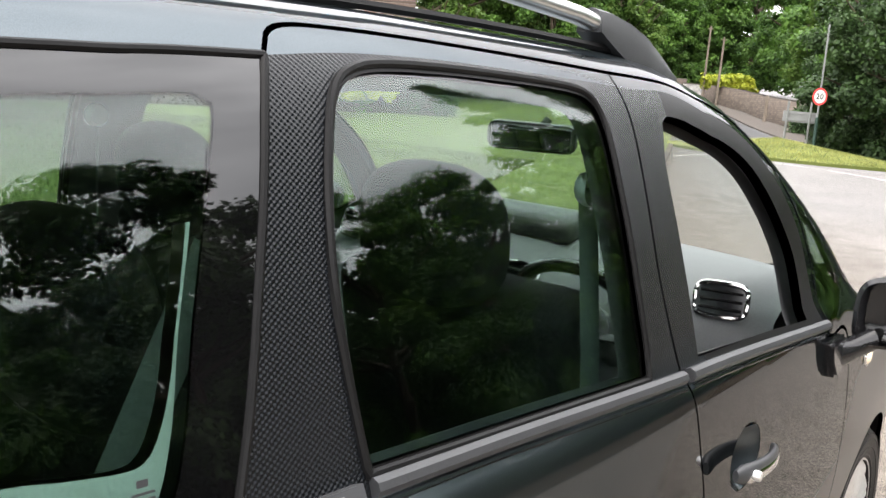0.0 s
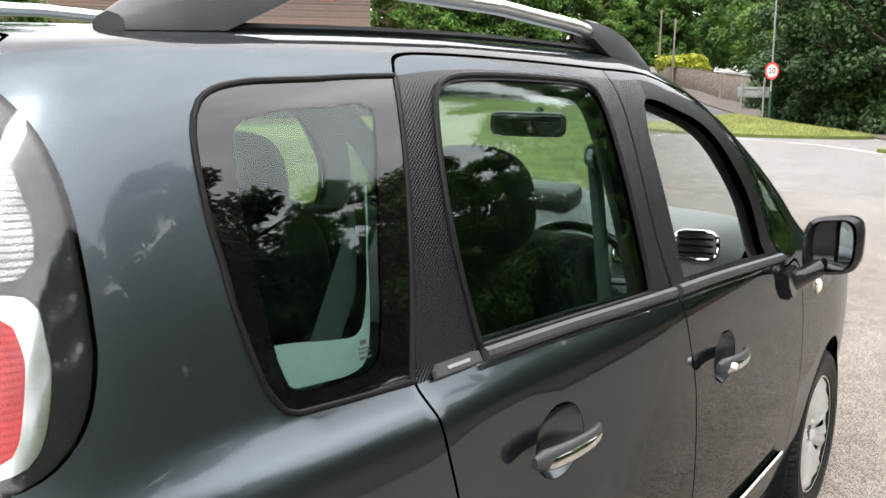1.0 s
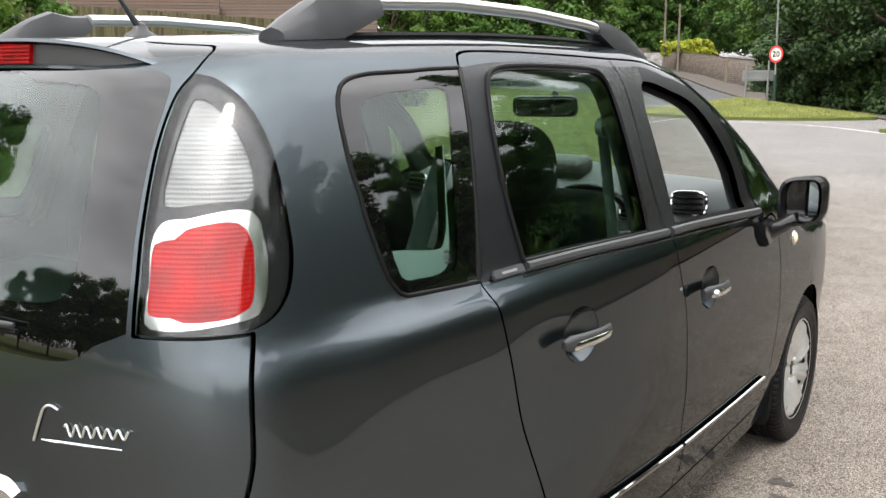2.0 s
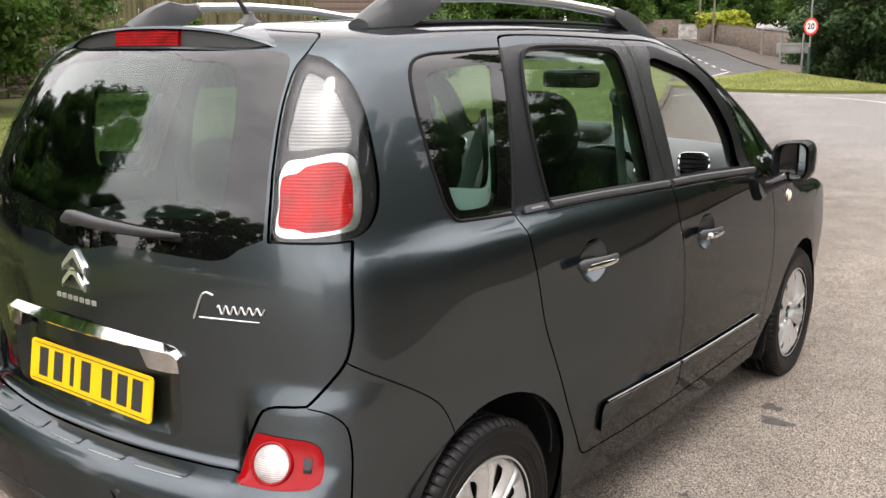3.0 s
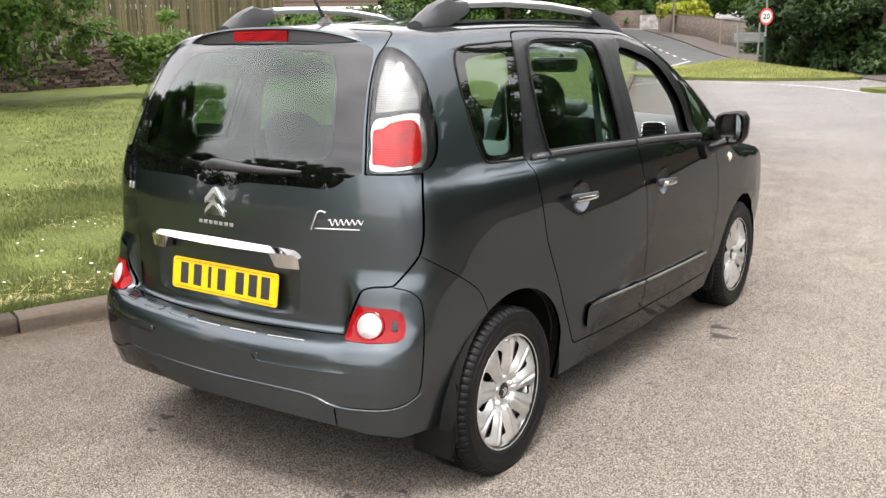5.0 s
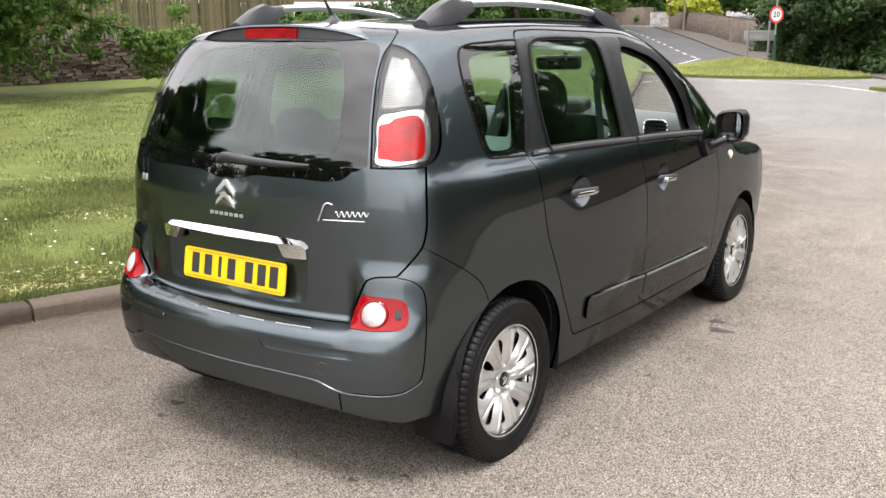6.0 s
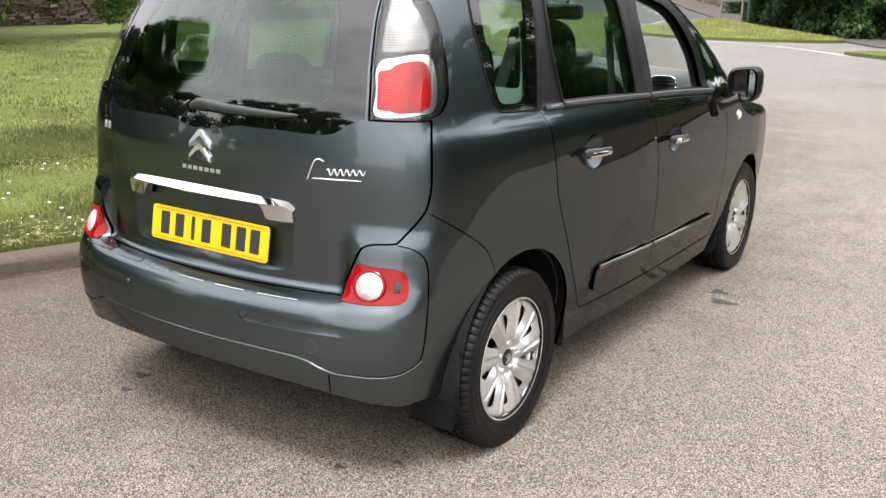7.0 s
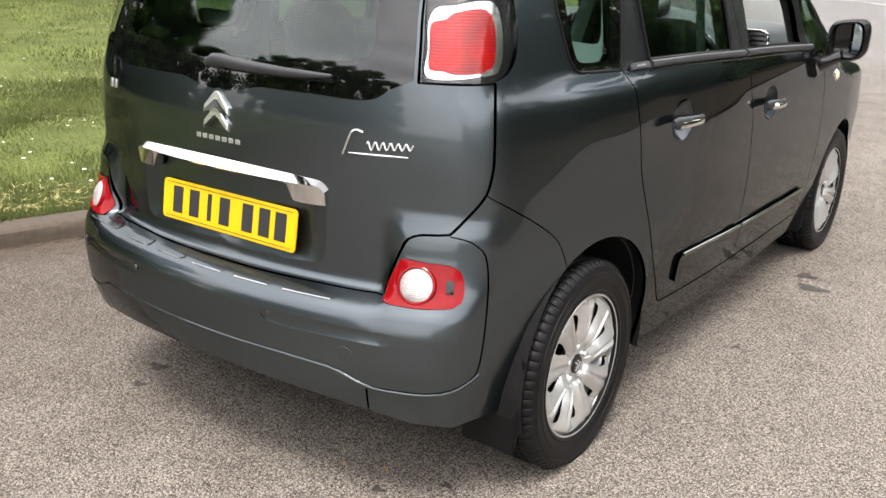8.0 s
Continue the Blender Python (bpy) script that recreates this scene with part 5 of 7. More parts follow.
def house(label, place, wide, deep, eaves, ridge, seed, windows):
    """A house with brick walls, tiled roof laid in courses, framed windows."""
    thing = tagged(new("house"), label, "house")
    bm = bmesh.new()
    w, d = wide / 2, deep / 2
    vs = [bm.verts.new(p) for p in [(-w, -d, 0), (w, -d, 0), (w, d, 0), (-w, d, 0), (-w, -d, eaves), (w, -d, eaves), (w, d, eaves), (-w, d, eaves), (-w, 0, ridge - 0.15), (w, 0, ridge - 0.15)]]
    for f in ((0, 1, 5, 4), (2, 3, 7, 6), (0, 4, 8, 7, 3), (1, 2, 6, 9, 5)):
        bm.faces.new([vs[i] for i in f])
    part("wall", bm, HOUSE_BRICK, thing, smooth=False)
    over = 0.35
    run, rise = d + over, ridge - eaves
    n = 16
    slope = math.hypot(d, rise)
    pitch = math.degrees(math.atan2(rise, d))
    for side in (-1, 1):
        roof_part = new("roof")
        roof_part.parent = thing
        bm = bmesh.new()
        box(bm, (wide + 0.5, slope + 0.4, 0.08), pose(0, side * (d / 2 + 0.12), (eaves + ridge) / 2 - 0.12, -side * pitch, 0, 0))
        part("roof_deck", bm, TRIM_DARK_WOOD, roof_part)
        bm = bmesh.new()
        prism(bm, [(-(wide / 2 + 0.25), 0), (wide / 2 + 0.25, 0), (wide / 2 + 0.25, slope / n * 1.25), (-(wide / 2 + 0.25), slope / n * 1.25)], 0.035)
        bmesh.ops.rotate(bm, cent=(0, 0, 0), matrix=Matrix.Rotation(radians(-2.5), 3, "X"), verts=bm.verts)
        proto = part("tile_course", bm, TILE, roof_part, smooth=False)
        for i in range(n):
            t = i / n
            yy = side * (d + over) * (1 - t)
            zz = eaves - over * rise / d + (rise + over * rise / d) * t
            m = pose(0, yy, zz, pitch, 0, 0) if side < 0 else pose(0, yy, zz, pitch, 0, 180) @ pose(0, 0, 0)
            if side > 0:
                m = pose(0, 0, 0, 0, 0, 180) @ pose(0, -yy, zz, pitch, 0, 0)
            if i == 0:
                proto.matrix_basis = m
            else:
                k = new("tile_course", proto.data)
                k.parent, k.matrix_basis = roof_part, m
        bm = bmesh.new()
        box(bm, (wide + 0.5, 0.06, 0.2), pose(0, side * (d + over + 0.02), eaves - over * rise / d - 0.08))
        part("gutter_board", bm, WHITE_PAINT, roof_part)
    for x, z, ww, hh in windows:
        win = new("window")
        win.parent = thing
        for nm, size, off in (("frame", (ww + 0.14, 0.1, 0.08), (0, hh / 2 + 0.03)), ("frame", (ww + 0.14, 0.1, 0.08), (0, -hh / 2 - 0.03)), ("frame", (0.08, 0.1, hh), (-ww / 2 - 0.03, 0)), ("frame", (0.08, 0.1, hh), (ww / 2 + 0.03, 0)), ("frame", (0.06, 0.09, hh), (0, 0))):
            bm = bmesh.new()
            box(bm, size, pose(x + off[0], -d - 0.03, z + off[1]), bevel=0.01, seg=1)
            part(nm, bm, WHITE_PAINT, win)
        bm = bmesh.new()
        box(bm, (ww, 0.03, hh), pose(x, -d - 0.02, z))
        part("pane", bm, BLACK_GLOSS, win)
    bm = bmesh.new()
    box(bm, (0.7, 0.7, 1.6), pose(w * 0.5, 0, ridge + 0.4), bevel=0.02, seg=1)
    part("chimney", bm, HOUSE_BRICK, thing)
    thing.matrix_basis = place
    return thing


def brick_wall_material(name, a, b, c, sx):
    m = shader(name, a, 0.9, spec=0.2)
    nodes, links = m.node_tree.nodes, m.node_tree.links
    co = nodes.new("ShaderNodeTexCoord")
    mp = nodes.new("ShaderNodeMapping")
    mp.inputs["Rotation"].default_value = (radians(90), 0, 0)
    br = nodes.new("ShaderNodeTexBrick")
    br.inputs["Color1"].default_value, br.inputs["Color2"].default_value, br.inputs["Mortar"].default_value = (*a, 1), (*b, 1), (*c, 1)
    br.inputs["Scale"].default_value = sx
    br.inputs["Mortar Size"].default_value = 0.02
    links.new(co.outputs["Object"], mp.inputs["Vector"])
    links.new(mp.outputs["Vector"], br.inputs["Vector"])
    links.new(br.outputs["Color"], nodes["Principled BSDF"].inputs["Base Color"])
    return m


GATE_WHITE = shader("flaking_whitewash", (0.34, 0.33, 0.32), 0.8, grain=0.3, scale=5, stains=0.4, stain_scale=1.6)
HOUSE_BRICK = brick_wall_material("house_brick", (0.40, 0.13, 0.07), (0.33, 0.10, 0.055), (0.42, 0.36, 0.30), 2.2)
FAR_STONE = brick_wall_material("far_rubble_stone", (0.16, 0.128, 0.105), (0.10, 0.080, 0.066), (0.07, 0.058, 0.050), 1.6)
TRIM_DARK_WOOD = shader("roof_deck_wood", (0.06, 0.045, 0.035), 0.9, grain=0.2)
hx, hy, _ = ray_place(-53.5, 56)
house("red brick house with a brown tiled roof beyond the fence", pose(hx, hy, 0.8, 0, 0, 48), 10.5, 7.0, 3.0, 5.6, 1, [(-3.0, 1.9, 1.6, 1.2), (0.4, 1.9, 1.6, 1.2), (3.4, 1.9, 1.4, 1.2)])
hx, hy, _ = ray_place(-43.6, 58)
house("red brick house with white window frames behind trees", pose(hx, hy, 0.2, 0, 0, 40), 9.0, 7.0, 3.5, 6.4, 2, [(-2.8, 2.6, 1.5, 1.2), (0.2, 2.6, 1.5, 1.2), (3.0, 2.6, 1.2, 1.2), (3.0, 0.9, 1.2, 1.1)])


def far_wall(points, height, label):
    thing_v, thing_f = [], []
    top = []
    for i, (az, d) in enumerate(points):
        x, y, z = ray_place(az, d)
        x2, y2, _ = ray_place(az, d + 0.45)
        thing_v += [(x, y, z - 0.3), (x, y, z + height), (x2, y2, z + height), (x2, y2, z - 0.3)]
        top.append((x, y, x2, y2, z + height))
    n = len(points)
    f = []
    for i in range(n - 1):
        for k in range(3):
            f.append((4 * i + k, 4 * i + k + 1, 4 * i + k + 5, 4 * i + k + 4))
    f += [(0, 1, 2, 3), (4 * n - 4, 4 * n - 3, 4 * n - 2, 4 * n - 1)]
    ob = tagged(raw("roadside_wall", thing_v, f, FAR_STONE), label, "wall", kind="structure")
    bm = bmesh.new()
    for (x, y, x2, y2, z), (u, v, u2, v2, w) in zip(top, top[1:]):
        vs = [bm.verts.new(p) for p in ((x, y, z - 0.02), (u, v, w - 0.02), (u2, v2, w - 0.02), (x2, y2, z - 0.02), (x, y, z + 0.10), (u, v, w + 0.10), (u2, v2, w + 0.10), (x2, y2, z + 0.10))]
        for q in ((0, 1, 5, 4), (2, 3, 7, 6), (4, 5, 6, 7), (0, 3, 7, 4), (1, 2, 6, 5)):
            bm.faces.new([vs[i] for i in q])
    part("coping", bm, COPE, ob, smooth=False)
    return ob


far_wall([(-13.6, 60), (-14.6, 62), (-16.0, 66), (-17.5, 72), (-18.8, 80), (-19.8, 90), (-21.2, 99), (-22.1, 104)], 1.8, "grey rubble stone wall along the climbing road, with ivy")
far_wall([(-23.0, 112), (-24.0, 114), (-25.2, 116), (-27.0, 118), (-29.5, 116)], 2.0, "stone wall across the top of the climbing road")
x, y, z = ray_place(-22.5, 108)
bm = bmesh.new()
box(bm, (2.6, 0.3, 1.7), pose(0, 0, 0.8), bevel=0.03, seg=1)
gate = tagged(part("garden_gate", bm, GATE_WHITE), "whitewashed panel gate in the roadside wall", "gate")
gate.matrix_basis = pose(x, y, z, 0, 0, 24)
bm = bmesh.new()
box(bm, (2.7, 0.36, 0.1), pose(0, 0, 1.68), bevel=0.02, seg=1)
part("gate_capping", bm, COPE, gate)
hill_kerb = []
for az, d in [(-17.0, 54), (-18.2, 60), (-19.4, 68), (-20.6, 80), (-21.9, 94), (-23.0, 108)]:
    hill_kerb.append(ray_place(az, d)[:2])
hill_back = [ray_place(az, d)[:2] for az, d in [(-22.3, 108), (-21.2, 98), (-19.9, 88), (-18.8, 78), (-17.6, 71), (-16.1, 65), (-14.7, 61), (-14.0, 56)]]
tagged(land("pavement", hill_kerb + hill_back, PAVING, 0.1, 2.0, "pavement climbing beside the stone wall", skirt=0.15), category="pavement")
for i in range(13):
    t0 = i / 13
    d0, d1 = 57 + 50 * t0, 57 + 50 * (t0 + 0.035)
    a0 = -20.4 - 4.6 * t0 ** 0.8
    a1 = -20.4 - 4.6 * (t0 + 0.035) ** 0.8
    p0, p1 = ray_place(a0, d0), ray_place(a1, d1)
    painted_line([p0[:2], p1[:2]], 0.16, "white dash of the line on the climbing road")
painted_line([ray_place(-20.2, 56)[:2], ray_place(-21.4, 50)[:2]], 0.18, "white give-way line at the junction mouth")


HILL_TAR = shader("dark_new_tarmac", (0.062, 0.062, 0.064), 0.85, spec=0.3, grain=0.25, scale=30, stains=0.2, stain_scale=0.6, bump=0.003)
hill_road = [ray_place(az, d)[:2] for az, d in [(-12.2, 44.5), (-15.0, 46.5), (-17.0, 53.5), (-18.2, 59.5), (-19.4, 67.5), (-20.6, 79.5), (-21.9, 93.5), (-23.0, 107.5), (-24.5, 112), (-30, 110), (-29, 90), (-28, 75), (-27, 60), (-26, 50), (-24, 43), (-21.4, 38.5), (-20.2, 42.5), (-18.5, 45.2), (-16.5, 44.8), (-14, 42.5)]]
tagged(land("road", hill_road, HILL_TAR, 0.012, 1.5, "darker tarmac of the side road climbing the hill", skirt=0.02), category="road")


# ---- signs and poles ----
def speed_sign(place):
    thing = tagged(new("speed_sign"), "round red-rimmed 20 speed limit sign on a tall green post", "road sign")
    bm = bmesh.new()
    tube(bm, [(0, 0, -0.3), (0, 0, 1.15)], 0.075, 16)
    part("post_base", bm, POST_GREEN, thing)
    bm = bmesh.new()
    tube(bm, [(0, 0, 1.1), (0, 0, 4.6)], 0.045, 14)
    part("post", bm, GALV, thing)
    for nm, r, y, mt, lab in (("sign_rim", 0.325, -0.065, SIGN_RED, "red rim"), ("sign_face", 0.245, -0.078, SIGN_WHITE, "white face")):
        bm = bmesh.new()
        lathe(bm, [(0, 0.0), (r - 0.006, 0.0), (r, 0.004), (r, 0.012), (0, 0.012)], 48, pose(0, y, 1.93, 90, 0, 0))
        part(nm, bm, mt, thing, lab)
    for ch, dx in (("2", -0.085), ("0", 0.085)):
        cu = bpy.data.curves.new("digit", "FONT")
        cu.body, cu.size, cu.align_x, cu.align_y, cu.extrude, cu.offset = ch, 0.30, "CENTER", "CENTER", 0.002, 0.008
        tmp = bpy.data.objects.new("digit", cu)
        scene.collection.objects.link(tmp)
        me = bpy.data.meshes.new_from_object(tmp.evaluated_get(bpy.context.evaluated_depsgraph_get()))
        bpy.data.objects.remove(tmp)
        me.materials.clear()
        me.materials.append(SIGN_BLACK)
        dg = new("digit", me)
        dg.parent = thing
        dg.matrix_basis = pose(dx, -0.096, 1.93, 90, 0, 0)
    for z in (1.80, 2.06):
        bm = bmesh.new()
        box(bm, (0.14, 0.14, 0.03), pose(0, -0.01, z), bevel=0.005, seg=1)
        part("bracket", bm, GALV, thing)
    thing.matrix_basis = place
    return thing


sx, sy, sz = ray_place(-16.05, 40.5)
speed_sign(pose(sx, sy, 0.36, 0, -0.8, 14) @ Matrix.Diagonal((0.8, 0.8, 1.0, 1)))


def back_sign(place):
    thing = tagged(new("direction_sign"), "grey back of a road sign on two galvanised posts", "road sign")
    for dx in (-0.42, 0.42):
        bm = bmesh.new()
        tube(bm, [(dx, 0, -0.3), (dx, 0, 1.85)], 0.042, 12)
        part("post", bm, GALV, thing)
    bm = bmesh.new()
    box(bm, (1.25, 0.02, 0.42), pose(0.05, 0.07, 1.25), bevel=0.006, seg=1)
    part("sign_plate", bm, GALV, thing)
    for z in (1.12, 1.38):
        bm = bmesh.new()
        box(bm, (1.15, 0.03, 0.035), pose(0.05, 0.055, z), bevel=0.004, seg=1)
        part("stiffener", bm, GALV, thing)
    thing.matrix_basis = place
    return thing


sx, sy, sz = ray_place(-17.0, 41.5)
back_sign(pose(sx, sy, 0.22, 0, 0, 20))
for az, d, h in ((-22.05, 97, 7.5), (-21.25, 95, 6.5), (-18.55, 74, 2.0)):
    x, y, z = ray_place(az, d)
    bm = bmesh.new()
    tube(bm, [(0, 0, -0.4), (0, 0, h * 0.5), (0, 0, h)], [0.13, 0.11, 0.09], 10)
    pole = tagged(part("utility_pole", bm, WOOD_POLE), "slender grey wooden utility pole by the climbing road", "pole")
    pole.matrix_basis = pose(x, y, z)
    bm = bmesh.new()
    box(bm, (0.5, 0.08, 0.08), pose(0, 0, h - 0.25), bevel=0.01, seg=1)
    part("cross_arm", bm, WOOD_POLE, pole)

# ---- the car's materials ----
def weave_material():
    """Black trim film with a fine woven relief."""
    m = shader("woven_black_film", (0.004, 0.0048, 0.006), 0.22, spec=0.24)
    nodes, links = m.node_tree.nodes, m.node_tree.links
    b = nodes["Principled BSDF"]
    co = nodes.new("ShaderNodeTexCoord")
    sep = nodes.new("ShaderNodeSeparateXYZ")
    links.new(co.outputs["Object"], sep.inputs[0])
    waves = []
    for axis, period in (("Y", 0.0076), ("Z", 0.0060)):
        k = nodes.new("ShaderNodeMath")
        k.operation = "MULTIPLY"
        k.inputs[1].default_value = math.tau / period
        links.new(sep.outputs[axis], k.inputs[0])
        w = nodes.new("ShaderNodeMath")
        w.operation = "SINE"
        links.new(k.outputs[0], w.inputs[0])
        waves.append(w)
    mul = nodes.new("ShaderNodeMath")
    mul.operation = "MULTIPLY"
    links.new(waves[0].outputs[0], mul.inputs[0])
    links.new(waves[1].outputs[0], mul.inputs[1])
    bp = nodes.new("ShaderNodeBump")
    bp.inputs["Distance"].default_value, bp.inputs["Strength"].default_value = 0.00042, 1.0
    links.new(mul.outputs[0], bp.inputs["Height"])
    links.new(bp.outputs["Normal"], b.inputs["Normal"])
    return m


WEAVE = weave_material()
DEEP_RED = shader("deep_red_lamp_plastic", (0.19, 0.002, 0.004), 0.12, spec=0.25, grain=0.1, scale=50)
def optic_material(name, color, metal, depth, ribs, blotch=0.16):
    """A lamp optic: a ribbed reflector behind plastic."""
    m = shader(name, color, 0.26, metal, spec=0.15, grain=0.22, scale=26, stains=blotch, stain_scale=14)
    nodes, links = m.node_tree.nodes, m.node_tree.links
    co = nodes.new("ShaderNodeTexCoord")
    wv = nodes.new("ShaderNodeTexWave")
    wv.bands_direction = "Z"
    wv.inputs["Scale"].default_value = ribs
    wv.inputs["Distortion"].default_value = 2.5
    wv.inputs["Detail Scale"].default_value = 9.0
    links.new(co.outputs["Object"], wv.inputs["Vector"])
    bp = nodes.new("ShaderNodeBump")
    bp.inputs["Distance"].default_value, bp.inputs["Strength"].default_value = depth, 0.8
    links.new(wv.outputs["Fac"], bp.inputs["Height"])
    links.new(bp.outputs["Normal"], nodes["Principled BSDF"].inputs["Normal"])
    return m


OPTIC = optic_material("ribbed_lamp_optic", (0.22, 0.225, 0.225), 0.60, 0.0018, 44.0, 0.45)
ROUND_OPTIC = optic_material("clear_round_lamp_optic", (0.46, 0.44, 0.435), 0.35, 0.0016, 70.0, 0.35)
RED_OPTIC = optic_material("ribbed_red_lamp_optic", (0.21, 0.002, 0.003), 0.40, 0.0007, 46.0, 0.55)
CLEAR_COVER = glass("clear_lamp_cover", (0.95, 0.96, 0.96))
LAMP_SURROUND = shader("silvered_lamp_surround", (0.80, 0.80, 0.80), 0.16, 1.0, grain=0.05, scale=40)
LAMP_BLACK = shader("black_lamp_housing", (0.010, 0.010, 0.011), 0.12, grain=0.1)
YELLOW = shader("yellow_plate", (0.62, 0.40, 0.004), 0.35, grain=0.03, scale=80, stains=0.03)
SILVER = shader("silver_wheel_lacquer", (0.64, 0.645, 0.64), 0.32, 0.80, coat=0.6, grain=0.05, scale=80, stains=0.08, stain_scale=9)
ALU = shader("satin_aluminium", (0.70, 0.71, 0.71), 0.28, 0.9, grain=0.03, scale=120)
GREY_PLASTIC = shader("dark_grey_foot_plastic", (0.022, 0.023, 0.025), 0.45, grain=0.1, scale=300, stains=0.1, stain_scale=12, bump=0.0002)
TYRE = shader("tyre_rubber", (0.0060, 0.0060, 0.0063), 0.46, spec=0.14, grain=0.2, scale=120, stains=0.25, stain_scale=8, bump=0.0005)
AMBER_CLEAR = shader("repeater_lens", (0.75, 0.62, 0.45), 0.1, spec=0.6, grain=0.05)
MIRROR = shader("mirror_glass", (0.86, 0.87, 0.87), 0.01, 1.0)
SEAT = shader("dark_seat_fabric", (0.012, 0.012, 0.0135), 0.9, spec=0.2, grain=0.3, scale=250, bump=0.0006)
DASH = shader("soft_grey_dashboard", (0.075, 0.080, 0.083), 0.6, grain=0.08, scale=260, stains=0.05, bump=0.0004)
LINER = shader("pale_headlining", (0.40, 0.41, 0.40), 0.9, spec=0.1, grain=0.05, scale=200)
BELT = shader("grey_green_belt_webbing", (0.055, 0.072, 0.066), 0.8, grain=0.15, scale=300)


def on(s, v, lift=0.0, side=1):
    """A point on the car's skin and its normal."""
    p = surf(s, v)
    n = normals(surf, np.float64(s), np.float64(v))
    if n @ (p - np.array((0, 1.2, 0.9))) < 0:
        n = -n
    q = p + n * lift
    return Vector((q[0] * side, q[1], q[2])), Vector((n[0] * side, n[1], n[2]))


def seat_on(s, v, lift=0.0, side=1):
    """A pose on the skin: z out of it, y upwards along it."""
    p, n = on(s, v, lift, side)
    x = Vector((0, 0, 1)).cross(n).normalized()
    y = n.cross(x)
    m = Matrix((x, y, n)).transposed().to_4x4()
    m.translation = p
    return m


# ---- the car: skin, glass, doors ----
car = tagged(new("car"), "dark grey metallic compact people carrier, parked by the kerb", "car")
unfolded = (SIDE.p[SIDE.tri][:, :, 0].max(1) > INX + 0.006) | (SIDE.p[SIDE.tri][:, :, 1].mean(1) < 1.2)
for side in (1, -1):
    sheet("side_panel", [(SIDE, SIDE.pick("body") & unfolded)], PAINT, car, sides=(side,))
roof_mid = ROOF.uv[ROOF.tri].mean(1)[:, 1]
sheet("roof_panel", [(ROOF, ROOF.pick("body") & (roof_mid < 2.0))], PAINT, car)
sheet("bonnet", [(ROOF, ROOF.pick("body") & (roof_mid > 2.0))], PAINT, car)
sheet("windscreen", [(ROOF, ROOF.pick("windscreen"))], CLEAR, car, back=0.004, joined=INX, push=lambda p: np.zeros(len(p)))
for side in (1, -1):
    sheet("windscreen_edge", [(SIDE, SIDE.pick("windscreen") & unfolded)], CLEAR, car, sides=(side,), back=0.004, joined=INX)
bm = bmesh.new()
rows_v = []
for x in np.linspace(-0.36, 0.36, 19):
    line_v = []
    for a in np.linspace(-0.15, 1.53, 25):
        near, far = 0.0, 1.2
        for _ in range(40):
            r = (near + far) / 2
            if inside(x, 2.97 + r * math.cos(a), 0.56 + r * math.sin(a)) < 1:
                near = r
            else:
                far = r
        line_v.append(bm.verts.new((x, 2.97 + (r + 0.004) * math.cos(a), 0.56 + (r + 0.004) * math.sin(a))))
    rows_v.append(line_v)
for one, two in zip(rows_v, rows_v[1:]):
    for k in range(24):
        bm.faces.new((one[k], two[k], two[k + 1], one[k + 1])).smooth = True
part("nose_panel", bm, PAINT, car)
tailgate = sheet("tailgate", [(SIDE, SIDE.pick("tailgate"))], PAINT, car, sides=(1, -1), flange=0.02)
sheet("plate_well", [(SIDE, SIDE.pick("plate_well"))], PAINT, tailgate, sides=(1, -1), flange=0.0, push=lambda p: -(0.014 * step(p[:, 2], 0.650, 0.676) + 0.007 * step(p[:, 2], 0.70, 0.83)) * (1 - step(np.abs(p[:, 0]), 0.285, 0.355)))
bar_x = np.linspace(-0.362, 0.362, 73)
bm = bmesh.new()
strips = [[], [], []]
for u in bar_x:
    a = abs(u)
    top = 0.872 - 0.011 * (a / 0.36) ** 2 - 0.018 * np.clip((a - 0.325) / 0.037, 0, 1) ** 2.5
    low = 0.846 - 0.042 * float(step(a, 0.248, 0.276))
    edge = min(0.851, top - 0.006)
    out = 0.021 - 0.005 * np.clip((a - 0.335) / 0.027, 0, 1) ** 2
    q0, q1, q2, q3 = (Vector((u, float(surf(SC + a, h)[1]) - d, h)) for h, d in ((top, 0.0), (edge, out), (low, out - 0.004), (low - 0.002, -0.01)))
    for row, (p, q) in zip(strips, ((q0, q1), (q1, q2), (q2, q3))):
        row.append((bm.verts.new(p), bm.verts.new(q)))
for row in strips:
    for (p, q), (r, t) in zip(row, row[1:]):
        bm.faces.new((p, q, t, r))
for k in (0, -1):
    bm.faces.new([bm.verts.new(v.co) for v in (strips[0][k][0], strips[0][k][1], strips[1][k][1], strips[2][k][1])])
part("chrome_bar", bm, CHROME, tailgate)
sheet("rear_window_border", [(SIDE, SIDE.pick("frit"))], BLACK_GLOSS, tailgate, sides=(1, -1), flange=0.004)
sheet("rear_window", [(SIDE, SIDE.pick("rear_glass"))], REAR_TINT, tailgate, sides=(1, -1), back=0.004)
bumper = sheet("rear_bumper", [(SIDE, SIDE.pick("bumper"))], PAINT, car, sides=(1, -1))
for side in (1, -1):
    sheet("sensor_channel", [(SIDE, SIDE.pick("slot"))], PAINT, bumper, sides=(side,), flange=0.0,
          push=lambda p: -0.0065 * (1 - step(np.abs(p[:, 2] - 0.530), 0.009, 0.0175)) * step(p[:, 0], 0.235, 0.262) * (1 - step(p[:, 0], 0.555, 0.585)))

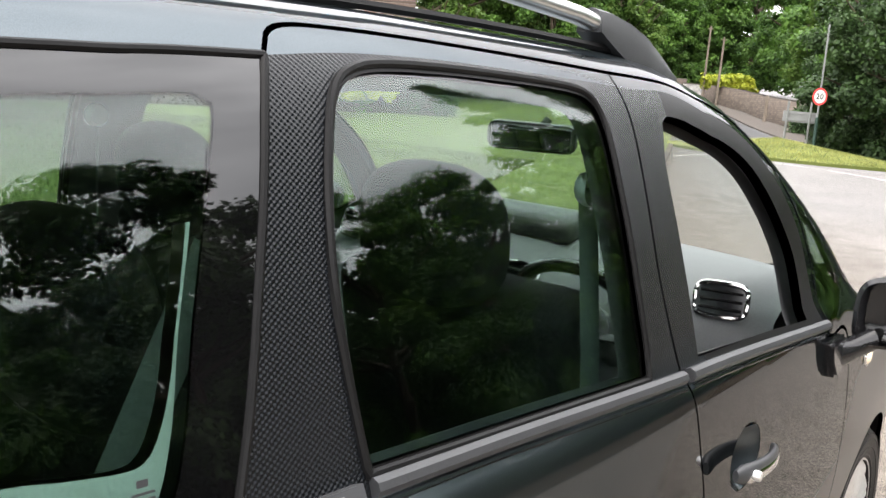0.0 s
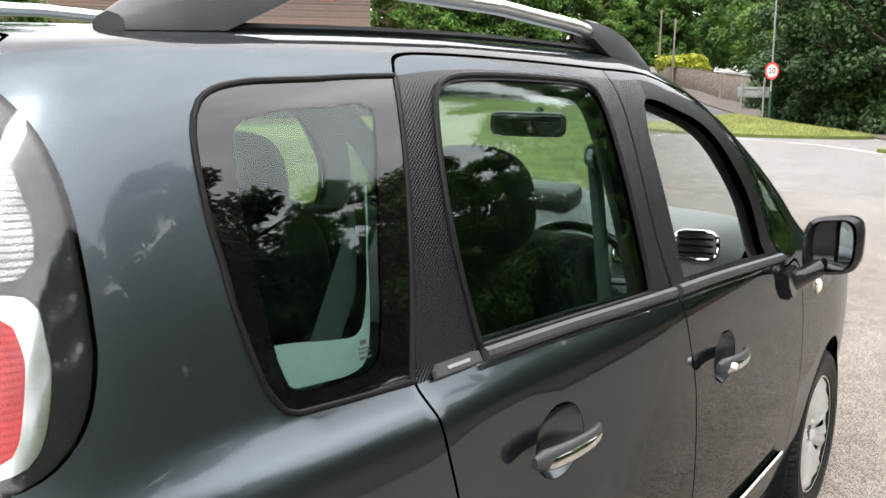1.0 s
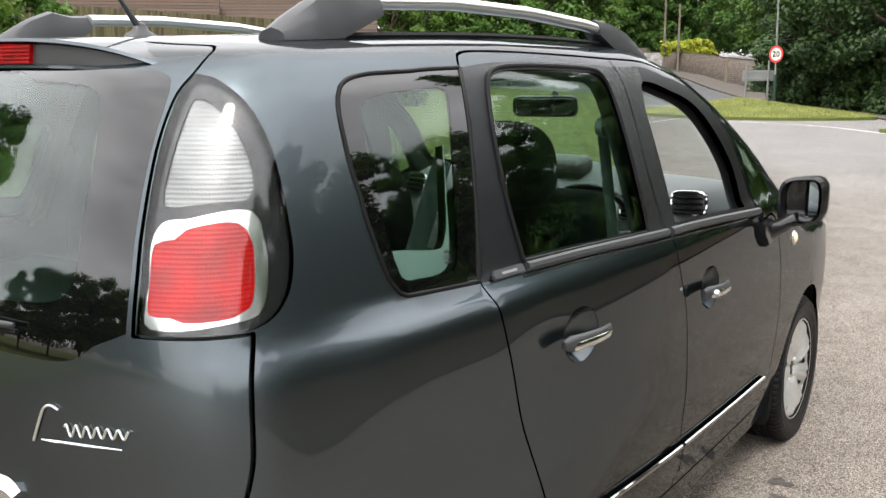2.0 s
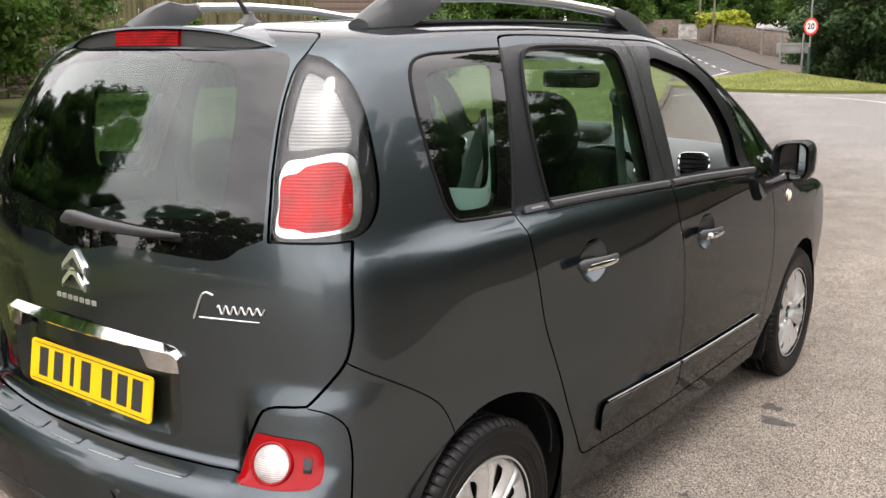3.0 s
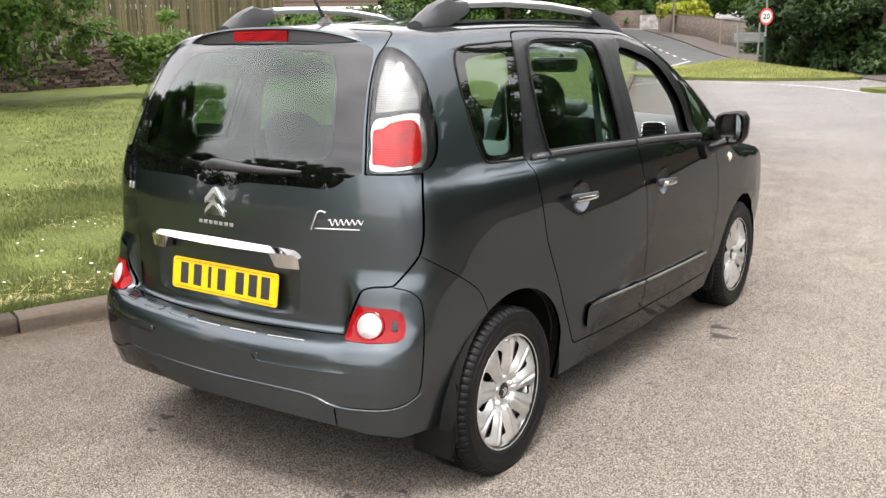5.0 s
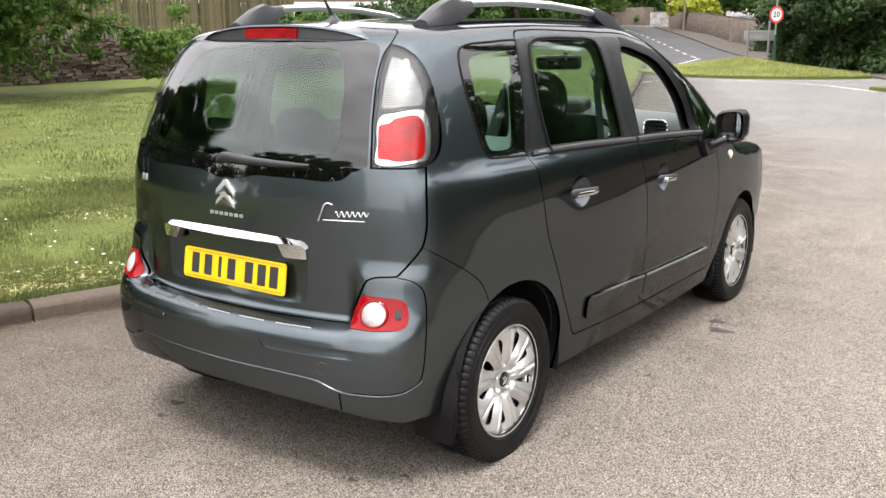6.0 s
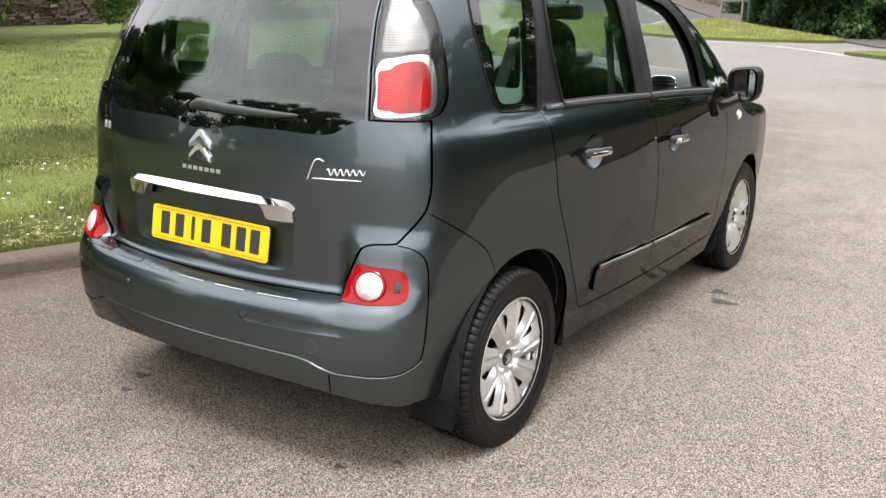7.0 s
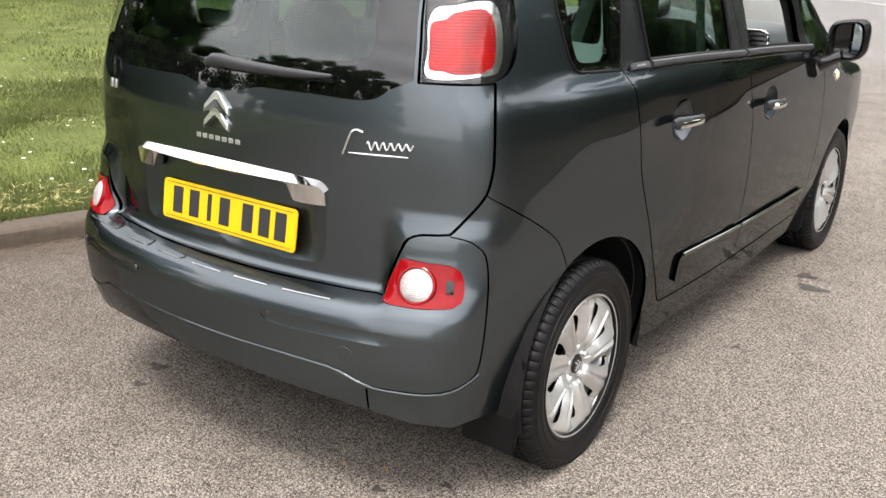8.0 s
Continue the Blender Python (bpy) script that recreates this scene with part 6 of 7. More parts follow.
LAMP_ALL = ("lamp", "lamp_white", "lamp_chrome", "lamp_red")
for side in (1, -1):
    lamp = sheet("tail_lamp", [(SIDE, SIDE.pick(LAMP_ALL))], LAMP_BLACK, car, sides=(side,), lift=-0.03 if side > 0 else -0.045, flange=0.0)
    sheet("lamp_rim", [(SIDE, SIDE.pick("lamp"))], LAMP_BLACK, lamp, sides=(side,), lift=-0.012 if side > 0 else -0.003, flange=0.03)
    sheet("white_reflector", [(SIDE, SIDE.pick("lamp_white"))], OPTIC, lamp, sides=(side,), lift=-0.016 if side > 0 else -0.036, flange=0.0)
    sheet("chrome_surround", [(SIDE, SIDE.pick("lamp_chrome"))], LAMP_SURROUND, lamp, sides=(side,), lift=-0.010 if side > 0 else -0.034, flange=0.018)
    sheet("red_lens", [(SIDE, SIDE.pick("lamp_red"))], RED_OPTIC, lamp, sides=(side,), lift=-0.006 if side > 0 else -0.033, flange=0.02)
    sheet("lamp_cover", [(SIDE, SIDE.pick(LAMP_ALL))], CLEAR_COVER, lamp, sides=(side,), flange=0.003)
    refl = sheet("bumper_lamp", [(SIDE, SIDE.pick("reflector"))], DEEP_RED, bumper, sides=(side,), lift=0.004, flange=0.02)
    seat_m = seat_on(-.419, .650, 0.004, side) @ Matrix.Scale(1.18, 4)
    bm = bmesh.new()
    lathe(bm, [(0, .013), (.012, .0125), (.024, .0105), (.033, .006), (.036, .001), (.036, -.02)], 40, seat_m)
    part("round_lens", bm, ROUND_OPTIC, refl)
    bm = bmesh.new()
    lathe(bm, [(.0345, .004), (.037, .0075), (.0395, .0065), (.0415, .001), (.0415, -.02)], 40, seat_m)
    part("lens_ring", bm, DEEP_RED, refl)
    bm = bmesh.new()
    box(bm, (.019, .032, .006), seat_on(-.368, .652, 0.004, side), bevel=.002)
    part("reflex_patch", bm, LAMP_BLACK, refl)
    rear_door = sheet("rear_door", [(SIDE, SIDE.pick("rear_door"))], PAINT, car, sides=(side,))
    sheet("pillar_trim", [(SIDE, SIDE.pick("rear_frame"))], WEAVE, rear_door, sides=(side,))
    sheet("window_seal", [(SIDE, SIDE.pick("rear_seal"))], RUBBER, rear_door, sides=(side,), lift=0.0, flange=0.010)
    sheet("window", [(SIDE, SIDE.pick("rear_pane"))], TINTED, rear_door, sides=(side,), lift=-0.003, back=0.004)
    sheet("rubbing_strip", [(SIDE, SIDE.pick("strip_r"))], PAINT, rear_door, sides=(side,), lift=0.012, flange=0.016)
    front_door = sheet("front_door", [(SIDE, SIDE.pick("front_door"))], PAINT, car, sides=(side,))
    behind_s = SIDE.uv[SIDE.tri].mean(1)[:, 0] < 1.125
    sheet("window_frame", [(SIDE, SIDE.pick("front_frame") & behind_s)], WEAVE, front_door, sides=(side,), flange=0.035)
    sheet("window_seal", [(SIDE, SIDE.pick("front_frame") & ~behind_s)], RUBBER, front_door, sides=(side,), flange=0.020)
    sheet("rubbing_strip", [(SIDE, SIDE.pick("strip_f"))], PAINT, front_door, sides=(side,), lift=0.012, flange=0.016)
    if side < 0:
        sheet("window", [(SIDE, SIDE.pick("open") & (SIDE.uv[SIDE.tri].mean(1)[:, 1] > 1.0))], CLEAR, front_door, sides=(side,), lift=-0.006, back=0.004)
    sheet("quarter_window_border", [(SIDE, SIDE.pick("quarter_frit"))], BLACK_GLOSS, car, sides=(side,), flange=0.004)
    sheet("quarter_window", [(SIDE, SIDE.pick(("quarter_glass", "quarter_light")))], TINTED, car, sides=(side,), back=0.004)
    sheet("luggage_trim", [(SIDE, SIDE.pick("quarter_light"))], LIGHT_TRIM, car, sides=(side,), lift=-0.02, flange=0.02)
    sheet("quarterlight", [(SIDE, SIDE.pick("quarterlight"))], TINTED, car, sides=(side,), back=0.004)
    solid = SIDE.pick(("body", "rear_door", "rear_frame", "rear_seal", "front_door", "front_frame", "strip_r", "strip_f"), True)
    cen = SIDE.uv[SIDE.tri].mean(1)
    sheet("inner_lining", [(SIDE, solid & (cen[:, 0] < 2.1) & (cen[:, 1] > 0.36))], TRIM, car, sides=(side,), lift=-0.045, flange=0.0)

    # seals and strips along the windows and doors
    def line_tube(name, points, radius, material, parent, lift=0.0, seg=8, squash=(1, 1)):
        bm = bmesh.new()
        tube(bm, [on(a, b, lift, side)[0] for a, b in spline(points, gap=0.03)], radius, seg, squash=squash)
        return part(name, bm, material, parent)

    line_tube("belt_strip", [(.33, 1.103), (.55, 1.099), (.80, 1.090), (1.010, 1.082)], 0.0110, GREY_PLASTIC, rear_door, 0.004)
    line_tube("belt_lip", [(.31, 1.0885), (.55, 1.0845), (.80, 1.0755), (1.010, 1.0675)], 0.0042, PAINT, rear_door, 0.0015)
    line_tube("belt_strip", [(1.034, 1.081), (1.20, 1.076), (1.50, 1.062), (1.775, 1.048)], 0.0120, GREY_PLASTIC, front_door, 0.004)
    line_tube("belt_lip", [(1.034, 1.0655), (1.20, 1.0605), (1.50, 1.0465), (1.775, 1.0325)], 0.0042, PAINT, front_door, 0.0015)
    line_tube("chrome_line", [(.60, .479), (.85, .470), (1.114, .457)], 0.0055, CHROME, rear_door, 0.012)
    line_tube("chrome_line", [(1.136, .456), (1.55, .441), (1.95, .428)], 0.0055, CHROME, front_door, 0.012)
    line_tube("window_bead", [tuple(p) for p in REAR_WINDOW] + [tuple(REAR_WINDOW[0])], 0.0055, RUBBER, rear_door, 0.0005)
    line_tube("quarter_seal", [tuple(p) for p in QUARTER] + [tuple(QUARTER[0])], 0.0045, RUBBER, car, 0.0)
    bm = bmesh.new()
    m = seat_on(.262, 1.101, 0.004, side)
    prism(bm, [(-.055, -.008), (.055, -.008), (.055, .010), (.045, .012), (-.045, .012), (-.055, .004)], 0.006, m, bevel=0.002)
    foot = part("pillar_foot", bm, GREY_PLASTIC, rear_door)
    bm = bmesh.new()
    box(bm, (.052, .0055, .0012), m @ pose(0, .002, .0068), bevel=.0004, seg=1)
    part("badge_bar", bm, GALV, foot)
    # small printed mark on the quarter window: plain bars
    for dx, dy, w, h in ((0, .012, .010, .006), (0, .004, .020, .0022), (0, -.001, .020, .0022), (-.006, -.008, .007, .005), (.005, -.008, .011, .0024)):
        bm = bmesh.new()
        box(bm, (w, h, .0008), seat_on(.083, 1.158, 0.0012, side) @ pose(dx, dy, 0))
        part("printed_mark", bm, SIGN_BLACK, car)

    # handles in their hollows
    for door, (cs, cv), tilt in ((rear_door, (.498, .928), -0.010), (front_door, (1.288, .886), -0.012)):
        bm = bmesh.new()
        rings = []
        for k in range(9):
            r = 1 - k / 8
            ring_v = []
            for j in range(32):
                a = j / 32 * math.tau
                p, n = on(cs + .079 * r * math.cos(a), cv + .063 * r * math.sin(a), -0.042 * (1 - r * r) ** 0.8, side)
                ring_v.append(bm.verts.new(p))
            rings.append(ring_v)
        for a, b in zip(rings, rings[1:]):
            for j in range(32):
                bm.faces.new([a[j], a[(j + 1) % 32], b[(j + 1) % 32], b[j]])
        bmesh.ops.remove_doubles(bm, verts=bm.verts, dist=1e-5)
        part("handle_hollow", bm, PAINT, door)
        bm = bmesh.new()
        path, rad = [], []
        for k in range(13):
            t = k / 12
            s0 = cs - .128 + .222 * t
            lift = 0.006 + 0.034 * math.sin(math.pi * min(1, max(0, 0.10 + 0.86 * t))) ** 0.45
            path.append(on(s0, cv + .008 + tilt * t, lift, side)[0])
            rad.append(0.0185 - 0.006 * t if 0 < k < 12 else 0.010)
        tube(bm, path, rad, 14, squash=(0.62, 1.0))
        handle = part("handle", bm, GREY_PLASTIC, door)
        bm = bmesh.new()
        path, rad = [], []
        for k in range(12):
            t = k / 11
            s0 = cs - .112 + .198 * t
            lift = 0.0125 + 0.034 * math.sin(math.pi * min(1, max(0, 0.14 + 0.80 * t))) ** 0.45
            path.append(on(s0, cv + .002 + tilt * t, lift, side)[0])
            rad.append(0.0125 - 0.0045 * t if 0 < k < 11 else 0.006)
        tube(bm, path, rad, 12, squash=(0.55, 1.0))
        part("chrome_facing", bm, CHROME, handle)
        if door is front_door:
            bm = bmesh.new()
            lathe(bm, [(0, 0.004), (0.008, 0.004), (0.0095, 0.0), (0.0095, -0.01)], 20, seat_on(cs - .088, cv + .004, 0.052, side))
            part("key_lock", bm, ALU, handle)

    # side repeater, door mirror
    bm = bmesh.new()
    lathe(bm, [(0, 0.012), (0.012, 0.011), (0.02, 0.006), (0.024, 0.0), (0.026, -0.004)], 24, seat_on(2.245, .848, 0.001, side))
    rep = part("side_repeater", bm, AMBER_CLEAR, car)
    bm = bmesh.new()
    lathe(bm, [(0.023, 0.004), (0.028, 0.003), (0.029, -0.004)], 24, seat_on(2.245, .848, 0.001, side))
    part("repeater_rim", bm, CHROME, rep)
    mirror = new("door_mirror")
    mirror.parent = car
    bm = bmesh.new()
    lay = [(0.0, .062, .074), (0.012, .074, .084), (0.05, .073, .083), (0.09, .064, .072), (0.125, .044, .05), (0.145, .018, .02)]
    rings = []
    for d, hw, hh in lay:
        r = []
        for j in range(36):
            a = j / 36 * math.tau
            ca, sa = math.cos(a), math.sin(a)
            x = hw * math.copysign(abs(ca) ** 0.55, ca)
            z = hh * math.copysign(abs(sa) ** 0.55, sa)
            z += x * 0.10
            r.append(bm.verts.new((side * (.918 + x + d * 0.05), 1.925 + d + x * 0.30, 1.070 + z)))
        rings.append(r)
    for a, b in zip(rings, rings[1:]):
        for j in range(36):
            bm.faces.new((a[j], a[(j + 1) % 36], b[(j + 1) % 36], b[j]))
    bm.faces.new(rings[-1])
    part("mirror_housing", bm, LAMP_BLACK, mirror)
    bm = bmesh.new()
    face = []
    for j in range(36):
        a = j / 36 * math.tau
        ca, sa = math.cos(a), math.sin(a)
        x = .060 * math.copysign(abs(ca) ** 0.6, ca)
        z = .070 * math.copysign(abs(sa) ** 0.6, sa) + x * 0.10
        face.append(bm.verts.new((side * (.918 + x), 1.946 - x * 0.58, 1.070 + z)))
    bm.faces.new(face)
    part("mirror_glass", bm, MIRROR, mirror, smooth=False)
    bm = bmesh.new()
    tube(bm, [(side * .822, 1.86, .965), (side * .85, 1.90, .975), (side * .885, 1.96, 1.0)], [.042, .03, .028], 12, squash=(0.7, 1.0))
    part("mirror_arm", bm, LAMP_BLACK, mirror)
    bm = bmesh.new()
    prism(bm, [(-.075, .035), (.05, .038), (.075, .02), (.02, -.045), (-.02, -.05), (-.06, -.01)], 0.02, seat_on(1.845, .972, 0.0, side), bevel=0.006)
    part("mirror_base", bm, LAMP_BLACK, mirror)

    # roof rail: two moulded feet and a metal bar
    rail = new("roof_rail")
    rail.parent = car
    bm = bmesh.new()
    tube(bm, [(side * .478, .20, 1.640), (side * .505, .45, 1.650), (side * .525, .75, 1.645), (side * .55, 1.02, 1.625), (side * .562, 1.11, 1.610)], 0.0185, 14, squash=(1.15, 0.8))
    part("rail_bar", bm, ALU, rail)
    for nm, prof in (("rear_foot", [(-.068, .0, .034), (-.03, .022, .036), (.03, .052, .034), (.09, .070, .031), (.15, .077, .029), (.205, .078, .026)]),
                     ("front_foot", [(1.295, .0, .026), (1.25, .020, .027), (1.20, .040, .027), (1.15, .052, .026), (1.10, .060, .025), (1.06, .062, .024)])):
        bm = bmesh.new()
        rings = []
        n_p = len(prof)
        for k, (y, h, w) in enumerate(prof):
            xc = .470 + .09 * max(0.0, y - 0.0) / 1.1 if nm == "rear_foot" else .562 + .03 * (y - 1.1) / 0.2
            base = float(roof(np.float64(min(xc, .35)), np.float64(max(y, .15)))[2]) - 0.02 * ((xc / .5) ** 2 - .49) - 0.008
            base = min(base, 1.58) if nm == "rear_foot" else base
            if y < 0.15:
                base = 1.568 + 0.05 * (y + 0.07)
            top = base + 0.012 + h
            low = base - 0.012 if k < n_p - 2 else top - 0.040 - (0.0 if k == n_p - 1 else 0.02)
            pts = [(-w, low), (-w * 0.92, low + (top - low) * 0.5), (-w * 0.6, top - 0.005), (0, top), (w * 0.6, top - 0.005), (w * 0.92, low + (top - low) * 0.5), (w, low)]
            rings.append([bm.verts.new((side * (xc + a), y, b)) for a, b in pts])
        for a, b in zip(rings, rings[1:]):
            for j in range(7):
                bm.faces.new((a[j], a[(j + 1) % 7], b[(j + 1) % 7], b[j]))
        bm.faces.new(rings[0])
        bm.faces.new(rings[-1])
        bmesh.ops.bevel(bm, geom=[e for e in bm.edges if len(e.link_faces) == 2 and e.calc_face_angle(0) > 0.6], offset=0.004, segments=2, affect="EDGES")
        part(nm, bm, GREY_PLASTIC, rail)
    bm = bmesh.new()
    tube(bm, [(side * (.475 + .105 * t), .02 + 1.22 * t, 1.567 + .018 * math.sin(math.pi * min(1, t * .9))) for t in np.linspace(0, 1, 14)], 0.007, 6)
    part("roof_ditch_strip", bm, RUBBER, rail)

# ---- spoiler with its brake light ----
def spoiler_row(x):
    t = min(1.0, abs(x) / 0.47)
    h = max(0.0, 1 - t ** 2.6)
    bow = 0.09 * (abs(x) / 0.6) ** 2.2
    y0 = -0.336 + bow
    drop = 0.012 * t * t + 0.022 * t ** 6
    y0 += 0.022 * t ** 6
    return [(x, y0 + 0.022, 1.507 - drop), (x, y0 - 0.004, 1.511 - drop), (x, y0 - 0.003, 1.516 - drop), (x, y0 + 0.006, 1.518 - drop),
            (x, y0 + 0.010, 1.518 + 0.036 * h - drop), (x, y0 + 0.002, 1.521 + 0.038 * h - drop), (x, y0 + 0.006, 1.525 + 0.040 * h - drop), (x, y0 + 0.10, 1.541 + 0.029 * h - drop), (x, y0 + 0.20, 1.572 - 0.02 * (x / .5) ** 2 - drop * 0.6)]


xs = np.linspace(-0.47, 0.47, 61)
for nm, cols, mat, span, dy in (("spoiler_lip", (0, 1, 2, 3), PAINT, 0.5, 0.0), ("spoiler_recess", (3, 4), PLASTIC, 0.5, 0.0), ("spoiler", (4, 5, 6, 7, 8), PAINT, 0.5, 0.0), ("brake_light", (3, 4), RED_OPTIC, 0.128, -0.008)):
    bm = bmesh.new()
    rows = []
    for x in xs if span > 0.2 else np.linspace(-span, span, 15):
        r = spoiler_row(float(x))
        rows.append([bm.verts.new((r[c][0], r[c][1] + dy, r[c][2])) for c in cols])
    for a, b in zip(rows, rows[1:]):
        for j in range(len(cols) - 1):
            bm.faces.new((a[j], b[j], b[j + 1], a[j + 1]))
    if nm == "brake_light":
        ext = bmesh.ops.extrude_face_region(bm, geom=list(bm.faces))
        bmesh.ops.translate(bm, vec=(0, 0.012, 0), verts=[g for g in ext["geom"] if isinstance(g, bmesh.types.BMVert)])
    part(nm, bm, mat, tailgate)

# ---- wiper, badges, plate ----
bm = bmesh.new()
tube(bm, [on(SC + x, z, lift)[0] if x >= 0 else Vector((x, -0.575, z)) for x, z, lift in ((-.035, 1.112, .02), (0.0, 1.117, .026), (.03, 1.118, .03), (.12, 1.113, .026), (.24, 1.110, .022), (.30, 1.110, .02), (.36, 1.112, .014))],
     [.010, .016, .017, .014, .011, .009, .004], 12, squash=(0.8, 1.0))
wiper = part("rear_wiper", bm, GREY_PLASTIC, tailgate)
bm = bmesh.new()
tube(bm, [on(SC + x, 1.101, .006)[0] for x in (.04, .15, .25, .36)], 0.005, 6)
part("wiper_blade", bm, RUBBER, wiper)
bm = bmesh.new()
lathe(bm, [(0.012, 0), (0.018, 0.002), (0.018, 0.022), (0.012, 0.028), (0, 0.028)], 20, seat_on(SC + .002, 1.114, -0.002))
part("wiper_pivot", bm, PLASTIC, wiper)


def on_gate(x, z, lift):
    return seat_on(SC + x if x >= 0 else SC - x, z, lift, 1 if x >= 0 else -1)


for z in (1.014, 0.974):
    bm = bmesh.new()
    prism(bm, [(0, .030), (.010, .027), (.046, -.010), (.047, -.029), (.042, -.026), (.010, .008), (0, .012), (-.010, .008), (-.042, -.026), (-.047, -.029), (-.046, -.010), (-.010, .027)], 0.009, on_gate(0.0, z, 0.0), bevel=0.003)
    part("chevron_badge", bm, ALU, tailgate)
for k in range(7):
    bm = bmesh.new()
    box(bm, (0.0165, 0.0125, 0.004), on_gate(-0.075 + 0.025 * k, 0.922, 0.001), bevel=0.0018)
    part("badge_bar", bm, ALU, tailgate)
# a flowing squiggle: a tall slanted stroke, then a run of small waves over an underline
bm = bmesh.new()
tall = [(-.564, .936), (-.557, .962), (-.549, .990), (-.540, .997), (-.528, .992)]
tube(bm, [on(a, b, 0.003)[0] for a, b in spline(tall, gap=0.004)], 0.0024, 6)
part("badge_stroke", bm, ALU, tailgate)
bm = bmesh.new()
tube(bm, [on(-.520 + .082 * t, .962 + .006 * t + (.0095 - .003 * t) * math.sin(t * 38 + .6), 0.003)[0] for t in np.linspace(0, 1, 70)], 0.0022, 6)
part("badge_stroke", bm, ALU, tailgate)
bm = bmesh.new()
tube(bm, [on(a, 0.941 + 0.03 * (a + .55), 0.003)[0] for a in (-.553, -.53, -.49, -.446)], [.0015, .0028, .0028, .0015], 6)
part("badge_underline", bm, CHROME, tailgate)
for ds in (0.0, 0.022):
    bm = bmesh.new()
    box(bm, (0.015, 0.026, 0.006), seat_on(-0.475 + ds, 1.000, 0.001, -1), bevel=0.003)
    part("badge_bar", bm, ALU, tailgate)

PLATE = pose(0.013, -0.575, 0.721, 90, 0, 0) @ pose(0, 0, 0, -9, 0, 0)
bm = bmesh.new()
corner = [(sx * (.26 - .012 + .012 * math.cos(a)), sy * (.0555 - .012 + .012 * math.sin(a))) for sx, sy, a0 in ((1, 1, 0), (-1, 1, 1), (-1, -1, 0), (1, -1, 1)) for a in ([0, .5, 1.0, 1.57] if a0 == 0 else [1.57, 1.0, .5, 0])]
prism(bm, corner, 0.004, PLATE, bevel=0.001)
plate = part("number_plate", bm, YELLOW, tailgate)
for k, x in enumerate((-.196, -.128, -.066, -.006, .083, .146, .205)):
    bm = bmesh.new()
    box(bm, (0.016 if k == 2 else 0.040, 0.074, 0.0016), PLATE @ pose(x, 0.002, 0.0048), bevel=0.0005, seg=1)
    part("plate_bar", bm, SIGN_BLACK, plate)
for y in (-.047, .047):
    bm = bmesh.new()
    box(bm, (0.49, 0.0016, 0.0012), PLATE @ pose(0, y, 0.0045))
    part("plate_border_line", bm, SIGN_BLACK, plate)

# ---- bumper fittings ----
for side in (1, -1):
    bm = bmesh.new()
    lip = [(S_REAR, 0.434), (-0.80, 0.434), (-0.680, 0.434), (-0.600, 0.431), (-0.562, 0.428), (-0.531, 0.421), (-0.502, 0.400), (-0.479, 0.390), (-0.443, 0.388), (-0.387, 0.388), (-0.350, 0.394), (-0.318, 0.418)]
    tube(bm, [on(a, b, -0.0040, side)[0] for a, b in spline(lip, gap=0.015)], 0.0065, 10)
    part("bumper_lip", bm, PAINT, bumper)
for side in (1, -1):
    for s0, v0 in ((-.689, .533), (-.426, .521)):
        bm = bmesh.new()
        lathe(bm, [(0, 0.002), (0.007, 0.002), (0.0085, 0.0), (0.0085, -0.004)], 20, seat_on(s0, v0, -0.004 if side > 0 else 0.001, side))
        part("parking_sensor", bm, PLASTIC, bumper)
bm = bmesh.new()
m = seat_on(-.519, .469, 0.0008)
lathe(bm, [(0.0195, 0.0), (0.0205, 0.0008), (0.0225, 0.0008), (0.0235, 0.0)], 32, m)
part("towing_eye_cap", bm, PLASTIC, bumper)
for x in (-.46, -.30, -.14, .02, .18, .34):
    bm = bmesh.new()
    a = SC + abs(x)
    rows = []
    for k in range(7):
        u = x - .06 + .12 * k / 6
        sd = 1 if u >= 0 else -1
        w = 0.9 if k in (0, 6) else 1.0
        rows.append([bm.verts.new(on(SC + abs(u), z, 0.002, sd)[0]) for z in (0.593 + (0.002 if k in (0, 6) else 0), 0.597, 0.600, 0.603)])
    for p, q in zip(rows, rows[1:]):
        for j in range(3):
            bm.faces.new((p[j], q[j], q[j + 1], p[j + 1]))
    pad = part("step_pad", bm, PAINT, bumper)
    # thin aluminium line added as the highlight on the pad's front edge
    bm = bmesh.new()
    tube(bm, [on(SC + abs(u), 0.5925, 0.001, 1 if u >= 0 else -1)[0] for u in np.linspace(x - .055, x + .055, 7)], 0.0014, 6)
    part("pad_highlight", bm, ALU, pad)

# ---- aerial ----
bm = bmesh.new()
lathe(bm, [(0.0, 0.034), (0.010, 0.030), (0.016, 0.016), (0.030, 0.006), (0.034, 0.0), (0.034, -0.01)], 24, pose(0, 0.005, 1.577) @ Matrix.Diagonal((0.75, 1.25, 1, 1)))
aerial = part("aerial_base", bm, PLASTIC, car)
bm = bmesh.new()
tube(bm, [(0, 0.0, 1.60), (0, -0.045, 1.66), (0, -0.14, 1.79)], [.008, .0045, .003], 8)
part("aerial_rod", bm, PLASTIC, aerial)

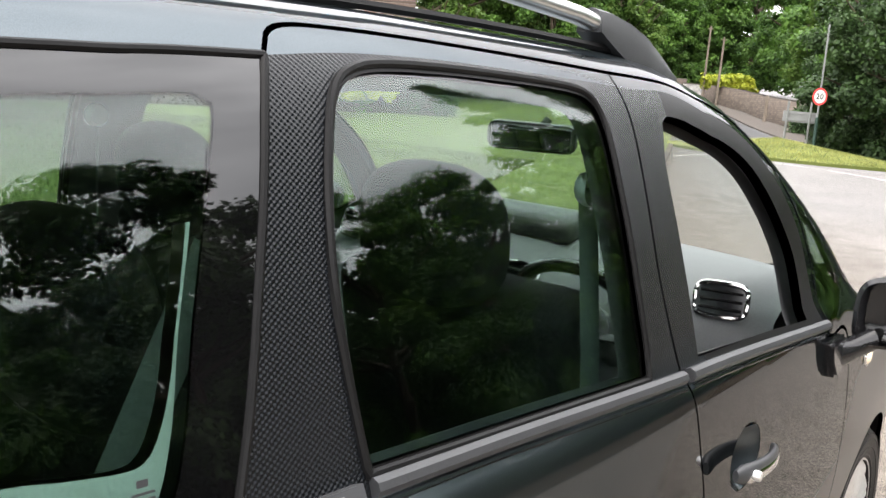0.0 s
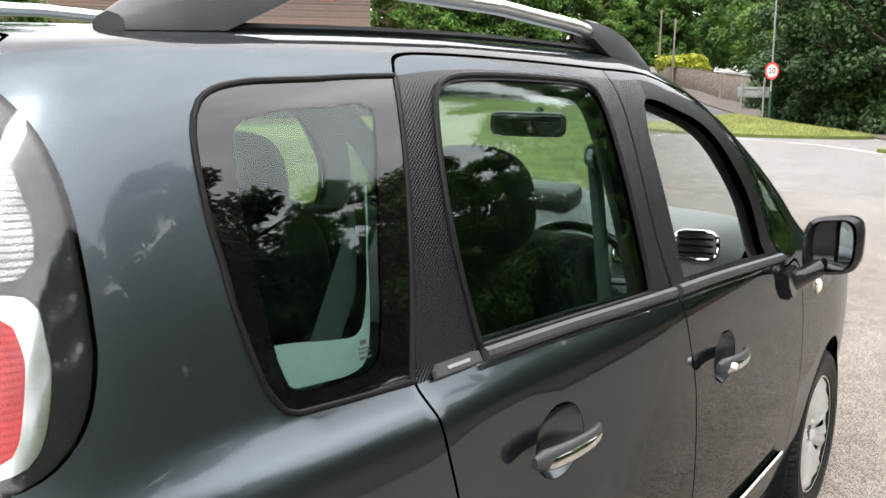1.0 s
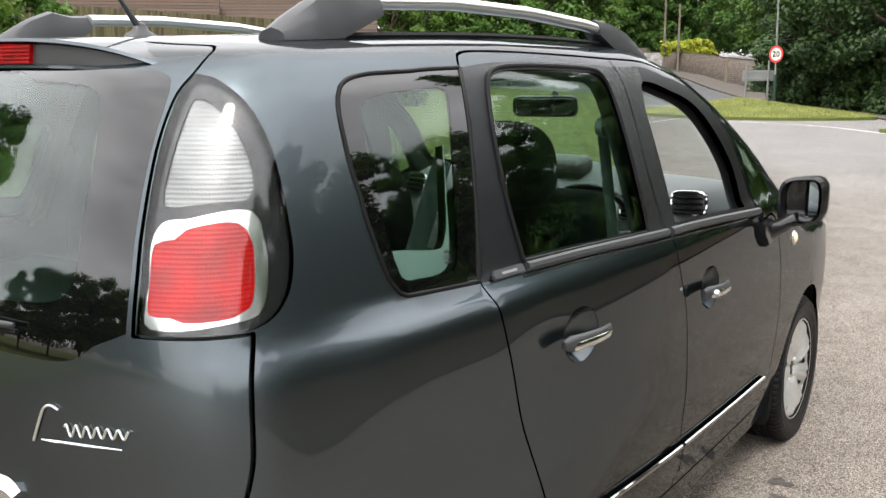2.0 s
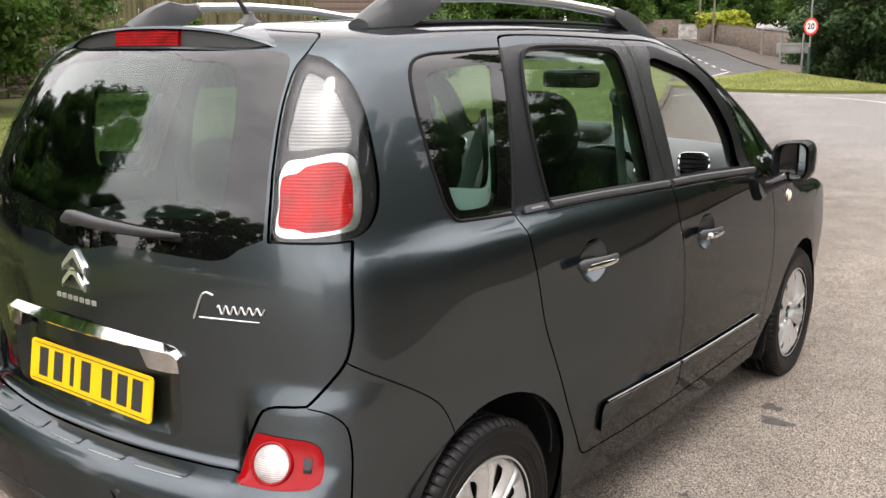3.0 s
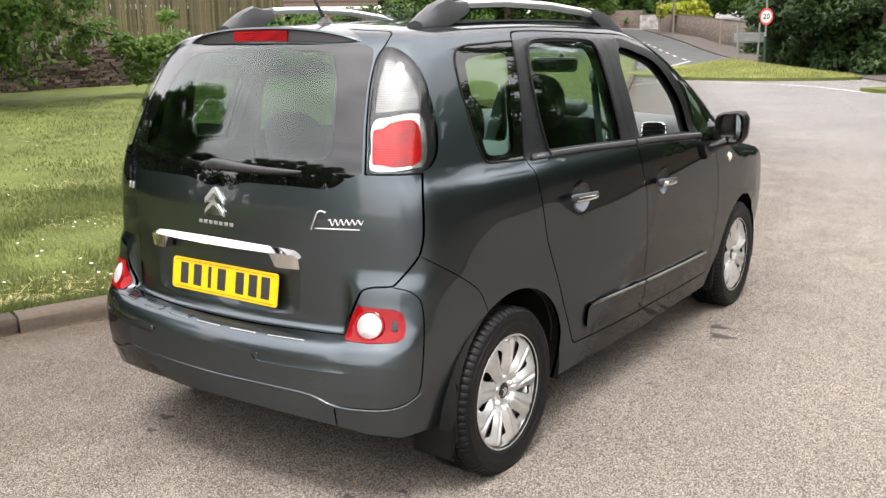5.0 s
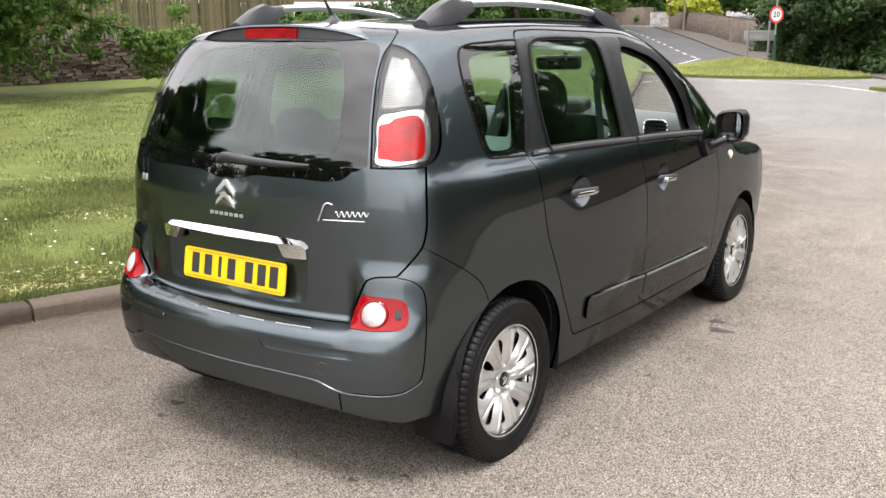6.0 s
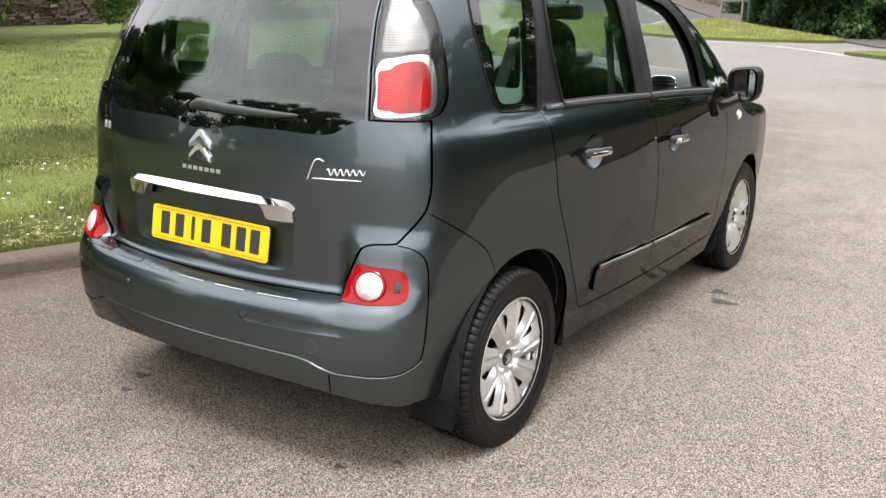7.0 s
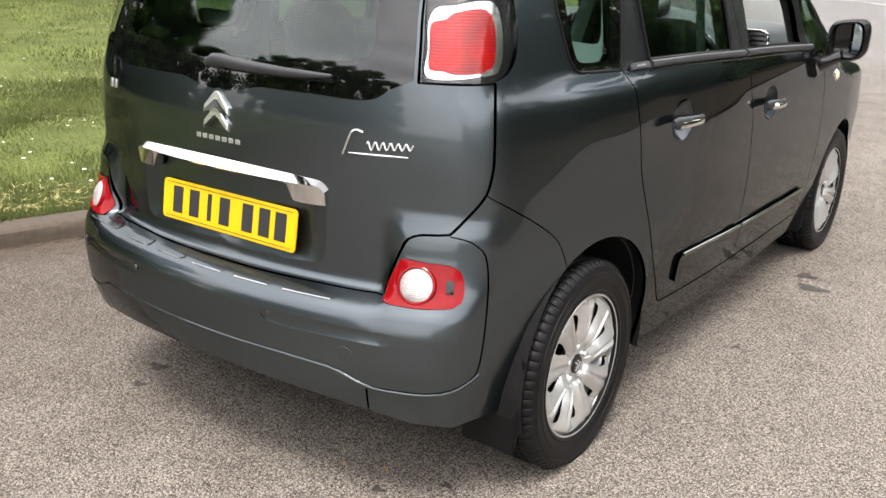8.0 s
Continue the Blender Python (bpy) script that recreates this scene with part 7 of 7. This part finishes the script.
# ---- wheels ----
def wheel_face(x, y):
    """The swept relief of a wheel cover."""
    x, y = np.asarray(x, float), np.asarray(y, float)
    r, a = np.hypot(x, y), np.arctan2(y, x)
    sweep = a * 9 - 0.9 * (r - 0.05) / 0.16
    phase = np.mod(sweep / math.pi + 1, 2) - 1
    blade = np.clip(1.25 * (1 - np.abs(phase)), 0, 1)
    crease = np.exp(-(phase / 0.15) ** 2)
    mid = np.clip((r - 0.045) / 0.07, 0, 1) * np.clip((0.222 - r) / 0.03, 0, 1)
    dish = -0.012 * np.clip((0.10 - r) / 0.10, 0, 1) + 0.010 * np.clip(r / 0.2, 0, 1) - 0.02 * np.clip((r - 0.205) / 0.02, 0, 1) ** 2
    return np.stack([x, y, dish - 0.010 * np.exp(-((r - 0.056) / 0.014) ** 2) + mid * (0.026 * blade ** 0.8 - 0.010 * crease - 0.014)], -1)


holes = []
for k in range(9):
    mid_a = (k + 0.5) / 9 * math.tau
    pts = []
    for r, w in ((0.096, 0.0), (0.108, .005), (0.135, .0105), (0.165, .0165), (0.186, .0150), (0.194, 0.0)):
        a = mid_a + 0.9 * (r - 0.05) / 0.16 / 9
        pts.append((r, a, w))
    if k % 2 == 0:
        pts = [(0.108 + (r - 0.096) * 0.72, a, w * 0.75) for r, a, w in pts]
    left = [(r * math.cos(a) - w * math.sin(a), r * math.sin(a) + w * math.cos(a)) for r, a, w in pts]
    right = [(r * math.cos(a) + w * math.sin(a), r * math.sin(a) - w * math.cos(a)) for r, a, w in pts[1:-1]][::-1]
    holes.append(("gap", spline(left + right, True, gap=0.006)))
disc = np.array([(0.222 * math.cos(a), 0.222 * math.sin(a)) for a in np.linspace(0, math.tau, 97)[:-1]])
FACE = Chart(wheel_face, ((-0.235, -0.235), (0.235, 0.235)), 0.0065, [("cover", disc)] + holes, [], 1)


def tyre_profile():
    half = [(.203, .078), (.211, .090), (.216, .0925), (.218, .0945), (.222, .0945), (.224, .0935), (.236, .0965), (.246, .0985), (.2465, .0998), (.2485, .0998), (.249, .0988), (.262, .1000), (.272, .0995), (.2725, .1008), (.2755, .1006), (.276, .0990), (.286, .0960), (.292, .0905), (.2955, .083), (.2965, .070), (.2975, .03)]
    return [(r, -z) for r, z in half] + [(.298, 0)] + half[::-1]


def wheel(x, y, side, turn):
    m = pose(x, y, .292, 0, 90, 0) if side > 0 else pose(x, y, .292, 0, -90, 0)
    m = m @ pose(0, 0, 0, 0, 0, turn)
    thing = new("wheel")
    thing.parent = car
    bm = bmesh.new()
    lathe(bm, tyre_profile(), 96)
    tyre = part("tyre", bm, TYRE, thing)
    bm = bmesh.new()
    blocks = bmesh.new()
    for s in (-1, 1):
        box(blocks, (0.0240, 0.026, 0.011), pose(.2990, 0, s * .0605, 0, 90, 0) @ pose(0, 0, 0, 0, 0, s * 8 + 90), bevel=0.0012, seg=1)
        box(blocks, (0.0240, 0.028, 0.010), pose(.2935, -.001 * s, s * .0835, 0, 90 - s * 38, 0) @ pose(0, 0, 0, 0, 0, 90), bevel=0.0012, seg=1)
        box(blocks, (0.0255, 0.018, 0.011), pose(.2995, 0, s * .034, 0, 90, 0) @ pose(0, 0, 0, 0, 0, 90), bevel=0.0012, seg=1)
    box(blocks, (0.0245, 0.030, 0.011), pose(.2995, 0, 0, 0, 90, 0) @ pose(0, 0, 0, 0, 0, 90), bevel=0.0012, seg=1)
    blocks.verts.index_update()
    tv = np.array([v.co[:] for v in blocks.verts])
    tf = [[v.index for v in f.verts] for f in blocks.faces]
    blocks.free()
    verts, quads = [], []
    for k in range(72):
        a = k / 72 * math.tau
        ca, sa = math.cos(a), math.sin(a)
        base = len(tv) * k
        verts.append(tv @ np.array([[ca, sa, 0], [-sa, ca, 0], [0, 0, 1]]))
        quads += [(f[0] + base, f[i] + base, f[i + 1] + base) for f in tf for i in range(1, len(f) - 1)]
    bm.free()
    raw("tread", np.vstack(verts), quads, TYRE, tyre)
    bm = bmesh.new()
    lathe(bm, [(.205, -.08), (.19, -.07), (.18, .03), (.194, .07), (.206, .0805), (.2105, .088), (.209, .0905), (.204, .090)], 72)
    part("rim", bm, SILVER, thing)
    cov = sheet("wheel_cover", [(FACE, FACE.pick("cover"))], SILVER, thing, flange=0.012)
    cov.matrix_basis = pose(0, 0, .072) @ Matrix.Diagonal((0.94, 0.94, 1, 1))
    bm = bmesh.new()
    lathe(bm, [(0, .0715), (.022, .0710), (.028, .0685), (.030, .060), (.030, .03)], 32)
    hub = part("hub_cap", bm, LAMP_BLACK, thing)
    for dz in (0.004, -0.008):
        bm = bmesh.new()
        prism(bm, [(0, .010), (.014, -.004), (.014, -.009), (0, .004), (-.014, -.009), (-.014, -.004)], 0.003, pose(0, dz, .0715))
        part("hub_mark", bm, ALU, hub)
    for k in range(5):
        a = k / 5 * math.tau + 0.4
        bm = bmesh.new()
        lathe(bm, [(0, .0725), (.007, .0720), (.0098, .069), (.0110, .05)], 14, pose(.050 * math.cos(a), .050 * math.sin(a), 0))
        part("wheel_nut_cap", bm, SILVER, thing)
    bm = bmesh.new()
    lathe(bm, [(0, .01), (.13, .01), (.14, .005), (.14, -.012), (0, -.012)], 40)
    part("brake_disc", bm, UNDER, thing)
    thing.matrix_basis = m
    return thing


first_wheel = wheel(0.710, 0.012, 1, 10)
for x, y, side, turn in ((0.706, 2.55, 1, 25), (-0.710, 0.012, -1, 50), (-0.706, 2.55, -1, 50)):
    copy_thing(first_wheel, pose(x, y, .292, 0, 90 * side, 0) @ pose(0, 0, 0, 0, 0, turn))
for y, s, zc, r in ((0.05, 1, .30, .37), (0.05, -1, .30, .37), (2.555, 1, .30, .36), (2.555, -1, .30, .36)):
    bm = bmesh.new()
    rows = []
    for k in range(25):
        a = -0.25 + (math.pi + 0.5) * k / 24
        rows.append([bm.verts.new((s * xx, y + rr * math.cos(a), zc + rr * math.sin(a))) for xx, rr in ((.79, r - .012), (.77, r), (.55, r), (.54, 0.05))])
    for a, b in zip(rows, rows[1:]):
        for j in range(3):
            bm.faces.new((a[j], a[j + 1], b[j + 1], b[j]))
    part("arch_liner", bm, UNDER, car)
    bm = bmesh.new()
    yb = y - (0.350 if y < 1 else 0.345)
    prism(bm, [(-.08, -.13), (.075, -.13), (.085, -.10), (.09, .12), (.06, .17), (-.08, .17)], 0.012, pose(s * .700, yb, .285, 90 - 7, 0, 0), bevel=0.003)
    part("mud_flap", bm, RUBBER, car)
bm = bmesh.new()
box(bm, (1.40, 3.30, 0.20), pose(0, 1.42, 0.30), bevel=0.05)
part("underbody", bm, UNDER, car)
for s in (1, -1):
    bm = bmesh.new()
    box(bm, (0.12, 1.72, 0.12), pose(s * .66, 1.30, 0.27), bevel=0.03)
    part("sill", bm, UNDER, car)

# ---- cabin ----
cab = lambda nm, bm, mt, lab="": part(nm, bm, mt, car, lab)
bm = bmesh.new()
sec = [(1.62, .62), (1.66, .80), (1.69, .93), (1.72, 1.00), (1.80, 1.055), (1.92, 1.085), (2.10, 1.075), (2.30, 1.02), (2.32, .62)]
rows = []
for x in np.linspace(-.70, .70, 41):
    bulge = 0.035 * math.exp(-((x) / .20) ** 2)
    curve = 0.10 * (abs(x) / .7) ** 3
    rows.append([bm.verts.new((x, y + curve * (1 if i < 6 else 0.2), z + (bulge if 3 < i < 7 else 0) - 0.03 * (abs(x) / .7) ** 4 + (0.045 if i else 0))) for i, (y, z) in enumerate(sec)])
for a, b in zip(rows, rows[1:]):
    for j in range(len(sec) - 1):
        bm.faces.new((a[j], b[j], b[j + 1], a[j + 1]))
dash = cab("dashboard", bm, DASH)
bm = bmesh.new()
box(bm, (0.34, 0.12, 0.07), pose(0, 1.83, 1.155, 12, 0, 0), bevel=0.03, seg=3)
part("instrument_hood", bm, PLASTIC, dash)


def vent(x, y, z, w, h, turn, tiltx):
    bm = bmesh.new()
    m = pose(x, y, z, 90 + tiltx, 0, turn)
    ring = [(w * math.copysign(abs(math.cos(a)) ** 0.5, math.cos(a)), h * math.copysign(abs(math.sin(a)) ** 0.5, math.sin(a))) for a in np.linspace(0, math.tau, 33)[:-1]]
    tube(bm, [m @ Vector((a, b, 0.006)) for a, b in ring + ring[:2]], 0.006, 8, caps=False)
    v = part("air_vent", bm, CHROME, dash, "chrome-ringed air vent")
    bm = bmesh.new()
    prism(bm, [(a * .94, b * .94) for a, b in ring], 0.004, m)
    part("vent_back", bm, LAMP_BLACK, v)
    for k in (-1, 0, 1):
        bm = bmesh.new()
        box(bm, (w * 1.6, 0.003, 0.012), m @ pose(0, k * h * .5, 0.006, 25, 0, 0))
        part("vent_slat", bm, RUBBER, v)


vent(.585, 1.775, 1.055, .060, .040, 14, -14)
vent(.40, 1.70, 1.030, .034, .034, 0, -14)
vent(.10, 1.66, 1.030, .055, .036, 0, -16)
vent(-.06, 1.66, 1.030, .055, .036, 0, -16)
vent(-.585, 1.775, 1.055, .060, .040, -14, -14)
bm = bmesh.new()
tube(bm, [Vector((.37 + .182 * math.cos(a), 1.50 - .182 * math.sin(a) * .42, .97 + .182 * math.sin(a) * .90)) for a in np.linspace(0, math.tau, 41)], .0155, 10, caps=False)
wheel_s = cab("steering_wheel", bm, LAMP_BLACK)
bm = bmesh.new()
lathe(bm, [(0, .03), (.05, .026), (.07, .01), (.072, -.02), (.03, -.06), (.03, -.25)], 24, pose(.37, 1.51, .97, 65, 0, 0))
part("wheel_hub", bm, PLASTIC, wheel_s)
for a in (0.1, math.pi - 0.1, -math.pi / 2):
    bm = bmesh.new()
    tube(bm, [(.37 + .05 * math.cos(a), 1.50 - .05 * math.sin(a) * .42, .97 + .05 * math.sin(a) * .9), (.37 + .176 * math.cos(a), 1.50 - .176 * math.sin(a) * .42, .97 + .176 * math.sin(a) * .9)], .016, 8, squash=(1.3, .6))
    part("wheel_spoke", bm, ALU if a < 0 else PLASTIC, wheel_s)
bm = bmesh.new()
tube(bm, [(.22, 1.58, .93), (.30, 1.58, .955)], .008, 6)
part("column_stalk", bm, ALU, wheel_s)


def cushion(bm, size, m, r):
    vs = box(bm, size, None, bevel=r, seg=4)
    bmesh.ops.transform(bm, matrix=m, verts=vs)


def rounded_pad(bm, size, m, soft=0.75):
    """A pad with a softly rounded outline."""
    vs = bmesh.ops.create_uvsphere(bm, u_segments=28, v_segments=18, radius=1.0)["verts"]
    for v in vs:
        v.co = Vector([math.copysign(abs(c) ** soft, c) * k / 2 for c, k in zip(v.co, size)])
    bmesh.ops.transform(bm, matrix=m, verts=vs)


def car_seat(x, y, z, width, back_h, head):
    st = new("seat")
    st.parent = car
    bm = bmesh.new()
    cushion(bm, (width, .50, .16), pose(x, y + .25, z), .05)
    part("seat_cushion", bm, SEAT, st)
    bm = bmesh.new()
    cushion(bm, (width, .13, back_h), pose(x, y - .06, z + back_h / 2 + .02, 14, 0, 0), .055)
    part("seat_back", bm, SEAT, st)
    for dx, dz in head:
        bm = bmesh.new()
        rounded_pad(bm, (.30, .13, .25), pose(x + dx, y - .05 - (back_h + .10) * .24, z + back_h + .10 + dz, 10, 0, 0))
        part("headrest", bm, SEAT, st)


car_seat(.37, 1.14, .56, .52, .60, ((0, -.015),))
car_seat(-.37, 1.14, .56, .52, .60, ((0, -.015),))
car_seat(0, .42, .60, 1.24, .50, ((-.40, -.10), (.40, .01)))
bm = bmesh.new()
cushion(bm, (.25, .035, .078), pose(-.03, 1.86, 1.378, 10, 0, 18), .030)
mir = cab("rear_view_mirror", bm, PLASTIC)
bm = bmesh.new()
box(bm, (.225, .004, .062), pose(-.024, 1.842, 1.375, 10, 0, 18), bevel=.0018)
part("mirror_face", bm, MIRROR, mir)
bm = bmesh.new()
tube(bm, [(-.02, 1.87, 1.39), (0, 1.89, 1.43)], .012, 8)
part("mirror_stem", bm, PLASTIC, mir)
for s in (1, -1):
    bm = bmesh.new()
    tube(bm, [(s * .655, .93, 1.36), (s * .68, .95, 1.10), (s * .70, .97, .80)], .015, 8, squash=(.12, 1))
    cab("seat_belt", bm, BELT)
    bm = bmesh.new()
    tube(bm, [(s * .635, .235, 1.325), (s * .615, .235, 1.27), (s * .60, .18, 1.13), (s * .56, .14, .98), (s * .50, .16, .85)], .022, 8, squash=(.15, 1))
    cab("seat_belt", bm, BELT)
    bm = bmesh.new()
    lathe(bm, [(0, .014), (.022, .012), (.028, 0), (.028, -.01)], 16, pose(s * .655, .93, 1.36, 0, -s * 90, 0))
    cab("belt_anchor", bm, LIGHT_TRIM)
    bm = bmesh.new()
    box(bm, (.02, 1.3, .08), pose(s * .735, 1.05, .98), bevel=.008)
    cab("door_armrest", bm, TRIM)
bm = bmesh.new()
box(bm, (1.36, 2.9, .03), pose(0, 1.05, .42))
cab("cabin_floor", bm, TRIM)
bm = bmesh.new()
box(bm, (1.30, .55, .03), pose(0, -.16, 1.0), bevel=.01)
cab("parcel_shelf", bm, TRIM)
lin_v = [roof(np.float64(x), np.float64(y)) for y in np.linspace(.16, 1.34, 12) for x in np.linspace(-.345, .345, 8)]
raw("headlining", [(p[0], p[1], p[2] - .035) for p in lin_v], [(i * 8 + j, i * 8 + j + 1, (i + 1) * 8 + j + 1, (i + 1) * 8 + j) for i in range(11) for j in range(7)], LINER, car, smooth=True)

# ---- grass, daisies, clippings near the kerb ----
def scatter_on_lawn(count, seed, near, far, ymin=-3.0, ymax=14.0):
    rng = np.random.default_rng(seed)
    out = []
    while sum(len(o) for o in out) < count:
        y = rng.uniform(ymin, ymax, count)
        d = near + (far - near) * rng.random(count) ** 1.7
        x = np.interp(y, inner_kerb[:, 1], inner_kerb[:, 0]) - d
        out.append(np.stack([x, y, 0.085 + 0.05 * np.clip(d / 3.0, 0, 1)], 1))
    return np.vstack(out)[:count], rng


def grass_blades(count, seed, near, far, tall, wide, ymin, ymax):
    base, rng = scatter_on_lawn(count, seed, near, far, ymin, ymax)
    a = rng.uniform(0, math.tau, count)
    lean = rng.normal(0, 0.45, (count, 2))
    clump = np.array([0.75 + 0.6 * noise.noise((p[0] * 2.2, p[1] * 2.2, 0.0)) for p in base])
    h = tall * rng.uniform(0.5, 1.25, count) * np.clip(clump, 0.35, 1.4)
    side = np.stack([np.cos(a), np.sin(a), np.zeros(count)], 1) * (wide * rng.uniform(0.7, 1.3, count))[:, None]
    tip = base + np.stack([lean[:, 0] * h, lean[:, 1] * h, h], 1)
    v = np.stack([base - side + (0, 0, -0.012), base + side + (0, 0, -0.012), tip], 1).reshape(-1, 3)
    return v, np.arange(count * 3).reshape(-1, 3)


v, f = grass_blades(110000, 1, 0.0, 4.2, 0.055, 0.0032, -1.6, 6.0)
tagged(raw("grass", v, f, BLADE), "short green grass blades on the lawn by the kerb", "grass", kind="stuff")
v, f = grass_blades(90000, 2, 2.5, 15.0, 0.055, 0.006, -2.0, 16.0)
tagged(raw("grass", v, f, BLADE), "short green grass further across the lawn", "grass", kind="stuff")
v, f = grass_blades(2600, 9, -0.03, 0.10, 0.075, 0.003, -2.0, 5.0)
tagged(raw("grass", v, f, BLADE), "longer grass leaning over the kerb", "grass", kind="stuff")


def clippings():
    rng = np.random.default_rng(6)
    base, _ = scatter_on_lawn(30000, 6, 0.1, 11.0, -2.0, 12.0)
    keep = np.array([noise.noise((p[0] * 0.5 + p[1] * 0.25, p[1] * 1.1 - p[0] * 0.8, 7.0)) > 0.16 for p in base])
    base = base[keep]
    n = len(base)
    a = rng.uniform(0, math.tau, n)
    d = np.stack([np.cos(a), np.sin(a), rng.uniform(-0.1, 0.25, n)], 1) * rng.uniform(0.02, 0.05, n)[:, None]
    w = np.stack([-np.sin(a), np.cos(a), np.zeros(n)], 1) * 0.0022
    c = base + np.stack([np.zeros(n), np.zeros(n), rng.uniform(0.02, 0.05, n)], 1)
    v = np.stack([c - d - w, c - d + w, c + d], 1).reshape(-1, 3)
    return v, np.arange(n * 3).reshape(-1, 3)


v, f = clippings()
tagged(raw("grass_clippings", v, f, STRAW), "dry straw-coloured mown clippings lying on the lawn", "clippings", kind="stuff")


def daisies():
    base, rng = scatter_on_lawn(420, 12, 0.3, 12.0, -1.0, 12.0)
    vs, fs = [], []
    for p in base:
        r = rng.uniform(0.008, 0.013)
        k = len(vs)
        z = p[2] + 0.055
        vs.append((p[0], p[1], z + 0.003))
        for j in range(7):
            a = j / 7 * math.tau
            vs.append((p[0] + r * math.cos(a), p[1] + r * math.sin(a), z))
        fs += [(k, k + 1 + j, k + 1 + (j + 1) % 7) for j in range(7)]
    return vs, fs


v, f = daisies()
tagged(raw("daisies", v, f, DAISY), "small white daisies dotted over the lawn", "flowers", kind="stuff")
isl_rng = np.random.default_rng(77)
pts = np.stack([isl_rng.uniform(-13.5, -4.3, 30000), isl_rng.uniform(30, 41, 30000)], 1)
pts = pts[within(island, pts)]
ed = distance(np.vstack([island, island[:1]]), pts)
n = len(pts)
base = np.stack([pts[:, 0], pts[:, 1], ground_z(pts[:, 0], pts[:, 1]) + mound(pts[:, 0], pts[:, 1], ed) - 0.02], 1)
a = isl_rng.uniform(0, math.tau, n)
h = isl_rng.uniform(0.05, 0.14, n)
sd = np.stack([np.cos(a), np.sin(a), np.zeros(n)], 1) * 0.013
tip = base + np.stack([isl_rng.normal(0, 0.3, n) * h, isl_rng.normal(0, 0.3, n) * h, h], 1)
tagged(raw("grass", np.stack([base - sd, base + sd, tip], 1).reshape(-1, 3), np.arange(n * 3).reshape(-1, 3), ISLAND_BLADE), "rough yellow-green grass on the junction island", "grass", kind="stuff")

# ---- litter on the road ----
STAIN = shader("dark_oil_stain", (0.045, 0.040, 0.036), 0.75, grain=0.3, scale=120, stains=0.3, stain_scale=20)
PEBBLE = pieces_material("road_grit", (0.10, 0.085, 0.07), (0.42, 0.38, 0.33), scale=60)
DEAD_LEAF = shader("dry_leaf", (0.33, 0.19, 0.08), 0.8, grain=0.2, scale=80)


def stain(x, y, rx, ry, seed):
    rng = random.Random(seed)
    bm = bmesh.new()
    c = bm.verts.new((x, y, 0.0045))
    n = 22
    rim = []
    for k in range(n):
        a = k / n * math.tau
        r = 0.7 + 0.3 * math.sin(3 * a + seed) * rng.uniform(0.3, 1) + rng.uniform(-0.12, 0.12)
        rim.append(bm.verts.new((x + rx * r * math.cos(a), y + ry * r * math.sin(a), 0.0025)))
    for k in range(n):
        bm.faces.new((c, rim[k], rim[(k + 1) % n]))
    return tagged(part("oil_stain", bm, STAIN), "dark oily spot on the asphalt", "stain", kind="structure")


for i, (x, y, rx, ry) in enumerate(((.457, -.48, .03, .022), (.592, -.349, .022, .018), (.90, 1.07, .022, .02), (1.053, 1.196, .012, .012), (-.62, -.38, .05, .03), (-.56, -.50, .035, .02), (.95, 1.90, .10, .05), (.88, 2.05, .06, .05))):
    stain(x, y, rx, ry, i + 1)
for x, y in ((.299, -.448), (.415, -.395)):
    bm = bmesh.new()
    vs = [bm.verts.new(p) for p in ((-.012, 0, .002), (-.003, .007, .006), (.010, .004, .003), (.014, 0, .008), (.010, -.005, .002), (-.003, -.006, .007))]
    mid = bm.verts.new((0, 0, .004))
    for k in range(6):
        bm.faces.new((mid, vs[k], vs[(k + 1) % 6]))
    leaf = tagged(part("fallen_leaf", bm, DEAD_LEAF), "small curled brown leaf lying on the road", "leaf", group="leaves on the road")
    leaf.matrix_basis = pose(x, y, 0.003, 0, 0, 60 * x * 20)


def grit(count, seed):
    rng = np.random.default_rng(seed)
    vs, fs = [], []
    c = np.stack([rng.uniform(-2.0, 3.6, count), rng.uniform(-2.0, 9.0, count)], 1)
    shape = np.array([(1, 0, 0), (0, 1, 0), (-1, 0, 0), (0, -1, 0), (0, 0, 1)], float)
    tri = np.array([(0, 1, 4), (1, 2, 4), (2, 3, 4), (3, 0, 4)])
    for i, p in enumerate(c):
        r = rng.uniform(0.0022, 0.0055)
        a = rng.uniform(0, math.tau)
        rot = np.array([[math.cos(a), math.sin(a), 0], [-math.sin(a), math.cos(a), 0], [0, 0, 0.8]])
        vs.append(shape @ rot * r + (p[0], p[1], 0.0005))
        fs.append(tri + 5 * i)
    return np.vstack(vs), np.vstack(fs)


v, f = grit(9000, 3)
tagged(raw("grit", v, f, PEBBLE), "loose pale and dark grit on the asphalt", "gravel", kind="stuff")
